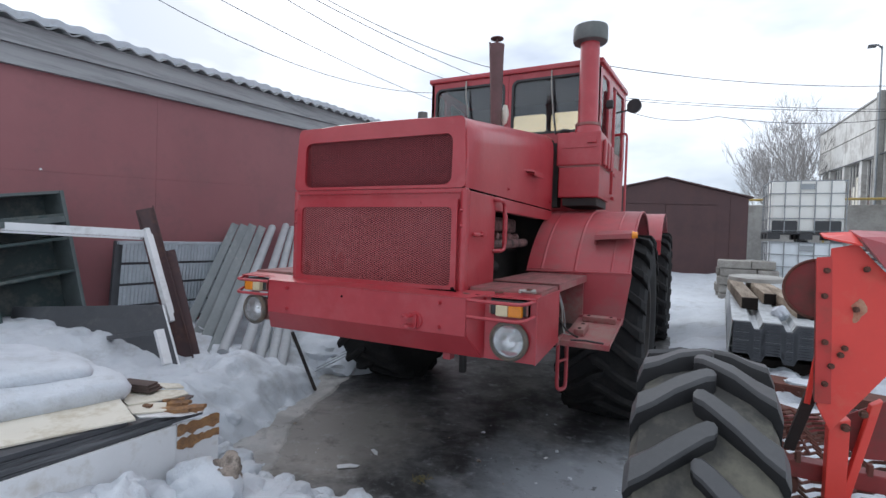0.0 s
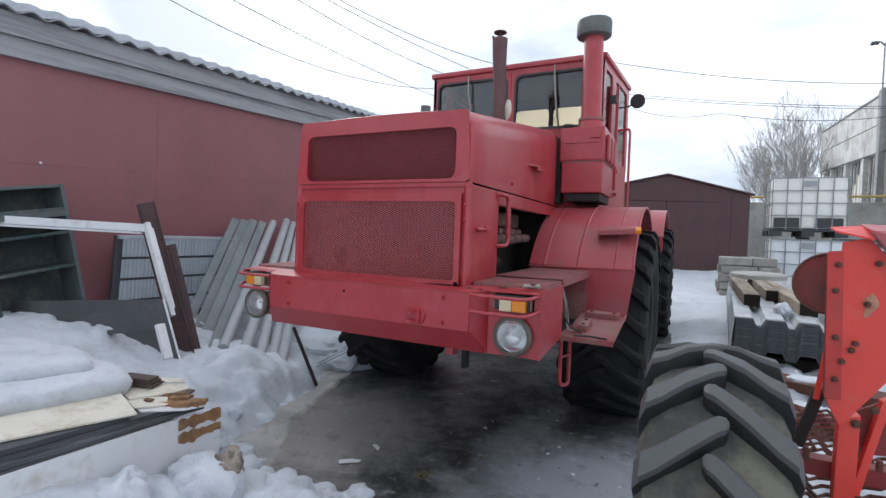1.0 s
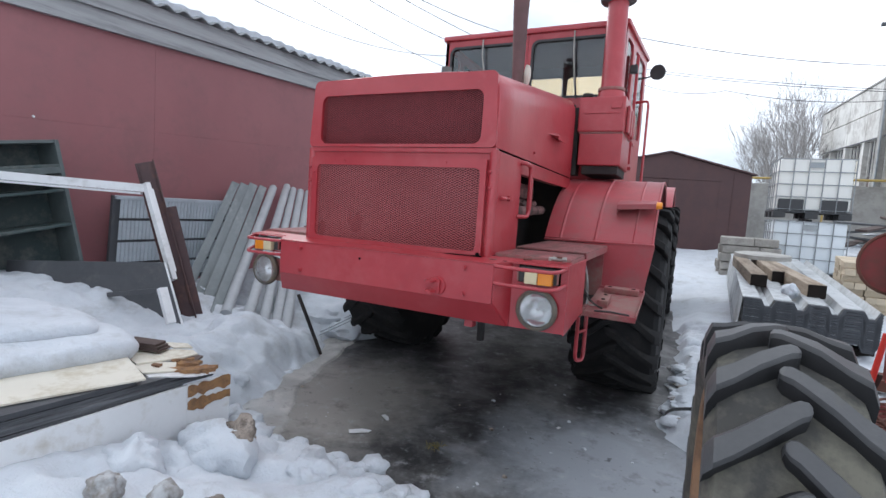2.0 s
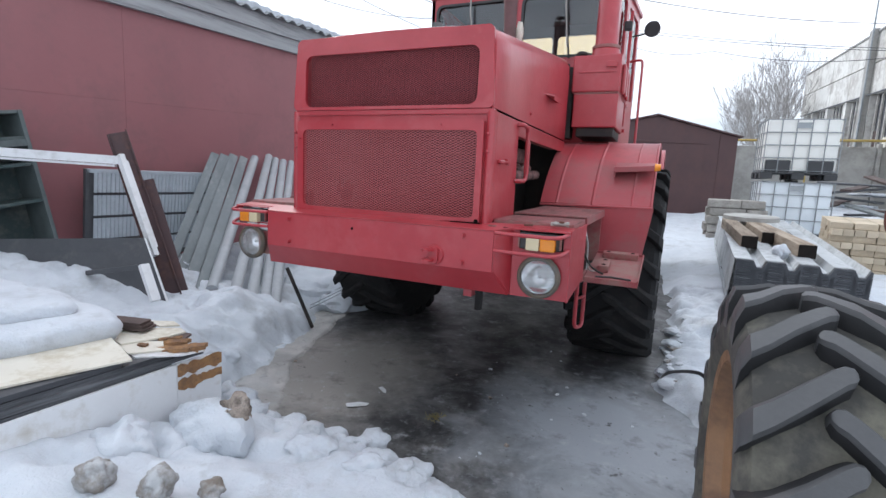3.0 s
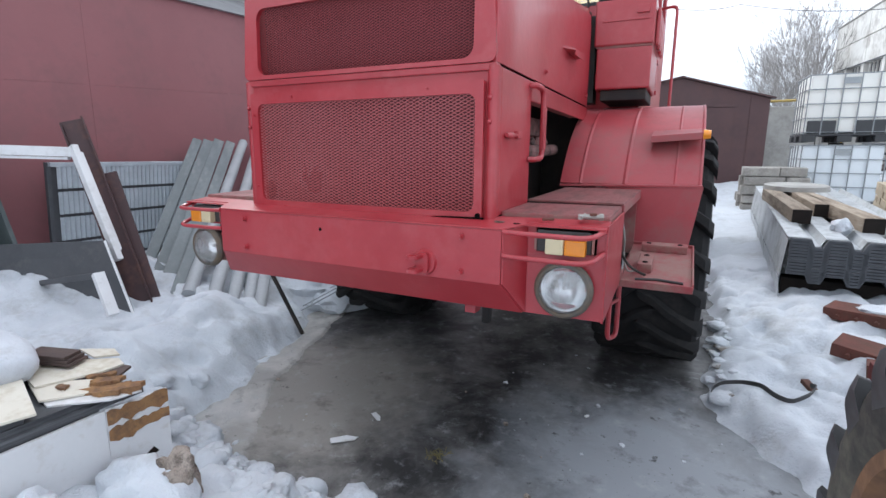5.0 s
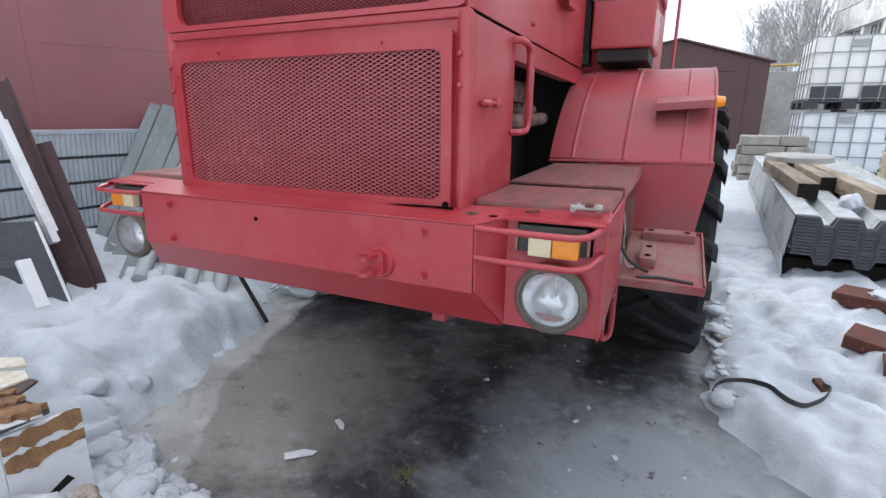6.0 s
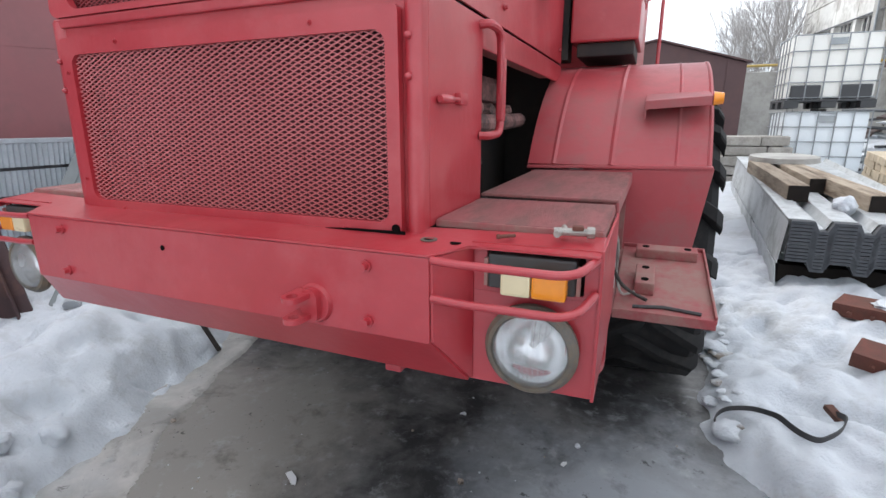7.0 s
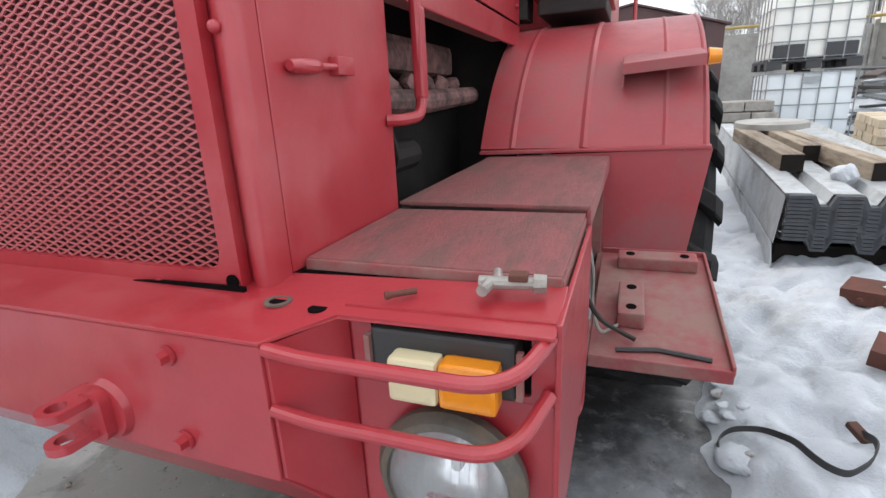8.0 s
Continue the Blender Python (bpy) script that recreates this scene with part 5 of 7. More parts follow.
    part("deck_lip", new_prism(X([(1.078, 0.135, 1.250), (1.088, 0.135, 1.250), (1.088, 0.505, 1.258), (1.078, 0.505, 1.258)]), (0, 0, 0.034), 0.003), M_RED_DUST, deck)
    part("deck_lip", new_box((min(s * 0.66, s * 1.086), 0.129, 1.272), (max(s * 0.66, s * 1.086), 0.136, 1.290), 0.002), M_RED_DUST, deck)
    deck2 = part("deck", new_prism(X([(0.655, 0.520, 1.302), (1.094, 0.520, 1.302), (1.100, 1.335, 1.316), (0.66, 1.335, 1.316)]), (0, 0, 0.010), 0.003), M_DECK, tractor, "worn tread plate beside the engine")
    part("deck_lip", new_prism(X([(1.086, 0.520, 1.262), (1.096, 0.520, 1.262), (1.102, 1.335, 1.276), (1.092, 1.335, 1.276)]), (0, 0, 0.042), 0.003), M_RED_DUST, deck2)
    return panel


both(lamp_box)
# open battery locker on the engine's open side, with its lid folded down
locker = part("battery_locker", new_box((0.64, 0.52, 0.92), (1.085, 1.32, 0.95)), M_BLACK, tractor)
part("locker_back", new_box((0.66, 0.52, 0.95), (0.68, 1.32, 1.30)), M_BLACK, locker)
part("locker_rear", new_box((0.68, 1.30, 0.95), (1.085, 1.32, 1.30)), M_RED_DUST, locker)
part("locker_sill", new_box((1.075, 0.50, 0.93), (1.098, 1.32, 0.975), 0.004), M_RED_DUST, locker)
lid_m = pose(1.10, 0.54, 0.950, 8.2, 0, 0)
lid = part("locker_lid", new_box((0, 0, 0), (0.30, 0.575, 0.006), 0.002, lid_m), M_RED_DUST, tractor, "dusty red locker lid folded down flat")
for lo, hi in (((0, -0.004, -0.022), (0.30, 0.002, 0.012)), ((0.294, 0, -0.004), (0.302, 0.575, 0.022)), ((0, 0.570, -0.004), (0.30, 0.578, 0.022))):
    part("lid_edge", new_box(lo, hi, 0.003, lid_m), M_RED_DUST, lid)
part("seal_strip", new_tube([lid_m @ Vector(p) for p in ((0.06, 0.03, 0.010), (0.15, 0.045, 0.012), (0.26, 0.03, 0.011))], 0.006, 6), M_RUBBER, lid)
for lo, hi in (((0.058, 0.13, 0.006), (0.122, 0.30, 0.05)), ((0.05, 0.455, 0.006), (0.27, 0.515, 0.046))):
    blk = part("clamp_block", new_box(lo, hi, 0.006, lid_m), M_RED_DUST, lid, "dusty clamp block with two holes")
    cx, cy = (lo[0] + hi[0]) / 2, (lo[1] + hi[1]) / 2
    dx, dy = (hi[0] - lo[0]) * 0.34, (hi[1] - lo[1]) * 0.30
    for q in (-1, 1):
        p = lid_m @ Vector((cx + (q * dx if dx > dy else 0), cy + (0 if dx > dy else q * dy), hi[2] - 0.001))
        part("bolt_hole", new_cyl(p, p + Vector((0, -0.0003, 0.002)), 0.013, None, 14), M_HOLE, blk)
for k, (x, pts) in enumerate(((1.10, [(1.085, 0.53, 1.24), (1.105, 0.56, 1.16), (1.10, 0.60, 1.06), (1.12, 0.58, 0.99), (1.16, 0.66, 0.985)]), (1.09, [(1.08, 0.55, 1.27), (1.10, 0.62, 1.15), (1.085, 0.75, 1.03), (1.09, 0.70, 0.97)]), (1.08, [(1.086, 0.56, 1.10), (1.12, 0.60, 1.02), (1.17, 0.62, 0.985), (1.20, 0.60, 0.98)]))):
    part("wire", new_tube(rounded(pts, 0.08, 4), 0.0045 if k != 2 else 0.006, 6), (M_ZINC_DIRTY, M_GREYPIPE, M_BLACK)[k], locker)
# hanging step
step = part("step", new_tube(rounded([(1.03, 0.80, 0.93), (1.03, 0.80, 0.57), (1.06, 0.93, 0.55), (1.06, 0.93, 0.93)], 0.05, 5), 0.013, 8), M_RED, tractor, "red bent-bar step")
part("step_rung", new_tube([(1.03, 0.80, 0.76), (1.06, 0.93, 0.76)], 0.010, 6), M_RED, step)
part("bracket", new_box((0.53, 0.06, 0.86), (0.58, 0.12, 0.93), 0.004), M_RED, tractor)
part("draw_link", new_box((0.46, 0.44, 0.68), (0.50, 0.49, 0.95), 0.01), M_BLACK, tractor)

# fenders
FY, FZ, FR = 2.30, 0.75, 1.12


def fender(s, cy, cz, r, a0, a1, front):
    x0, x1 = 0.62, 1.405
    arc = [(cy - r * math.cos(radians(a)), cz + r * math.sin(radians(a))) for a in [a0 + (a1 - a0) * k / 22 for k in range(23)]]
    f = part("fender", sheet(bmesh.new(), [(s * x0, y, z) for y, z in arc], (s * (x1 - x0), 0, 0), 0.006), M_FENDER, tractor, "broad red mudguard with pressed ribs", smooth=True)
    part("fender_lip", new_tube([(s * x1, y, z) for y, z in arc], 0.011, 8), M_FENDER, f, smooth=True)
    ribs = ((0.742, 0.017), (1.005, 0.018), (1.277, 0.014)) if front else ((0.9, 0.01),)
    for x, rr in ribs:
        part("rib", new_tube([(s * x, y + 0.30 * rr * (cy - y) / r, z + 0.30 * rr * (cz - z) / r) for y, z in arc], rr, 8), M_FENDER, f, smooth=True)
    return f, arc


for s in (1, -1):
    f, arc = fender(s, FY, FZ, FR, 32.4, 150, True)
    part("break_lip", new_prism([(s * 0.62, 1.330, 1.332), (s * 1.42, 1.330, 1.346), (s * 1.42, 1.358, 1.350), (s * 0.62, 1.358, 1.336)], (0, 0, 0.012), 0.003), M_FENDER, f)
    part("skirt", new_prism([(s * 0.64, 1.336, 1.322), (s * 1.425, 1.336, 1.350), (s * 1.372, 1.340, 0.965), (s * 0.66, 1.340, 0.955)], (0, 0.008, 0), 0.002), M_FENDER, f)
    vis = part("visor", new_prism([(s * 1.125, 1.46, 1.632), (s * 1.395, 1.46, 1.650), (s * 1.395, 1.66, 1.682), (s * 1.125, 1.66, 1.672)], (0, 0, 0.006), 0.002), M_FENDER, f, "small red lamp hood")
    part("visor_front", new_prism([(s * 1.125, 1.458, 1.600), (s * 1.395, 1.458, 1.618), (s * 1.395, 1.458, 1.654), (s * 1.125, 1.458, 1.636)], (0, 0.006, 0), 0.001), M_FENDER, vis)
    part("visor_cheek", new_prism([(s * 1.126, 1.46, 1.632), (s * 1.126, 1.46, 1.560), (s * 1.126, 1.60, 1.580), (s * 1.126, 1.65, 1.660)], (s * 0.005, 0, 0)), M_FENDER, vis)
    # Black sheet set under the hood stands in for the shade there.
    part("visor_recess", new_prism([(s * 1.135, 1.600, 1.610), (s * 1.388, 1.600, 1.620), (s * 1.388, 1.640, 1.550), (s * 1.135, 1.640, 1.540)], (0, 0.01, 0)), M_BLACK, vis)
    bm = new_cyl((s * 1.40, 1.49, 1.645), (s * 1.44, 1.49, 1.645), 0.030, 0.024, 16)
    part("side_marker", bm, M_AMBER, f, "amber side marker lamp", smooth=True)
    r, rarc = fender(s, 5.75, 0.98, 1.08, 38, 140, False)
    part("rear_skirt", new_box((min(s * 0.7, s * 1.41), 4.90, 1.45), (max(s * 0.7, s * 1.41), 4.915, 1.66), 0.003), M_RED, r)

# wheels
for x, y, z, s in ((1.165, FY, 0.835, 1), (-1.165, FY, 0.835, -1), (1.165, 5.75, 0.95, 1), (-1.165, 5.75, 0.95, -1)):
    w = part("wheel", bmesh.new(), M_TYRE, tractor, "big black tractor wheel with deep tread bars")
    w.matrix_basis = pose(x, y, z, 0, 0, 180 if s > 0 else 0)
    lug_tyre(w, 0.84, 0.68, 0.37, 21, 0.045, M_TYRE, M_TYRE, 20, 0.07, 0.03, -1 if s > 0 else 1, rim_mat=M_BLACK)

# frame and axles
chassis = part("chassis", new_box((-0.42, 0.95, 0.80), (0.42, 3.4, 1.06), 0.02), M_BLACK, tractor)
part("front_axle", new_cyl((-0.95, FY, 0.835), (0.95, FY, 0.835), 0.16, None, 16), M_BLACK, chassis)
part("differential", lump(bmesh.new(), (0, FY, 0.83), (0.30, 0.34, 0.30), 2, 0.08, 2), M_BLACK, chassis, smooth=True)
part("rear_axle", new_cyl((-0.95, 5.75, 0.95), (0.95, 5.75, 0.95), 0.16, None, 16), M_BLACK, chassis)
part("rear_frame", new_box((-0.5, 3.6, 0.9), (0.5, 7.0, 1.35), 0.02), M_BLACK, chassis)
part("hinge", new_cyl((0, 3.5, 0.8), (0, 3.5, 1.3), 0.16, None, 16), M_BLACK, chassis)
for s in (1, -1):
    part("spring", new_box((min(s * 0.5, s * 0.6), 1.5, 0.95), (max(s * 0.5, s * 0.6), 3.1, 1.02), 0.01), M_BLACK, chassis)

# air cleaner and its pipe
air = part("air_cleaner", new_box((0.665, 1.99, 2.275), (1.055, 2.62, 2.575), 0.012), M_RED, tractor, "boxy red air cleaner beside the bonnet")
part("lower_case", new_box((0.685, 2.0, 1.985), (1.050, 2.58, 2.262), 0.012), M_RED, air)
part("case_seam", new_box((0.680, 2.000, 2.262), (1.048, 2.59, 2.275)), M_RED_DUST, air)
# Black box added beside the bonnet so that the shaded gap reads dark.
part("clamp_post", new_box((0.60, 2.05, 1.90), (0.668, 2.20, 2.50), 0.006), M_BLACK, air)
part("base_flange", new_box((0.72, 2.03, 1.91), (1.03, 2.55, 1.985), 0.01), M_BLACK, air)
part("case_rib", new_box((0.72, 1.982, 2.43), (1.02, 1.99, 2.445), 0.003), M_RED, air)
part("latch", new_box((0.94, 1.972, 2.47), (1.02, 1.992, 2.52), 0.004), M_RED, air)
for y in (2.10, 2.28, 2.46):
    part("side_rib", new_box((1.055, y, 2.28), (1.085, y + 0.10, 2.52), 0.02), M_RED, air)
part("elbow", new_tube(rounded([(0.68, 2.02, 2.55), (0.70, 2.0, 2.60), (0.76, 2.05, 2.60)], 0.03), 0.018, 8), M_BLACK, air)
pipe = part("intake_pipe", new_tube([(0.895, 2.22, 2.57), (0.893, 2.22, 2.64), (0.89, 2.22, 2.72), (0.885, 2.22, 3.46)], [0.125, 0.118, 0.092, 0.088], 24), M_RED, tractor, "red upright intake pipe", smooth=True)
bm = bmesh.new()
lathe(bm, [(0.085, 3.44), (0.15, 3.450), (0.157, 3.462), (0.157, 3.575), (0.152, 3.592), (0.02, 3.60), (0.001, 3.60)], Matrix.Translation((0.885, 2.22, 0)) @ Matrix.Rotation(radians(-90), 4, "Y"), 32)
part("pipe_cap", bm, M_CAPGREY, pipe, "grey mushroom cap", smooth=True)
part("clamp_band", new_cyl((0.893, 2.22, 2.665), (0.893, 2.22, 2.69), 0.118, None, 24), M_RED_DUST, pipe)
stack = part("exhaust_pipe", new_tube([(0.22, 1.58, 2.45), (0.215, 1.58, 2.75), (0.20, 1.585, 3.22), (0.20, 1.585, 3.30)], [0.046, 0.050, 0.064, 0.068], 20), M_EXHAUST, tractor, "dark rusty exhaust stack", smooth=True)
part("rain_lid", new_tube([(0.20, 1.585, 3.352), (0.20, 1.585, 3.360)], 0.058, 16), M_EXHAUST, stack)
part("lid_post", new_tube([(0.20, 1.585, 3.28), (0.20, 1.585, 3.355)], 0.012, 6), M_EXHAUST, stack)
part("lid_arm", new_tube([(0.13, 1.575, 3.315), (0.15, 1.58, 3.32)], 0.016, 6), M_EXHAUST, stack)
part("heat_rag", lump(bmesh.new(), (0.285, 1.62, 2.68), (0.035, 0.03, 0.09), 5, 0.4, 2), M_CREAMBOARD, stack, smooth=True)
part("filler_cap", new_cyl((0.09, 0.50, 2.35), (0.09, 0.50, 2.45), 0.038, 0.034, 16), M_CAPGREY, tractor, "grey filler cap")

# cab
CF, CR, CW0, CW1, CT = 2.50, 3.66, 0.945, 1.035, 3.345
cab = part("cab", new_prism([(-0.93, CF + 0.01, 1.45), (0.93, CF + 0.01, 1.45), (1.02, CR, 1.45), (-1.02, CR, 1.45)], (0, 0, 1.14)), M_RED, tractor, "red cab with dark glass")
part("dashboard", new_box((-0.85, CF + 0.06, 2.58), (0.85, CF + 0.4, 2.72), 0.03), M_CABIN, cab)


def pane(name, outline, vec, mat, parent):
    ob = part(name, new_prism(outline, vec), mat, parent)
    ob.visible_shadow = False
    return ob


for x0, x1, w0, w1 in ((-CW0, -0.012, -0.885, -0.055), (-0.008, CW0, 0.035, 0.875)):
    o = rrect(x0, x1, 2.50, CT, 0.012, 6)
    i = rrect(w0, w1, 2.70, 3.275, 0.07, 6)
    part("front_wall", ring_panel(bmesh.new(), [(x, CF, z) for x, z in o], [(x, CF, z) for x, z in i], (0, 0.04, 0)), M_RED, cab)
    win = pane("windscreen", [(x, CF + 0.02, z) for x, z in rrect(w0 - 0.01, w1 + 0.01, 2.69, 3.285, 0.07, 6)], (0, 0.005, 0), M_GLASS, cab)
    seal = rrect(w0 - 0.008, w1 + 0.008, 2.692, 3.283, 0.075, 6)
    part("window_seal", ring_panel(bmesh.new(), [(x, CF - 0.004, z) for x, z in seal], [(x, CF - 0.004, z) for x, z in rrect(w0 + 0.016, w1 - 0.016, 2.716, 3.259, 0.06, 6)], (0, 0.018, 0)), M_RUBBER, win)
for x, z1, mt in ((-0.50, 2.93, M_ZINC_DIRTY), (0.46, 2.78, M_ZINC_DIRTY)):
    wip = part("wiper", new_tube([(x, CF - 0.03, 3.33), (x + 0.005, CF - 0.04, 3.15), (x + 0.04, CF - 0.02, z1)], 0.008, 6), mt, cab, "thin wiper arm")
    part("wiper_blade", new_tube([(x + 0.01, CF - 0.022, 3.12), (x + 0.06, CF - 0.018, z1 - 0.1)], 0.009, 5), M_RUBBER, wip)


def cab_side(s):
    def at(y, z, off=0.0):
        return (s * (CW0 + (CW1 - CW0) * (y - CF) / (CR - CF) + off), y, z)
    for ya, yb, wa, wb in ((CF, 2.93, 2.57, 2.87), (2.935, CR, 3.0, 3.58)):
        o, i = rrect(ya, yb, 1.46, CT, 0.01, 6), rrect(wa, wb, 2.42 if ya > 2.6 else 2.60, 3.27, 0.06, 6)
        part("side_wall" if ya < 2.6 else "cab_door", ring_panel(bmesh.new(), [at(y, z) for y, z in o], [at(y, z) for y, z in i], (-s * 0.035, 0, 0)), M_RED, cab)
        pane("side_window", [at(y, z, -0.015) for y, z in rrect(wa - 0.01, wb + 0.01, 2.41 if ya > 2.6 else 2.59, 3.28, 0.06, 6)], (-s * 0.004, 0, 0), M_GLASS, cab)


both(cab_side)
for x0, x1, w0, w1 in ((-CW1, -0.42, -0.95, -0.50), (-0.415, 0.11, -0.36, 0.085), (0.115, 0.62, 0.14, 0.585), (0.625, CW1, 0.68, 0.95)):
    if w0 in (-0.36, 0.14):
        o, i = rrect(x0, x1, 2.40, CT, 0.01, 6), rrect(w0, w1, 2.80, 3.215, 0.05, 6)
        part("rear_wall", ring_panel(bmesh.new(), [(x, CR, z) for x, z in o], [(x, CR, z) for x, z in i], (0, 0.03, 0)), M_CABIN, cab)
        pane("rear_window", [(x, CR + 0.01, z) for x, z in rrect(w0 - 0.01, w1 + 0.01, 2.79, 3.225, 0.05, 6)], (0, 0.004, 0), M_GLASS_WARM, cab)
    else:
        part("rear_wall", new_box((x0, CR, 2.40), (x1, CR + 0.03, CT)), M_CABIN, cab)
croof = [(-0.97, CF - 0.03, CT), (0.97, CF - 0.03, CT), (1.06, CR + 0.05, CT), (-1.06, CR + 0.05, CT)]
part("cab_roof", new_prism(croof, (0, 0, 0.055), 0.018), M_RED, cab, smooth=True)
part("roof_lining", new_box((-0.9, CF + 0.05, CT - 0.02), (0.9, CR - 0.02, CT - 0.004)), M_CABIN, cab)
part("steering_column", new_tube([(-0.38, 2.75, 2.55), (-0.38, 2.98, 2.80)], 0.022, 8), M_RUBBER, cab)
ringpts = [Vector((-0.38 + 0.2 * math.cos(a), 2.98 + 0.14 * math.sin(a), 2.80 - 0.13 * math.sin(a))) for a in [2 * math.pi * k / 24 for k in range(25)]]
part("steering_wheel", new_tube(ringpts, 0.013, 6, False), M_RUBBER, cab)
mir = part("mirror", new_cyl((1.205, 2.985, 3.03), (1.215, 3.02, 3.03), 0.076, 0.07, 20), M_RUBBER, cab, "round black mirror on an arm", smooth=True)
part("mirror_arm", new_tube([(1.21, 3.02, 3.03), (1.12, 3.05, 3.0), (1.01, 3.10, 3.0)], 0.009, 6), M_RUBBER, mir)
part("work_lamp", new_box((0.985, 2.60, 2.93), (1.055, 2.66, 3.01), 0.012), M_RUBBER, cab, "small black lamp")
part("grab_rail", new_tube(rounded([(1.02, 3.02, 2.74), (1.14, 2.99, 2.745), (1.15, 2.98, 2.70), (1.15, 2.98, 2.20), (1.15, 2.98, 1.80), (1.02, 3.0, 1.77)], 0.04, 5), 0.013, 8), M_RED, cab)
part("hinge_post", new_box((1.0, 2.93, 2.1), (1.03, 2.96, 3.2), 0.005), M_RED, cab)
for z in (2.05, 2.30):
    part("door_handle", new_box((1.0, 3.0, z), (1.035, 3.10, z + 0.03), 0.006), M_RED, cab)

# things left lying on the bumper
valve = thing("pipe_fitting", pose(1.02, 0.085, 1.284, 0, 0, 8) @ Matrix.Scale(0.74, 4), "pale metal pipe fitting with stubs lying on the deck", "fitting")
bm = new_tube([(-0.055, 0, 0.014), (0.06, 0, 0.014)], [0.013, 0.012], 10)
part("fitting_body", bm, M_ZINC_DIRTY, valve, smooth=True)
part("collar", new_cyl((0.045, 0, 0.014), (0.068, 0, 0.014), 0.019, 0.018, 8), M_ZINC_DIRTY, valve)
part("stub", new_cyl((-0.02, 0, 0.014), (-0.025, 0.045, 0.02), 0.010, 0.009, 10), M_ZINC_DIRTY, valve)
part("stub", new_cyl((-0.035, 0, 0.014), (-0.045, -0.04, 0.012), 0.012, 0.011, 10), M_ZINC_DIRTY, valve)
part("tap_head", new_box((0.0, -0.015, 0.02), (0.035, 0.018, 0.034), 0.004), M_RUST, valve)
pin = thing("steel_pin", pose(0.875, 0.05, 1.2755, 0, 0, 38) @ Matrix.Scale(0.72, 4), "short red-painted steel pin lying on the bumper", "pin")
part("pin_shaft", new_cyl((-0.03, 0, 0.006), (0.03, 0, 0.006), 0.0065, None, 10), M_RUST, pin)
part("pin_head", new_cyl((-0.033, 0, 0.006), (-0.024, 0, 0.006), 0.0085, None, 10), M_RUST, pin)


# ---- the implement and its wheel ----
impl = thing("implement", pose(0, 0, 0), "bright red farm implement with bolted side plates and a lattice frame", "farm implement")
IY = -0.62
w = part("wheel", bmesh.new(), M_TYRE2, impl, "weathered tyre with worn chevron bars on an ochre rim")
w.matrix_basis = pose(1.866, -0.868, 0.712, 0, 0, 0)
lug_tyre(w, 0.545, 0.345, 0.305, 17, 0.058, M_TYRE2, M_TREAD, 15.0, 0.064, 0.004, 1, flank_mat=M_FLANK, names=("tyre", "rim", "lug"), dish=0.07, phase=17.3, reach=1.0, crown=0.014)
part("axle", new_cyl((1.90, -0.868, 0.712), (2.6, -0.868, 0.712), 0.045, None, 12), M_DARK_RED, impl)
part("axle_arm", new_box((2.32, -0.90, 0.66), (2.40, -0.50, 0.76), 0.008), M_DARK_RED, impl)
plate = part("side_plate", new_prism([(2.205, IY, 1.575), (2.268, IY, 1.590), (2.340, IY, 1.500), (2.80, IY, 1.42), (2.80, IY, 1.40), (2.35, IY, 1.204), (2.222, IY, 1.008), (2.186, IY, 1.082)], (0, 0.010, 0), 0.002), M_ORANGE_RED, impl, "bright orange-red bolted plate")
part("edge_strip", new_prism([(2.168, IY - 0.004, 1.545), (2.207, IY - 0.004, 1.550), (2.221, IY - 0.004, 1.094), (2.180, IY - 0.004, 1.092)], (0, 0.004, 0), 0.001), M_STRIP, plate, "flange under the bolts in a shade-darkened red")
part("side_flange", new_prism([(2.174, IY, 1.545), (2.174, IY + 0.025, 1.540), (2.184, IY + 0.025, 1.10), (2.184, IY, 1.092)], (-0.004, 0, 0), 0.001), M_DARK_RED, plate)
part("top_flange", new_prism([(2.180, IY - 0.025, 1.604), (2.272, IY - 0.035, 1.582), (2.275, IY + 0.10, 1.625), (2.195, IY + 0.12, 1.620)], (0, 0, 0.006), 0.001), M_ORANGE_RED, plate)
# Top face in a paler red than the plate, which paints the light on it.
part("chute_hood", new_prism([(2.266, IY - 0.036, 1.606), (2.342, IY - 0.045, 1.494), (2.90, IY - 0.05, 1.40), (2.90, IY + 0.30, 1.62), (2.275, IY + 0.14, 1.632)], (0, 0, 0.006), 0.001), M_FENDER, plate, "pink-red hood whose lit tone is in its colour")
for x, z in ((2.195, 1.506), (2.192, 1.427), (2.198, 1.284), (2.216, 1.212), (2.202, 1.155), (2.247, 1.271), (2.238, 1.249), (2.270, 1.392), (2.291, 1.515)):
    bolt(plate, (x, IY - 0.005, z), 0.0065, 0.013, (0, -1, 0), M_RUST)
part("worn_patch", new_prism([(2.276 + 0.017 * (1 + 0.35 * math.sin(3 * a + 1)) * math.cos(a), IY - 0.0012, 1.388 + 0.034 * (1 + 0.3 * math.sin(2 * a)) * math.sin(a)) for a in [2 * math.pi * k / 18 for k in range(18)]], (0, 0.001, 0)), M_PATCH, plate, "bare worn patch")
disc = part("side_disc", new_cyl((2.190, -0.552, 1.442), (2.200, -0.520, 1.442), 0.095, 0.090, 32), M_DARK_RED, impl, "dull dark red round cover", smooth=True)
part("disc_rim", new_tube([Vector((2.190 + 0.095 * math.cos(a), -0.554, 1.442 + 0.095 * math.sin(a))) for a in [2 * math.pi * k / 32 for k in range(33)]], 0.005, 6, False), M_RUST, disc)
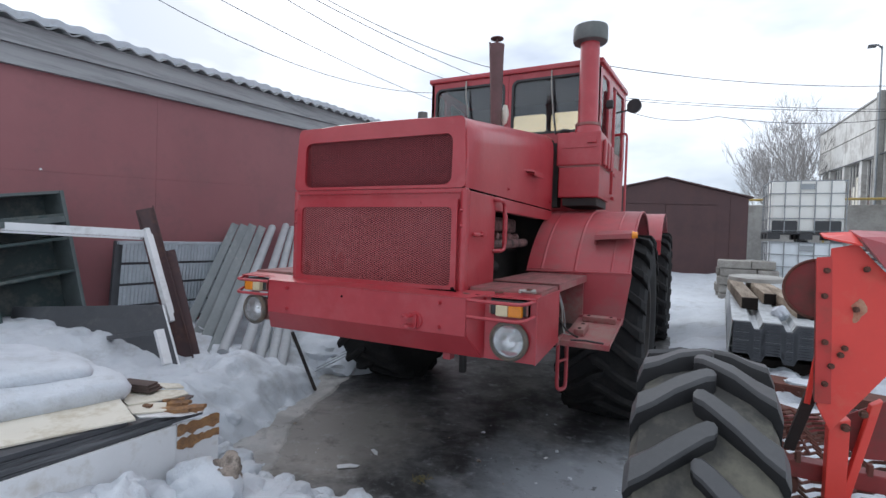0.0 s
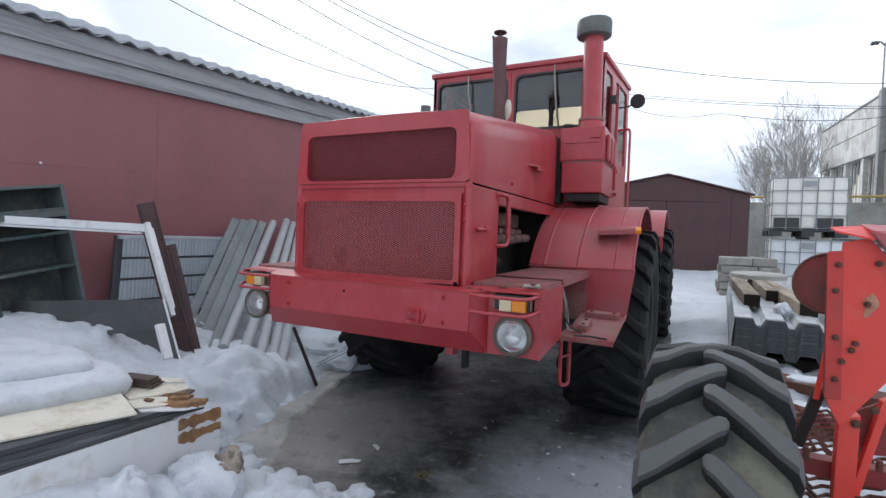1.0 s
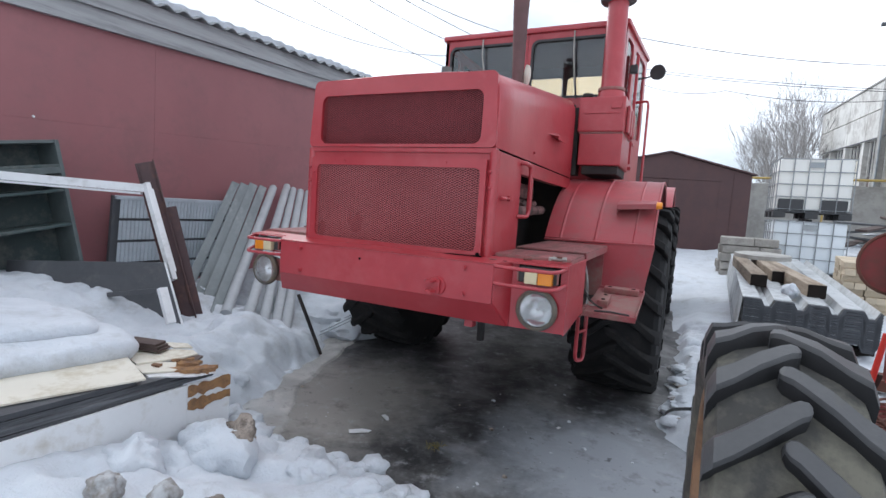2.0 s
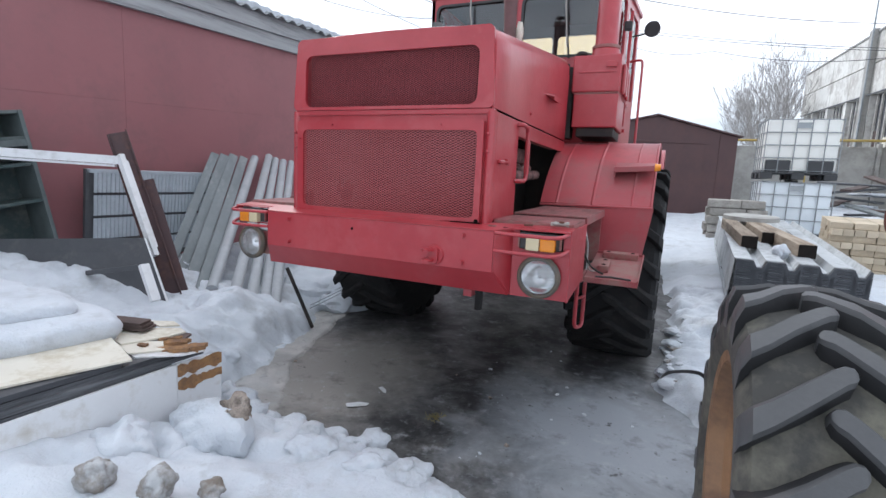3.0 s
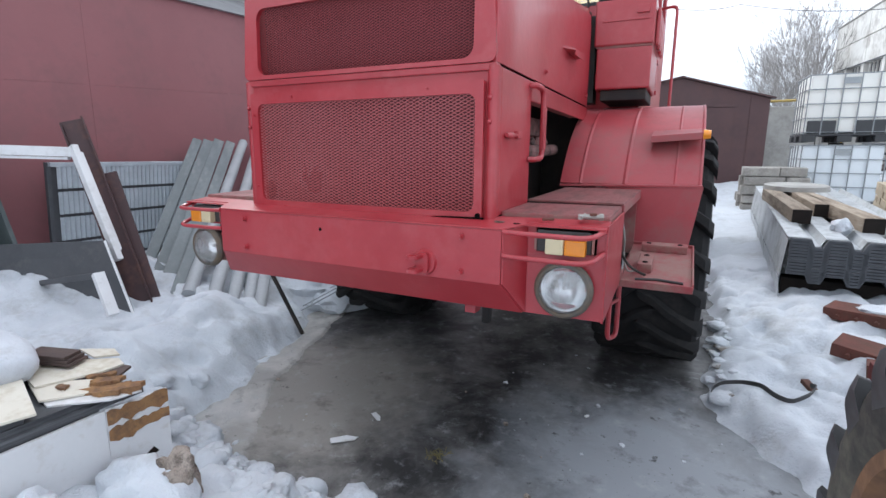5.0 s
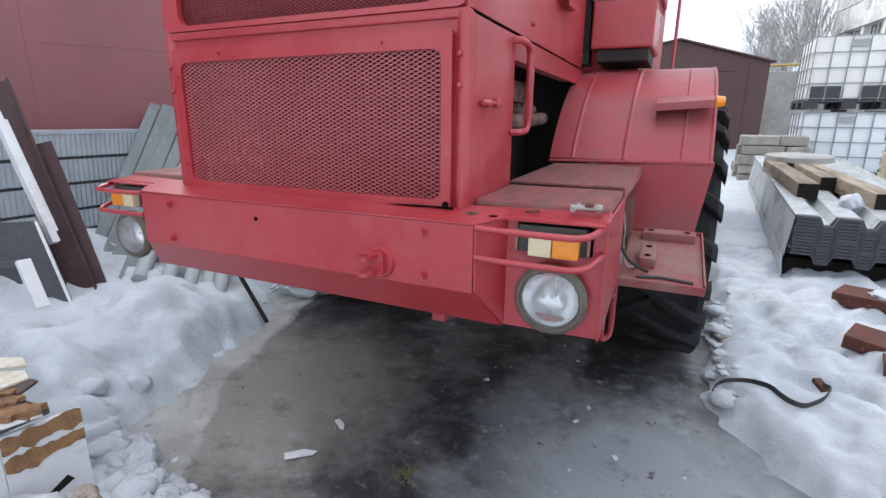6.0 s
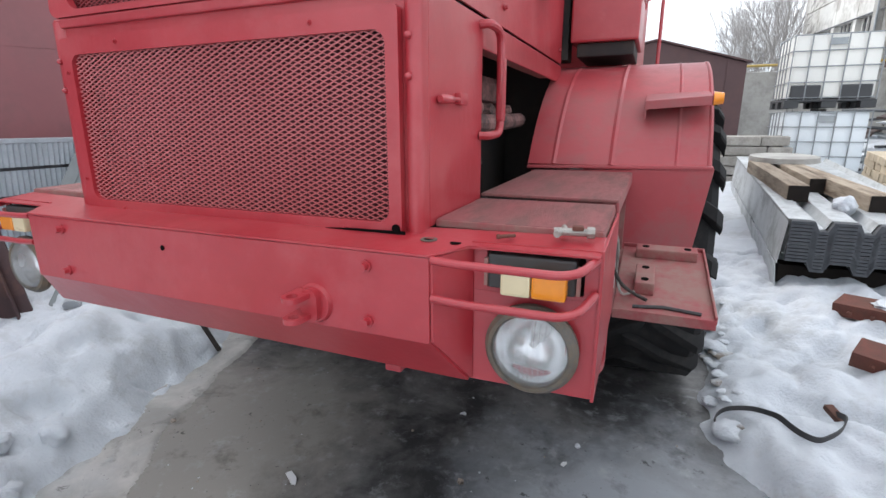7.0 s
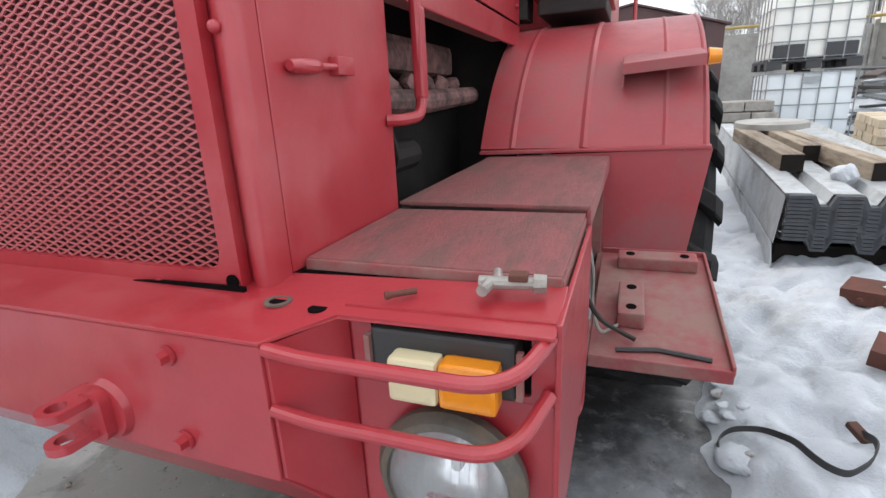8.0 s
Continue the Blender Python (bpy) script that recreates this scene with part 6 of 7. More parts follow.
part("leg", new_prism([(2.221, IY + 0.012, 1.03), (2.275, IY + 0.012, 1.05), (2.262, IY + 0.012, 0.16), (2.212, IY + 0.012, 0.16)], (0, 0.045, 0), 0.003), M_ORANGE_RED, impl)
part("leg", new_prism([(2.325, IY + 0.02, 1.10), (2.352, IY + 0.02, 1.12), (2.284, IY + 0.02, 0.80), (2.262, IY + 0.02, 0.80)], (0, 0.035, 0), 0.003), M_ORANGE_RED, impl)
for p in ((2.262, 1.025), (2.303, 1.075)):
    bolt(impl, (p[0], IY + 0.010, p[1]), 0.009, 0.014, (0, -1, 0), M_RUST)
part("dark_panel", new_prism([(2.24, IY + 0.06, 1.03), (2.80, IY + 0.06, 1.38), (2.80, IY + 0.06, 0.98), (2.30, IY + 0.06, 0.92)], (0, 0.01, 0)), M_DARK_RED, impl)
part("cross_beam", new_box((2.082, IY + 0.07, 0.818), (3.0, IY + 0.13, 0.874), 0.004), M_DARK_RED, impl)
part("strut", new_prism([(2.124, -0.50, 0.890), (2.154, -0.50, 0.885), (2.212, -0.50, 1.085), (2.178, -0.50, 1.092)], (0, 0.02, 0), 0.002), M_BLACK, impl)
part("tie_rod", new_tube([(2.204, -0.50, 1.22), (2.182, -0.50, 1.055)], 0.009, 8), M_ORANGE_RED, impl)
for x in (2.10, 2.15, 2.335):
    part("beam_lug", new_box((x, IY + 0.065, 0.868), (x + 0.014, IY + 0.09, 0.905), 0.002), M_RUST, impl)
part("beam_eye", lump(bmesh.new(), (2.150, IY + 0.10, 0.785), (0.020, 0.020, 0.034), 4, 0.2, 2), M_RUST, impl, smooth=True)
part("rear_beam", new_box((2.10, 0.70, 0.60), (3.0, 0.77, 0.67), 0.006), M_DARK_RED, impl)
part("side_beam", new_box((2.10, IY + 0.13, 0.62), (2.15, 0.70, 0.67), 0.004), M_RUST, impl)
part("skid", new_box((2.19, IY - 0.05, 0.06), (2.29, IY + 0.15, 0.165), 0.01), M_DARK_RED, impl)
lat = part("lattice", new_box((2.15, IY + 0.15, 0.655), (2.17, 0.70, 0.672), 0.003), M_RUST, impl, "rusty wire lattice tray")
for k in range(17):
    y = IY + 0.20 + k * 0.072
    part("lattice_bar", new_tube([(2.155 + 0.035 * i, y + (0.020 if i % 2 else -0.020), 0.685 + (0.012 if i % 4 < 2 else -0.008)) for i in range(22)], 0.0075, 5), M_RUST, lat)
for k in range(5):
    x = 2.26 + 0.15 * k
    part("coil_tine", new_tube([(x + 0.020 * math.cos(q * 1.25), -0.05 + 0.011 * q, 0.735 + 0.022 * math.sin(q * 1.25)) for q in range(30)], 0.006, 5), M_RUST, lat)

# rusty channel sections lying in the snow
def channel(m, l, label):
    t = thing("steel_channel", m, label, "steel channel", "rusty steel in the snow")
    part("web", new_box((0, 0, 0), (0.21, l, 0.014), 0.002), M_RUST, t)
    for x in (0, 0.196):
        part("flange", new_box((x, 0, -0.075), (x + 0.014, l, 0.0), 0.002), M_RUST, t)
    for k in range(3):
        p = Vector((0.21, 0.10 + 0.12 * k, -0.035))
        part("bolt", new_cyl(p, p + Vector((0.03, 0, 0)), 0.014, None, 6), M_RUST, t)
    return t


channel(pose(2.50, 3.02, 0.38, 3, 6, -122), 1.2, "rust-red steel channel half buried in snow")
channel(pose(2.41, 2.36, 0.31, -4, 8, -118), 1.1, "rust-red steel channel lying over another one")
channel(pose(2.48, 2.08, 0.24, 6, -5, -105), 0.9, "rust-red steel channel at the heap's edge")
channel(pose(2.75, 1.5, 0.20, 4, 10, -100), 0.8, "rust-red steel channel at the heap's edge")
tagged(part("snow_cap", lump(bmesh.new(), (2.78, 2.80, 0.40), (0.20, 0.10, 0.03), 7, 0.3, 3), M_SNOW, smooth=True), "thin cap of snow on the rusty steel", "snow", "", "stuff")

hose = thing("rubber_hose", pose(0, 0, 0), "black rubber strap curled on the snow", "hose")
hp = [(1.636, 1.43, 0.004), (1.588, 1.50, 0.01), (1.600, 1.575, 0.015), (1.650, 1.61, 0.02), (1.755, 1.595, 0.015), (1.84, 1.475, 0.006), (1.875, 1.40, 0.0), (1.910, 1.34, 0.0), (1.965, 1.315, 0.004), (2.055, 1.375, 0.006), (2.110, 1.485, 0.012), (2.100, 1.60, 0.02)]
line = rounded([(x, y, max(0.01, rise(y) + snow_height(x, y)) + 0.012 + dz) for x, y, dz in hp], 0.07, 4)
bm = sheet(bmesh.new(), line, (0.006, 0.004, 0.026), 0.006)
part("strap", bm, M_RUBBER, hose, smooth=True)
tip = Vector(line[-1])
part("strap_end", new_box((-0.022, -0.05, -0.006), (0.022, 0.06, 0.022), 0.006, Matrix.Translation(tip) @ pose(0, 0, 0, 12, 0, 20)), M_RUST, hose, "rusty bent end piece")
tagged(part("clod", lump(bmesh.new(), (2.02, 1.12, 0.08), (0.06, 0.05, 0.035), 12, 0.4, 2), M_BROWN, smooth=True), "dark frozen clod beside the snow", "clod")

# ---- stack of profiled sheets ----
STK = pose(2.215, 3.50, 0.32, 3.2, 0, -2.4)
stack_t = thing("sheet_stack", STK, "stack of galvanised trapezoidal roofing sheets on a bearer", "sheet stack")


def trapezoid(width, n, h):
    pitch = width / n
    pts = []
    for k in range(n):
        x = k * pitch
        pts += [(x, h), (x + pitch * 0.56, h), (x + pitch * 0.68, 0), (x + pitch * 0.88, 0)]
    pts.append((width, h))
    return pts


SLN = 4.3
prof = trapezoid(1.12, 4, 0.072)
bm = sheet(bmesh.new(), [(x, 0, z) for x, z in prof], (0, SLN, 0), 0.004)
first = part("roofing_sheet", bm, M_ZINC, stack_t)
r2 = random.Random(5)
for k in range(13):
    ob = first if k == 0 else new("roofing_sheet", first.data)
    ob.parent = stack_t
    ob.matrix_basis = pose(r2.uniform(-0.012, 0.012), r2.uniform(-0.03, 0.03), 0.098 + 0.0275 * k, 0, 0, r2.uniform(-0.25, 0.25))
# Added dark strips stand in for the shade between the sheets' ends.
packed = part("packed_edge", sheet(bmesh.new(), [(x * 0.98 + 0.008, 0.014, z) for x, z in prof], (0, 0.05, 0), 0.023), M_GAP_DARK, stack_t)
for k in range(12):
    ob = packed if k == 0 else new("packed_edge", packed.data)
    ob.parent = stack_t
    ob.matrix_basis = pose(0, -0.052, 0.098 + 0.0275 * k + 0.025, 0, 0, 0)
pth = []
for k in range(14):
    z = 0.128 + 0.0255 * k
    pth += [(-0.034 + 0.0022 * k, 0.02, z), (-0.032 + 0.0022 * k, 0.02, z + 0.018)]
part("side_edge", sheet(bmesh.new(), pth, (0, SLN - 0.05, 0), 0.003), M_ZINC, stack_t)
part("skirt_sheet", new_prism([(-0.045, 0.03, 0.130), (-0.012, 0.03, -0.12), (-0.006, 0.03, -0.12), (-0.039, 0.03, 0.130)], (0, SLN - 0.1, 0)), M_ZINC, stack_t)
for y in (0.1, 2.0, 4.0):
    part("bearer", new_box((0.0, y + 0.02, -0.10), (1.14, y + 0.16, 0.096), 0.01), M_TAR, stack_t)


def on_stack(x, y, z, rz=0.0):
    return STK @ pose(x, y, z, 0, 0, rz)


for k, (x, y, rz, l, lift) in enumerate(((0.10, 0.82, 4, 1.9, 0.485), (0.35, 1.30, 5, 1.6, 0.485), (0.60, 0.45, 8, 2.2, 0.485))):
    t = thing("timber_beam", on_stack(x, y, lift, rz), "short old timber beam with a dark tarred end on the sheets", "timber", "beams on the sheets")
    part("beam", new_box((0, 0.015, 0), (0.17, l, 0.15), 0.014), M_TIMBER, t)
    part("beam_end", new_box((0.003, 0, 0.003), (0.167, 0.014, 0.147), 0.004), M_TAR, t)
tagged(part("snow_lump", lump(bmesh.new(), STK @ Vector((0.46, 0.52, 0.53)), (0.085, 0.10, 0.085), 9, 0.3, 3), M_SNOW, smooth=True), "lump of snow between the beams", "snow", "", "stuff")
slab = thing("round_slab", on_stack(0.34, 2.75, 0.63), "pale round concrete lid lying on the beams", "slab")
part("slab_disc", new_cyl((0, 0, 0), (0, 0, 0.06), 0.37, 0.36, 40), M_CONCRETE, slab, smooth=True)

# ---- kerb stones, tanks, bricks ----
pile = thing("kerb_stone_pile", pose(2.25, 8.55, 0.38, 2, 0, -2), "pile of grey concrete kerb stones", "stone pile")
for j in range(6):
    for i in range(4):
        if (j == 5 and i > 1) or (j == 4 and i == 3):
            continue
        dx, cutx = r2.uniform(-0.06, 0.04), r2.uniform(0.36, 0.62)
        for xa, xb in ((0.0, cutx), (cutx + 0.012, 0.96)):
            part("kerb_stone", new_box((xa + dx, i * 0.24 + r2.uniform(-0.03, 0.02), j * 0.163), (xb + dx, i * 0.24 + 0.215, j * 0.163 + r2.uniform(0.143, 0.156)), 0.016), M_KERB, pile)
part("snow_cover", lump(bmesh.new(), (0.5, 0.62, 0.80), (0.42, 0.30, 0.03), 3, 0.2, 3), M_SNOW, pile, smooth=True)


def tank(m, plastic, label):
    t = thing("liquid_tank", m, label, "tank", "caged tanks")
    pal = part("pallet", new_box((0, 0, 0.10), (1.2, 1.0, 0.135), 0.008), M_PALLET, t, "black plastic pallet")
    for x in (0.0, 0.50, 1.0):
        for y in (0.0, 0.42, 0.82):
            part("pallet_foot", new_box((x, y, 0), (x + 0.2, y + 0.18, 0.10), 0.01), M_PALLET, pal)
    part("bottle", new_box((0.03, 0.03, 0.14), (1.17, 0.97, 1.10), 0.07), plastic, t, smooth=True)
    cap = part("lid", new_cyl((0.6, 0.5, 1.09), (0.6, 0.5, 1.14), 0.11, None, 20), M_PALLET, t)
    for x in (0.06, 0.72) if plastic is M_PLASTIC_W else ():
        part("corner_guard", new_box((x, -0.004, 0.137), (x + 0.40, 0.05, 0.350), 0.02), M_PALLET, t, "black lower corner guard")
    for k in range(5):
        z = 0.16 + 0.232 * k
        part("cage_hoop", new_tube(rounded([(0.6, 0.004, z), (1.196, 0.004, z), (1.196, 0.996, z), (0.004, 0.996, z), (0.004, 0.004, z), (0.6, 0.004, z)], 0.06, 4), 0.010, 6, False), M_CAGE, t)
    for k in range(6):
        x = 0.02 + 1.16 * k / 5
        part("cage_bar", new_tube([(x, 0.0, 0.12), (x, 0.0, 1.10)], 0.010, 6), M_CAGE, t)
    for k in range(1, 5):
        y = 1.0 * k / 5
        part("cage_bar", new_tube([(0.0, y, 0.12), (0.0, y, 1.10)], 0.010, 6), M_CAGE, t)
    part("label_plate", new_box((0.48, -0.008, 0.93), (0.70, -0.004, 1.03)), M_CAGE, t, "grey metal plate")
    return t


tank(pose(3.08, 8.7, 0.64, 0, 0, 1.5), M_TANKLOW, "bluish plastic tank in a wire cage on a pallet")
tank(pose(3.06, 8.66, 1.785, 0.5, 0, 1.0), M_PLASTIC_W, "white plastic tank in a wire cage on another")
foot = thing("tank_base", pose(3.1, 8.75, 0.30), "low concrete base under the tanks", "base")
part("base_block", new_box((0, 0, 0), (1.2, 1.0, 0.335), 0.02), M_CONCRETE, foot)

bricks = thing("brick_stack", pose(3.62, 6.1, 0.30, 3.2, 0, -6), "pallet of cream bricks in crossed courses", "brick stack")
bme = bpy.data.meshes.new("brick")
bb = new_box((0, 0, 0), (0.25, 0.12, 0.086), 0.006)
bb.to_mesh(bme)
bb.free()
bme.materials.append(M_BRICK)
for j in range(8):
    for i in range(4):
        for q in range(7):
            if 0 < i < 3 and 0 < q < 6 and j < 7:
                continue
            ob = new("brick", bme)
            ob.parent = bricks
            if j % 2:
                ob.matrix_basis = pose(0.262 * i + r2.uniform(-0.006, 0.006), 0.128 * q, 0.14 + 0.09 * j, 0, 0, r2.uniform(-1.5, 1.5))
            else:
                ob.matrix_basis = pose(0.128 * q + 0.13 + r2.uniform(-0.006, 0.006), 0.262 * i - 0.05, 0.14 + 0.09 * j, 0, 0, 90 + r2.uniform(-1.5, 1.5))
part("brick_pallet", new_box((-0.02, -0.06, 0.0), (1.06, 0.96, 0.135), 0.01), M_TIMBER, bricks)

scrap = thing("scrap_heap", pose(5.0, 10.0, 0.5), "heap of dark scrap boards and pipes with snow on it", "scrap heap")
for k in range(26):
    m = pose(r2.uniform(-0.5, 1.4), r2.uniform(-0.8, 1.2), 0.06 + 0.05 * k, r2.uniform(-8, 8), r2.uniform(-10, 10), r2.uniform(-30, 30) + (90 if k % 3 else 0))
    part("scrap_board", new_box((-0.7, -0.09, 0), (0.7, 0.09, 0.04), 0.006, m), (M_DARKBOARD, M_BROWN, M_GREYGREEN)[k % 3], scrap)
for k in range(5):
    part("snow_patch", lump(bmesh.new(), (r2.uniform(-0.4, 1.2), r2.uniform(-0.8, 0.4), 0.35 + 0.24 * k), (0.45, 0.3, 0.045), 20 + k, 0.35, 2), M_SNOW, scrap, smooth=True)

# ---- clutter along the maroon wall ----
cabt = thing("steel_cabinet", pose(-3.85, 0.42, 0.60, 9.5, -3, 0), "open dark green steel cabinet with empty shelves against the wall", "cabinet")
part("cabinet_back", new_box((-0.36, -1.5, 0), (-0.34, 0, 1.36)), M_CABINET, cabt)
for y in (-1.5, -0.75, -0.045):
    part("cabinet_side", new_box((-0.34, y, 0), (0.0, y + 0.035, 1.36), 0.004), M_CABINET_EDGE if y > -0.1 else M_CABINET, cabt)
for z in (0.0, 0.52, 0.86, 1.10, 1.33):
    part("shelf", new_box((-0.34, -1.46, z), (-0.01, -0.045, z + 0.03), 0.004), M_CABINET_EDGE if z > 1.2 else M_CABINET, cabt)
part("front_rail", new_box((-0.03, -1.46, 1.04), (0.0, -0.045, 1.10), 0.004), M_CABINET_EDGE, cabt)

# white plastic window frame leaning on the plank
wf = thing("window_frame", Matrix(), "white plastic window frame without glass leaning askew", "window frame")


def leaning_x(a, b):
    """A pose at a whose x runs to b."""
    return Matrix.Translation(a) @ (Vector(b) - Vector(a)).to_track_quat("X", "Z").to_matrix().to_4x4()


def leaning_z(a, b):
    """A pose at a whose z runs to b."""
    return Matrix.Translation(a) @ (Vector(b) - Vector(a)).to_track_quat("Z", "Y").to_matrix().to_4x4()


def bar_on(m, lo, hi, mat, name, parent, bev=0.004):
    return part(name, new_box(lo, hi, bev, m), mat, parent)


top_m = pose(-3.06, 0.50, 1.56, 0, -1.5, 222)
bar_on(top_m, (0.0, -0.03, -0.075), (2.6, 0.03, 0.0), M_PVC, "top_rail", wf)
bar_on(top_m, (0.03, -0.042, -0.052), (2.6, -0.030, -0.046), M_RUBBER, "seal", wf, 0)
bar_on(top_m, (0.03, -0.040, -0.100), (2.6, 0.02, -0.078), M_PVC, "inner_rail", wf)
jam = (Vector((-2.44, 0.50, 0.30)) - Vector((-3.05, 0.50, 1.56)))
jm = Matrix.Translation((-3.05, 0.50, 1.57)) @ jam.to_track_quat("-Z", "Y").to_matrix().to_4x4()
bar_on(jm, (-0.024, -0.03, -0.98), (0.024, 0.03, 0.0), M_PVC, "jamb", wf)
bar_on(jm, (-0.046, -0.035, -0.90), (-0.028, 0.02, -0.06), M_PVC, "inner_jamb", wf)

# dark boards in front of the cabinet
db = thing("dark_board", pose(-2.60, 0.40, 0.86, 0, 0, 0), "dark grey sheet board leaning behind the snow", "board")
part("board_sheet", new_prism([(0.0, 0.0, 0.0), (-1.5, -0.55, -0.10), (-1.5, -0.60, -0.65), (0.38, -0.05, -0.62)], (-0.012, 0.02, 0)), M_DARKBOARD, db)
part("board_edge", new_tube([(0.0, 0.0, 0.0), (0.38, -0.05, -0.62)], 0.010, 4), M_PVC, db, "white edging")
fr2 = thing("small_frame", pose(0, 0, 0), "small grey window sash half sunk in snow", "window frame")
part("sash_bar", new_box((0, -0.020, -0.040), (0.74, 0.020, 0.0), 0.004, leaning_x((-2.235, 0.12, 0.712), (-2.96, 0.12, 0.572))), M_DARKBOARD, fr2)
part("sash_post", new_box((-0.035, -0.022, 0.0), (0.035, 0.022, 0.31), 0.004, leaning_z((-2.07, 0.10, 0.44), (-2.24, 0.12, 0.74))), M_PVC, fr2)

# maroon plank
pk = thing("steel_plank", pose(0, 0, 0), "dark maroon channel plank leaning on the wall", "plank")
a, b = Vector((-2.47, 0.57, 0.22)), Vector((-3.36, 0.68, 1.78))


def leaning(a, b, face):
    """A pose at a whose z runs to b and whose -y looks towards face."""
    z = (b - a).normalized()
    y = -(Vector(face) - z * z.dot(Vector(face))).normalized()
    x = y.cross(z)
    return Matrix(((x.x, y.x, z.x, a.x), (x.y, y.y, z.y, a.y), (x.z, y.z, z.z, a.z), (0, 0, 0, 1)))


pm = leaning(a, b, (0.8, -0.6, 0.1))
L_ = (b - a).length
part("plank_web", new_box((-0.085, -0.012, 0), (0.085, 0.0, L_), 0.003, pm), M_MAROON, pk)
for x in (-0.085, 0.073):
    part("plank_flange", new_box((x, -0.05, 0), (x + 0.012, -0.012, L_ * (1.0 if x > 0 else 0.985)), 0.003, pm), M_MAROON, pk)
pk2 = thing("steel_plank", pose(0, 0, 0), "shorter dark maroon plank leaning beside the long one", "plank")
pm2 = leaning(a + Vector((0.0, 0.06, -0.05)), b + Vector((0.0, 0.10, 0)), (0.8, -0.6, 0.1))
part("plank_body", new_box((-0.02, -0.03, 0), (0.105, -0.005, L_ * 0.74), 0.004, pm2), M_MAROON, pk2)

# louvred panel against the wall
lv = thing("louvre_panel", pose(-4.14, 0.80, 0.40, 0, 6, 0), "pale blue corrugated blind panel in a dark frame", "panel")
part("panel_back", new_box((-0.03, 0.0, 0.0), (-0.01, 1.55, 1.02)), M_DARKBOARD, lv)
for z0, z1 in ((0.06, 0.24), (0.27, 0.50), (0.53, 0.75), (0.78, 0.99)):
    pth = []
    for k in range(64):
        y = 0.05 + 1.45 * k / 63
        pth.append((0.016 * (k % 2), y, z0))
    part("slat", sheet(bmesh.new(), pth, (0.0, 0, z1 - z0), 0.002), M_BLIND, lv)
part("panel_frame", new_box((-0.03, -0.03, 0.99), (0.015, 1.58, 1.03), 0.004), M_BLIND, lv)
part("panel_frame", new_box((-0.03, -0.04, 0.0), (0.015, 0.0, 1.03), 0.004), M_DARKBOARD, lv)

# leaning channels and posts
posts = [((-3.28, 1.11, 0.40), (-4.12, 2.47, 1.69), 0.055, "c"), ((-2.95, 1.00, 0.36), (-4.12, 2.63, 1.68), 0.065, "c"), ((-2.72, 0.93, 0.37), (-4.12, 2.79, 1.69), 0.065, "c"),
         ((-2.56, 0.95, 0.38), (-4.12, 2.97, 1.67), 0.06, "c"), ((-2.46, 1.00, 0.40), (-4.12, 3.17, 1.66), 0.06, "p"), ((-2.15, 0.97, 0.36), (-4.12, 3.46, 1.70), 0.058, "p"),
         ((-1.92, 0.91, 0.22), (-4.12, 3.60, 1.66), 0.055, "p"), ((-1.78, 0.93, 0.14), (-4.12, 3.77, 1.64), 0.058, "p"), ((-1.70, 0.99, 0.17), (-4.12, 3.95, 1.63), 0.055, "p")]
for k, (foot_p, head_p, w_, sort) in enumerate(posts):
    a, b = Vector(foot_p), Vector(head_p)
    a = a + (a - b) * (0.05 if k < 6 else 0.0)
    m = Matrix.Translation(a) @ (b - a).to_track_quat("Z", "Y").to_matrix().to_4x4() @ pose(0, 0, 0, 0, 0, 25)
    L_ = (b - a).length
    if sort == "c":
        t = thing("metal_channel", m, "grey-green metal channel leaning on the wall", "channel", "leaning channels")
        part("channel_web", new_box((-w_ * 0.8, -0.006, 0), (w_ * 0.8, 0.006, L_), 0.002), M_GREYGREEN, t)
        for s in (-1, 1):
            part("channel_flange", new_box((s * w_ * 0.8 - 0.008, -0.045, 0), (s * w_ * 0.8 + 0.008, 0.0, L_), 0.002), M_GREYGREEN, t)
    else:
        t = thing("plastic_post", m, "pale grey plastic pipe leaning on the wall", "post", "leaning posts")
        part("post_tube", new_tube([(0, 0, 0), (0, 0, L_)], w_ * 0.95, 16), M_GREYPIPE, t, smooth=True)

# iron rod and wire rack under the bumper's far end
rod = thing("iron_rod", pose(0, 0, 0), "thin black iron bar propped against the bumper", "bar")
part("rod_bar", new_tube([(-1.46, 1.24, 0.03), (-1.60, 1.05, 0.62)], 0.018, 6), M_BLACK, rod)
rack = thing("wire_rack", pose(-1.75, 1.55, 0.10, 0, -8, 35), "bent grey wire rack lying in the snow", "wire rack")
for k in range(4):
    part("rack_wire", new_tube([(0, 0.14 * k, 0.0), (0.45, 0.14 * k, 0.16), (0.9, 0.14 * k, 0.26)], 0.006, 5), M_CAGE, rack)
for k in range(3):
    part("rack_wire", new_tube([(0.1 + 0.35 * k, -0.02, 0.03 + 0.11 * k), (0.1 + 0.35 * k, 0.46, 0.03 + 0.11 * k)], 0.006, 5), M_CAGE, rack)
tagged(part("snow_heap", lump(bmesh.new(), (-2.0, 2.2, 0.10), (0.55, 0.6, 0.30), 17, 0.3, 4), M_SNOW, smooth=True), "heap of snow behind the wire rack", "snow", "", "stuff")

# ---- the discarded cabinet with boards and snow on it ----
fur = thing("discarded_cabinet", pose(0, 0, 0), "discarded white laminate cabinet lying on its back in the snow", "cabinet")
part("front_side", new_prism([(-0.800, -0.690, 0.440), (-0.835, -2.30, 0.440), (-0.835, -2.30, 0.02), (-0.800, -0.690, 0.02)], (-0.018, 0, 0), 0.001), M_WHITE, fur)
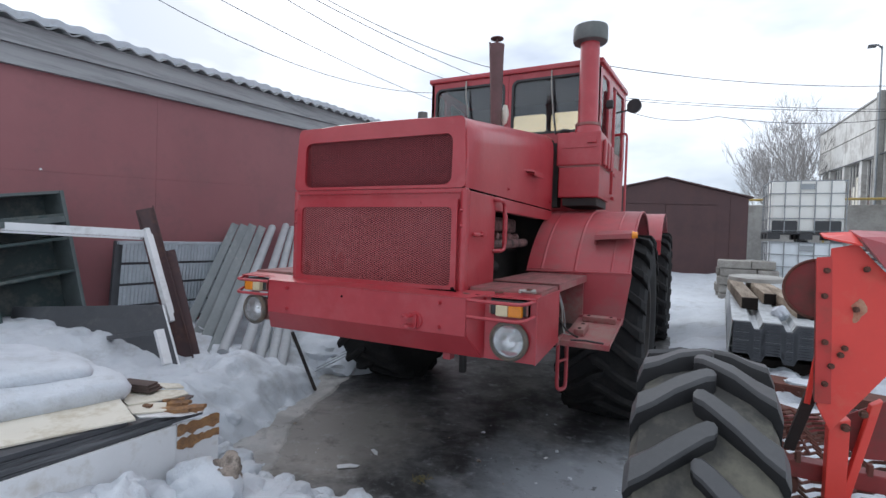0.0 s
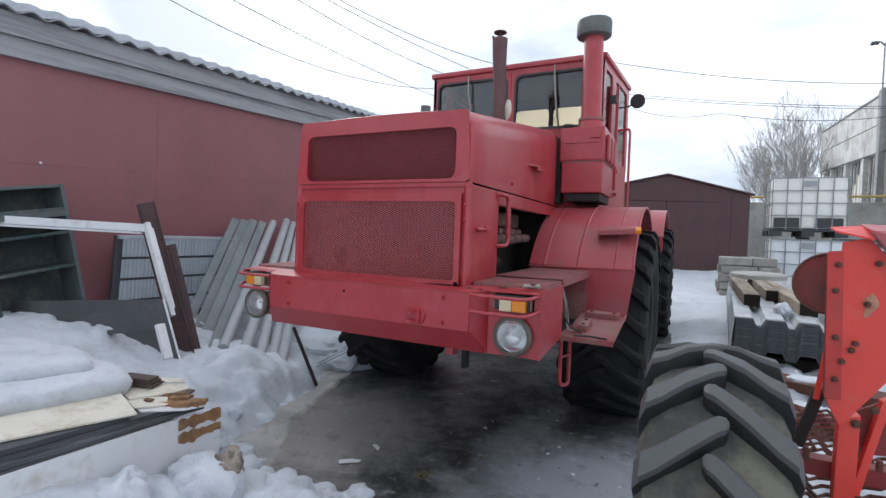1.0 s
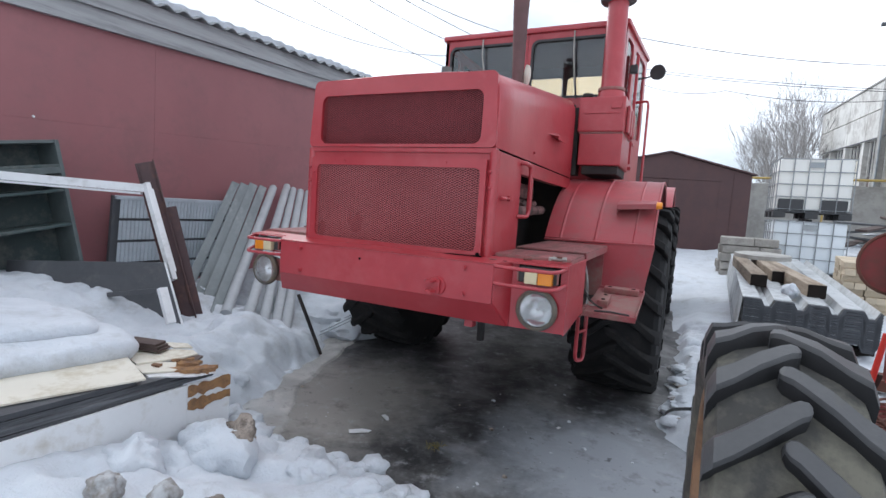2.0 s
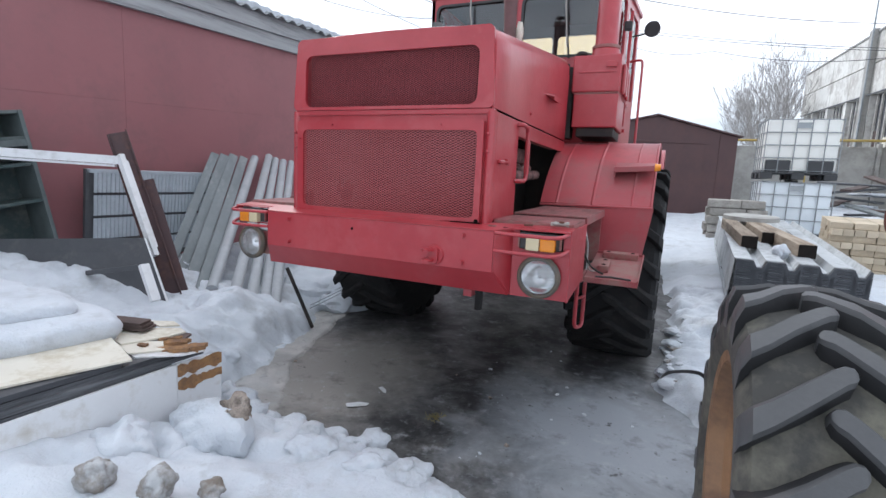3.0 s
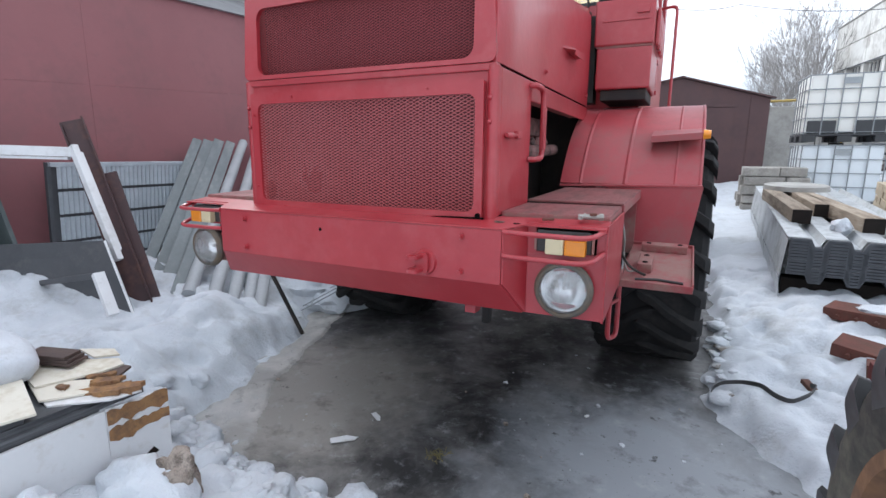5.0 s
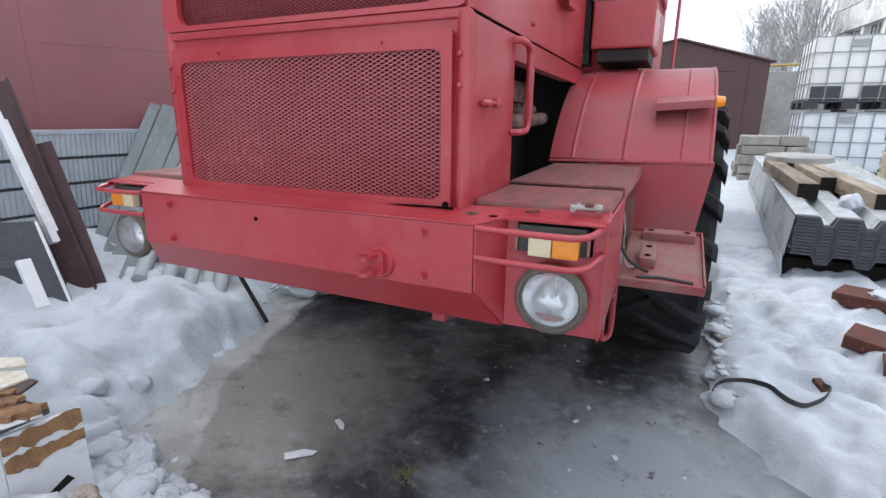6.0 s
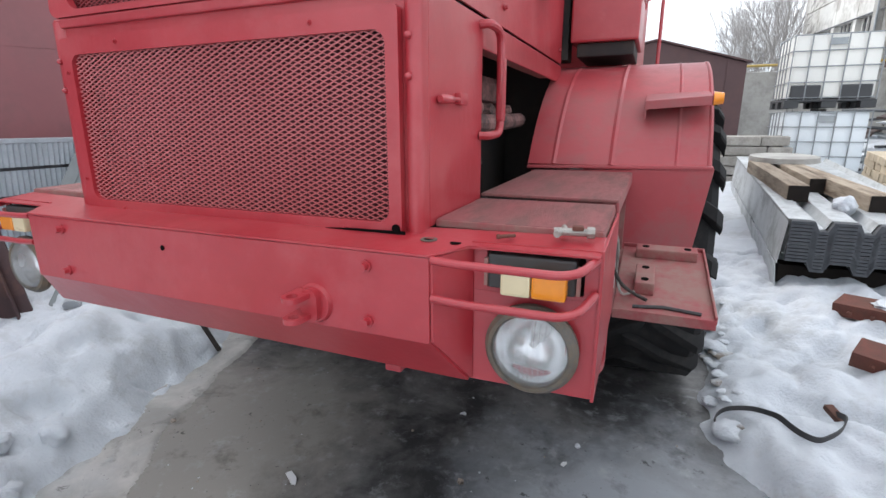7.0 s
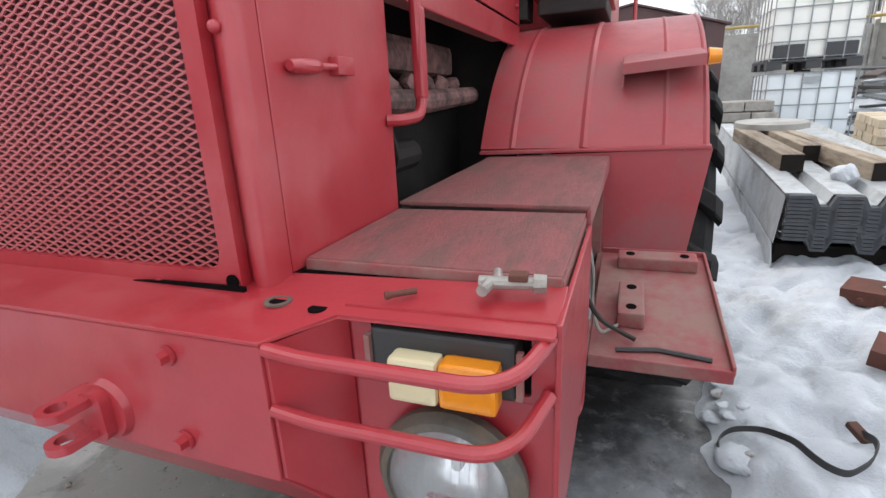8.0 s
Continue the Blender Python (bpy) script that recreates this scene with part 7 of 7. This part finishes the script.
endp = part("end_side", new_prism([(-0.745, -0.445, 0.447), (-0.800, -0.688, 0.445), (-0.806, -0.688, 0.06), (-0.752, -0.445, 0.06)], (-0.018, 0.004, 0), 0.001), M_WHITE, fur, "white end board with its laminate peeled off")
rp = random.Random(9)


def peeled(z0, z1, name):
    """A ragged strip where the laminate has come away."""
    n_ = 14
    lowp, highp = [], []
    for k in range(n_ + 1):
        s = k / n_
        x, y = -0.800 + 0.055 * s + 0.0022, -0.686 + 0.239 * s
        j = 0.030 * noise.noise(Vector((s * 4, z0 * 40, 2))) + rp.uniform(-0.007, 0.007)
        lowp.append((x, y, z0 + 0.02 * s + j))
        highp.append((x, y, max(z1 + 0.02 * s - 0.5 * j + rp.uniform(-0.006, 0.006), lowp[-1][2] + 0.006)))
    return part(name, new_prism(lowp + highp[::-1], (0.003, -0.0007, 0)), M_CHIP, endp)


peeled(0.372, 0.432, "bare_chipboard")
peeled(0.292, 0.348, "bare_chipboard")
part("stain", new_prism([(-0.8035, -0.684, 0.07), (-0.7655, -0.50, 0.16), (-0.7690, -0.52, 0.19), (-0.7830, -0.60, 0.135), (-0.8015, -0.684, 0.16)], (0.003, -0.0007, 0)), M_TAR, endp)
part("back_side", new_prism([(-1.75, -0.55, 0.46), (-1.80, -2.30, 0.46), (-1.80, -2.30, 0.02), (-1.75, -0.55, 0.02)], (-0.018, 0, 0)), M_WHITE, fur)
part("inner_edge", new_prism([(-0.822, -0.70, 0.452), (-0.857, -2.30, 0.452), (-0.857, -2.30, 0.30), (-0.822, -0.70, 0.30)], (-0.016, 0, 0)), M_DARKBOARD, fur)
# Dark boards fill the shaded gap under the cream sheet; its shade is their colour.
for z, dx, yf in ((0.476, 0.0, -0.52), (0.503, 0.030, -0.64), (0.534, 0.040, -0.95)):
    part("dark_panel", new_prism([(-0.80 - dx, yf, z), (-0.872 - 0.4 * dx, -2.30, z + 0.012), (-1.62, -2.30, z + 0.012), (-1.55, yf - 0.06, z)], (0, 0, -0.025)), M_GAPSHADE, fur)


def loose_board(pts, thick, mat, label, name="loose_board"):
    ob = part(name, new_prism(pts, (0, 0, -thick), 0.001), mat)
    return tagged(ob, label, "board", "boards on the cabinet")


loose_board([(-0.800, -0.925, 0.548), (-0.955, -1.46, 0.553), (-1.05, -2.30, 0.560), (-1.80, -2.30, 0.585), (-1.50, -0.80, 0.578), (-1.130, -0.820, 0.572)], 0.010, M_CREAMBOARD, "pale cream fibreboard sheet lying on the pile")
loose_board([(-0.905, -0.845, 0.512), (-0.745, -0.690, 0.508), (-0.712, -0.580, 0.508), (-0.800, -0.560, 0.512), (-1.12, -0.80, 0.520)], 0.009, M_WHITE, "white laminate strip lying across the pile")
loose_board([(-0.950, -0.850, 0.526), (-0.855, -0.715, 0.523), (-0.970, -0.635, 0.526), (-1.16, -0.79, 0.533)], 0.009, M_CREAMBOARD, "cream chipboard offcut with a broken end")
loose_board([(-1.075, -0.805, 0.541), (-0.990, -0.585, 0.538), (-0.985, -0.485, 0.539), (-1.060, -0.462, 0.543), (-1.42, -0.74, 0.556)], 0.010, M_CREAMBOARD, "long pale board with a dark edge")
loose_board([(-1.10, -0.60, 0.530), (-0.905, -0.560, 0.526), (-0.955, -0.470, 0.527), (-1.25, -0.52, 0.531)], 0.011, M_BROWN, "thin dark brown board on the pile")
loose_board([(-1.16, -0.52, 0.552), (-1.09, -0.440, 0.548), (-1.18, -0.410, 0.550), (-1.32, -0.50, 0.556)], 0.009, M_CREAMBOARD, "short pale board end on the pile")
for k, (x, y, z, sx, sy, rz, h_) in enumerate(((-0.815, -0.655, 0.530, 0.115, 0.046, 38, 0.022), (-0.880, -0.625, 0.542, 0.060, 0.032, 40, 0.018), (-0.765, -0.625, 0.520, 0.055, 0.024, 30, 0.012), (-0.985, -0.745, 0.538, 0.030, 0.020, 10, 0.012), (-0.960, -0.600, 0.538, 0.060, 0.022, 40, 0.011))):
    m = pose(x, y, z, rp.uniform(-5, 5), rp.uniform(-6, 6), rz)
    pts = []
    for q in range(22):
        a_ = 2 * math.pi * q / 22
        j = 1 + rp.uniform(-0.28, 0.28)
        pts.append(m @ Vector((sx * j * math.cos(a_), sy * j * math.sin(a_), 0.004 * math.sin(3 * a_))))
    ob = part("rotten_wood", new_prism(pts, (0, 0, -h_)), M_CHIP)
    tagged(ob, "crumbling orange-brown rotten chipboard on the pile", "rotten wood", "rotten bits")
blk = thing("brown_block", pose(-1.24, -0.640, 0.562, 0, 3, 22), "short brown board block on the pile", "block")
bm = bmesh.new()
for k in range(3):
    box(bm, (-0.125 + 0.01 * k, -0.055, 0.016 * k), (0.115 - 0.012 * k, 0.055 - 0.006 * k, 0.016 * k + 0.014), 0.002)
part("block_body", bm, M_BROWN, blk)


def snow_slab(name, rim, z0, z1, label, seed):
    """A thick sheet of snow with a swollen rim, on an outline given as points."""
    cx, cy = sum(p[0] for p in rim) / len(rim), sum(p[1] for p in rim) / len(rim)
    n_ = 96
    line = []
    for k in range(n_):
        u = k / n_ * len(rim)
        i_, f_ = int(u), u % 1
        p0, p1, p2, p3 = [Vector(rim[(i_ + q) % len(rim)]) for q in (-1, 0, 1, 2)]
        p = 0.5 * (2 * p1 + (p2 - p0) * f_ + (2 * p0 - 5 * p1 + 4 * p2 - p3) * f_ ** 2 + (3 * p1 - p0 - 3 * p2 + p3) * f_ ** 3)
        line.append(p + Vector((noise.noise(Vector((p.x * 5, p.y * 5, seed))), noise.noise(Vector((p.x * 5, p.y * 5, seed + 9))))) * 0.03)
    bm = bmesh.new()
    rings = []
    h_ = z1 - z0
    for inset, z in ((0.035, z0 - 0.02), (0.006, z0 + 0.15 * h_), (0.0, z0 + 0.45 * h_), (0.014, z0 + 0.72 * h_), (0.045, z0 + 0.90 * h_), (0.10, z0 + 0.985 * h_), (0.22, z1 + 0.004), (0.42, z1 + 0.012), (0.7, z1 + 0.016)):
        ring = []
        for p in line:
            d = Vector((cx, cy)) - p
            q = p + d.normalized() * min(inset, d.length * 0.97)
            ring.append(bm.verts.new((q.x, q.y, z + 0.018 * noise.noise(Vector((q.x * 3.5, q.y * 3.5, seed))) + 0.006 * noise.noise(Vector((q.x * 14, q.y * 14, seed))))))
        rings.append(ring)
    for a, b in zip(rings, rings[1:]):
        for k in range(n_):
            bm.faces.new((a[k], a[(k + 1) % n_], b[(k + 1) % n_], b[k]))
    bm.faces.new(rings[-1])
    return tagged(part(name, bm, M_SNOW, smooth=True, autosmooth=75), label, "snow", "", "stuff")


snow_slab("snow_blanket", [(-1.16, -0.735), (-1.13, -0.95), (-1.20, -1.20), (-1.27, -1.60), (-1.30, -2.55), (-2.35, -2.60), (-2.35, -0.75), (-1.60, -0.64)], 0.572, 0.675, "thick rounded blanket of snow on the boards", 3)
snow_slab("snow_blanket", [(-1.40, -0.83), (-1.38, -1.05), (-1.46, -1.40), (-1.52, -2.50), (-2.40, -2.55), (-2.40, -0.90), (-1.90, -0.78)], 0.655, 0.755, "upper layer of snow on the boards", 8)

# clods in the near bank
for k, (x, y, z, sx, sy, sz, mt, lab) in enumerate((
        (-0.395, -0.66, 0.215, 0.078, 0.075, 0.125, M_STONE, "pointed frozen clod with a dark broken tip"),
        (-0.520, -0.73, 0.10, 0.24, 0.17, 0.19, M_SNOW, "block of old snow beside the clod"),
        (-0.62, -0.90, 0.07, 0.24, 0.19, 0.13, M_SNOW, "block of old snow beside the clod"),
        (-0.65, -1.08, 0.19, 0.15, 0.13, 0.14, M_SNOW, "round lump of old snow"),
        (-0.36, -1.37, 0.315, 0.066, 0.060, 0.066, M_SNOWDIRTY, "dirty frozen lump of snow"),
        (-0.16, -1.27, 0.290, 0.068, 0.060, 0.066, M_SNOWDIRTY, "dirty frozen lump of snow"),
        (-0.02, -1.14, 0.235, 0.050, 0.045, 0.040, M_SNOWDIRTY, "dirty frozen lump of snow"),
        (0.05, -0.62, 0.14, 0.13, 0.09, 0.07, M_SNOW, "block of old snow in the bank"),
        (0.35, -0.62, 0.13, 0.15, 0.10, 0.07, M_SNOW, "block of old snow in the bank"),
    )):
    tagged(part("clod" if mt is not M_SNOW else "snow_block", lump(bmesh.new(), (x, y, z), (sx, sy, sz), 60 + k, 0.45 if mt is M_STONE else 0.36, 4), mt, smooth=True, autosmooth=75), lab, "clod" if mt is not M_SNOW else "snow", "clods in the bank")

# crumbled ice thrown up beside the big wheel
rc = random.Random(31)
for k in range(22):
    y = 1.45 + 1.9 * rc.random()
    s = rc.choice((0.025, 0.035, 0.05, 0.075))
    x = 1.64 + 0.06 * smooth01((y - 2.0) / 1.5) + rc.uniform(-0.06, 0.10)
    bm = lump(bmesh.new(), (0, 0, 0), (s * rc.uniform(0.8, 1.5), s * rc.uniform(0.8, 1.5), s * 0.5), 120 + k, 0.35, 3)
    ob = part("clod", bm, (M_SNOWDIRTY, M_SNOW, M_SNOW, M_SNOW)[k % 4], smooth=True, autosmooth=80)
    ob.matrix_basis = pose(x, y, rise(y) + max(0.0, snow_height(x, y)) + s * 0.05, 0, 0, rc.uniform(0, 360))
    tagged(ob, "crumbled dirty ice beside the big wheel", "clod", "clods beside the wheel")
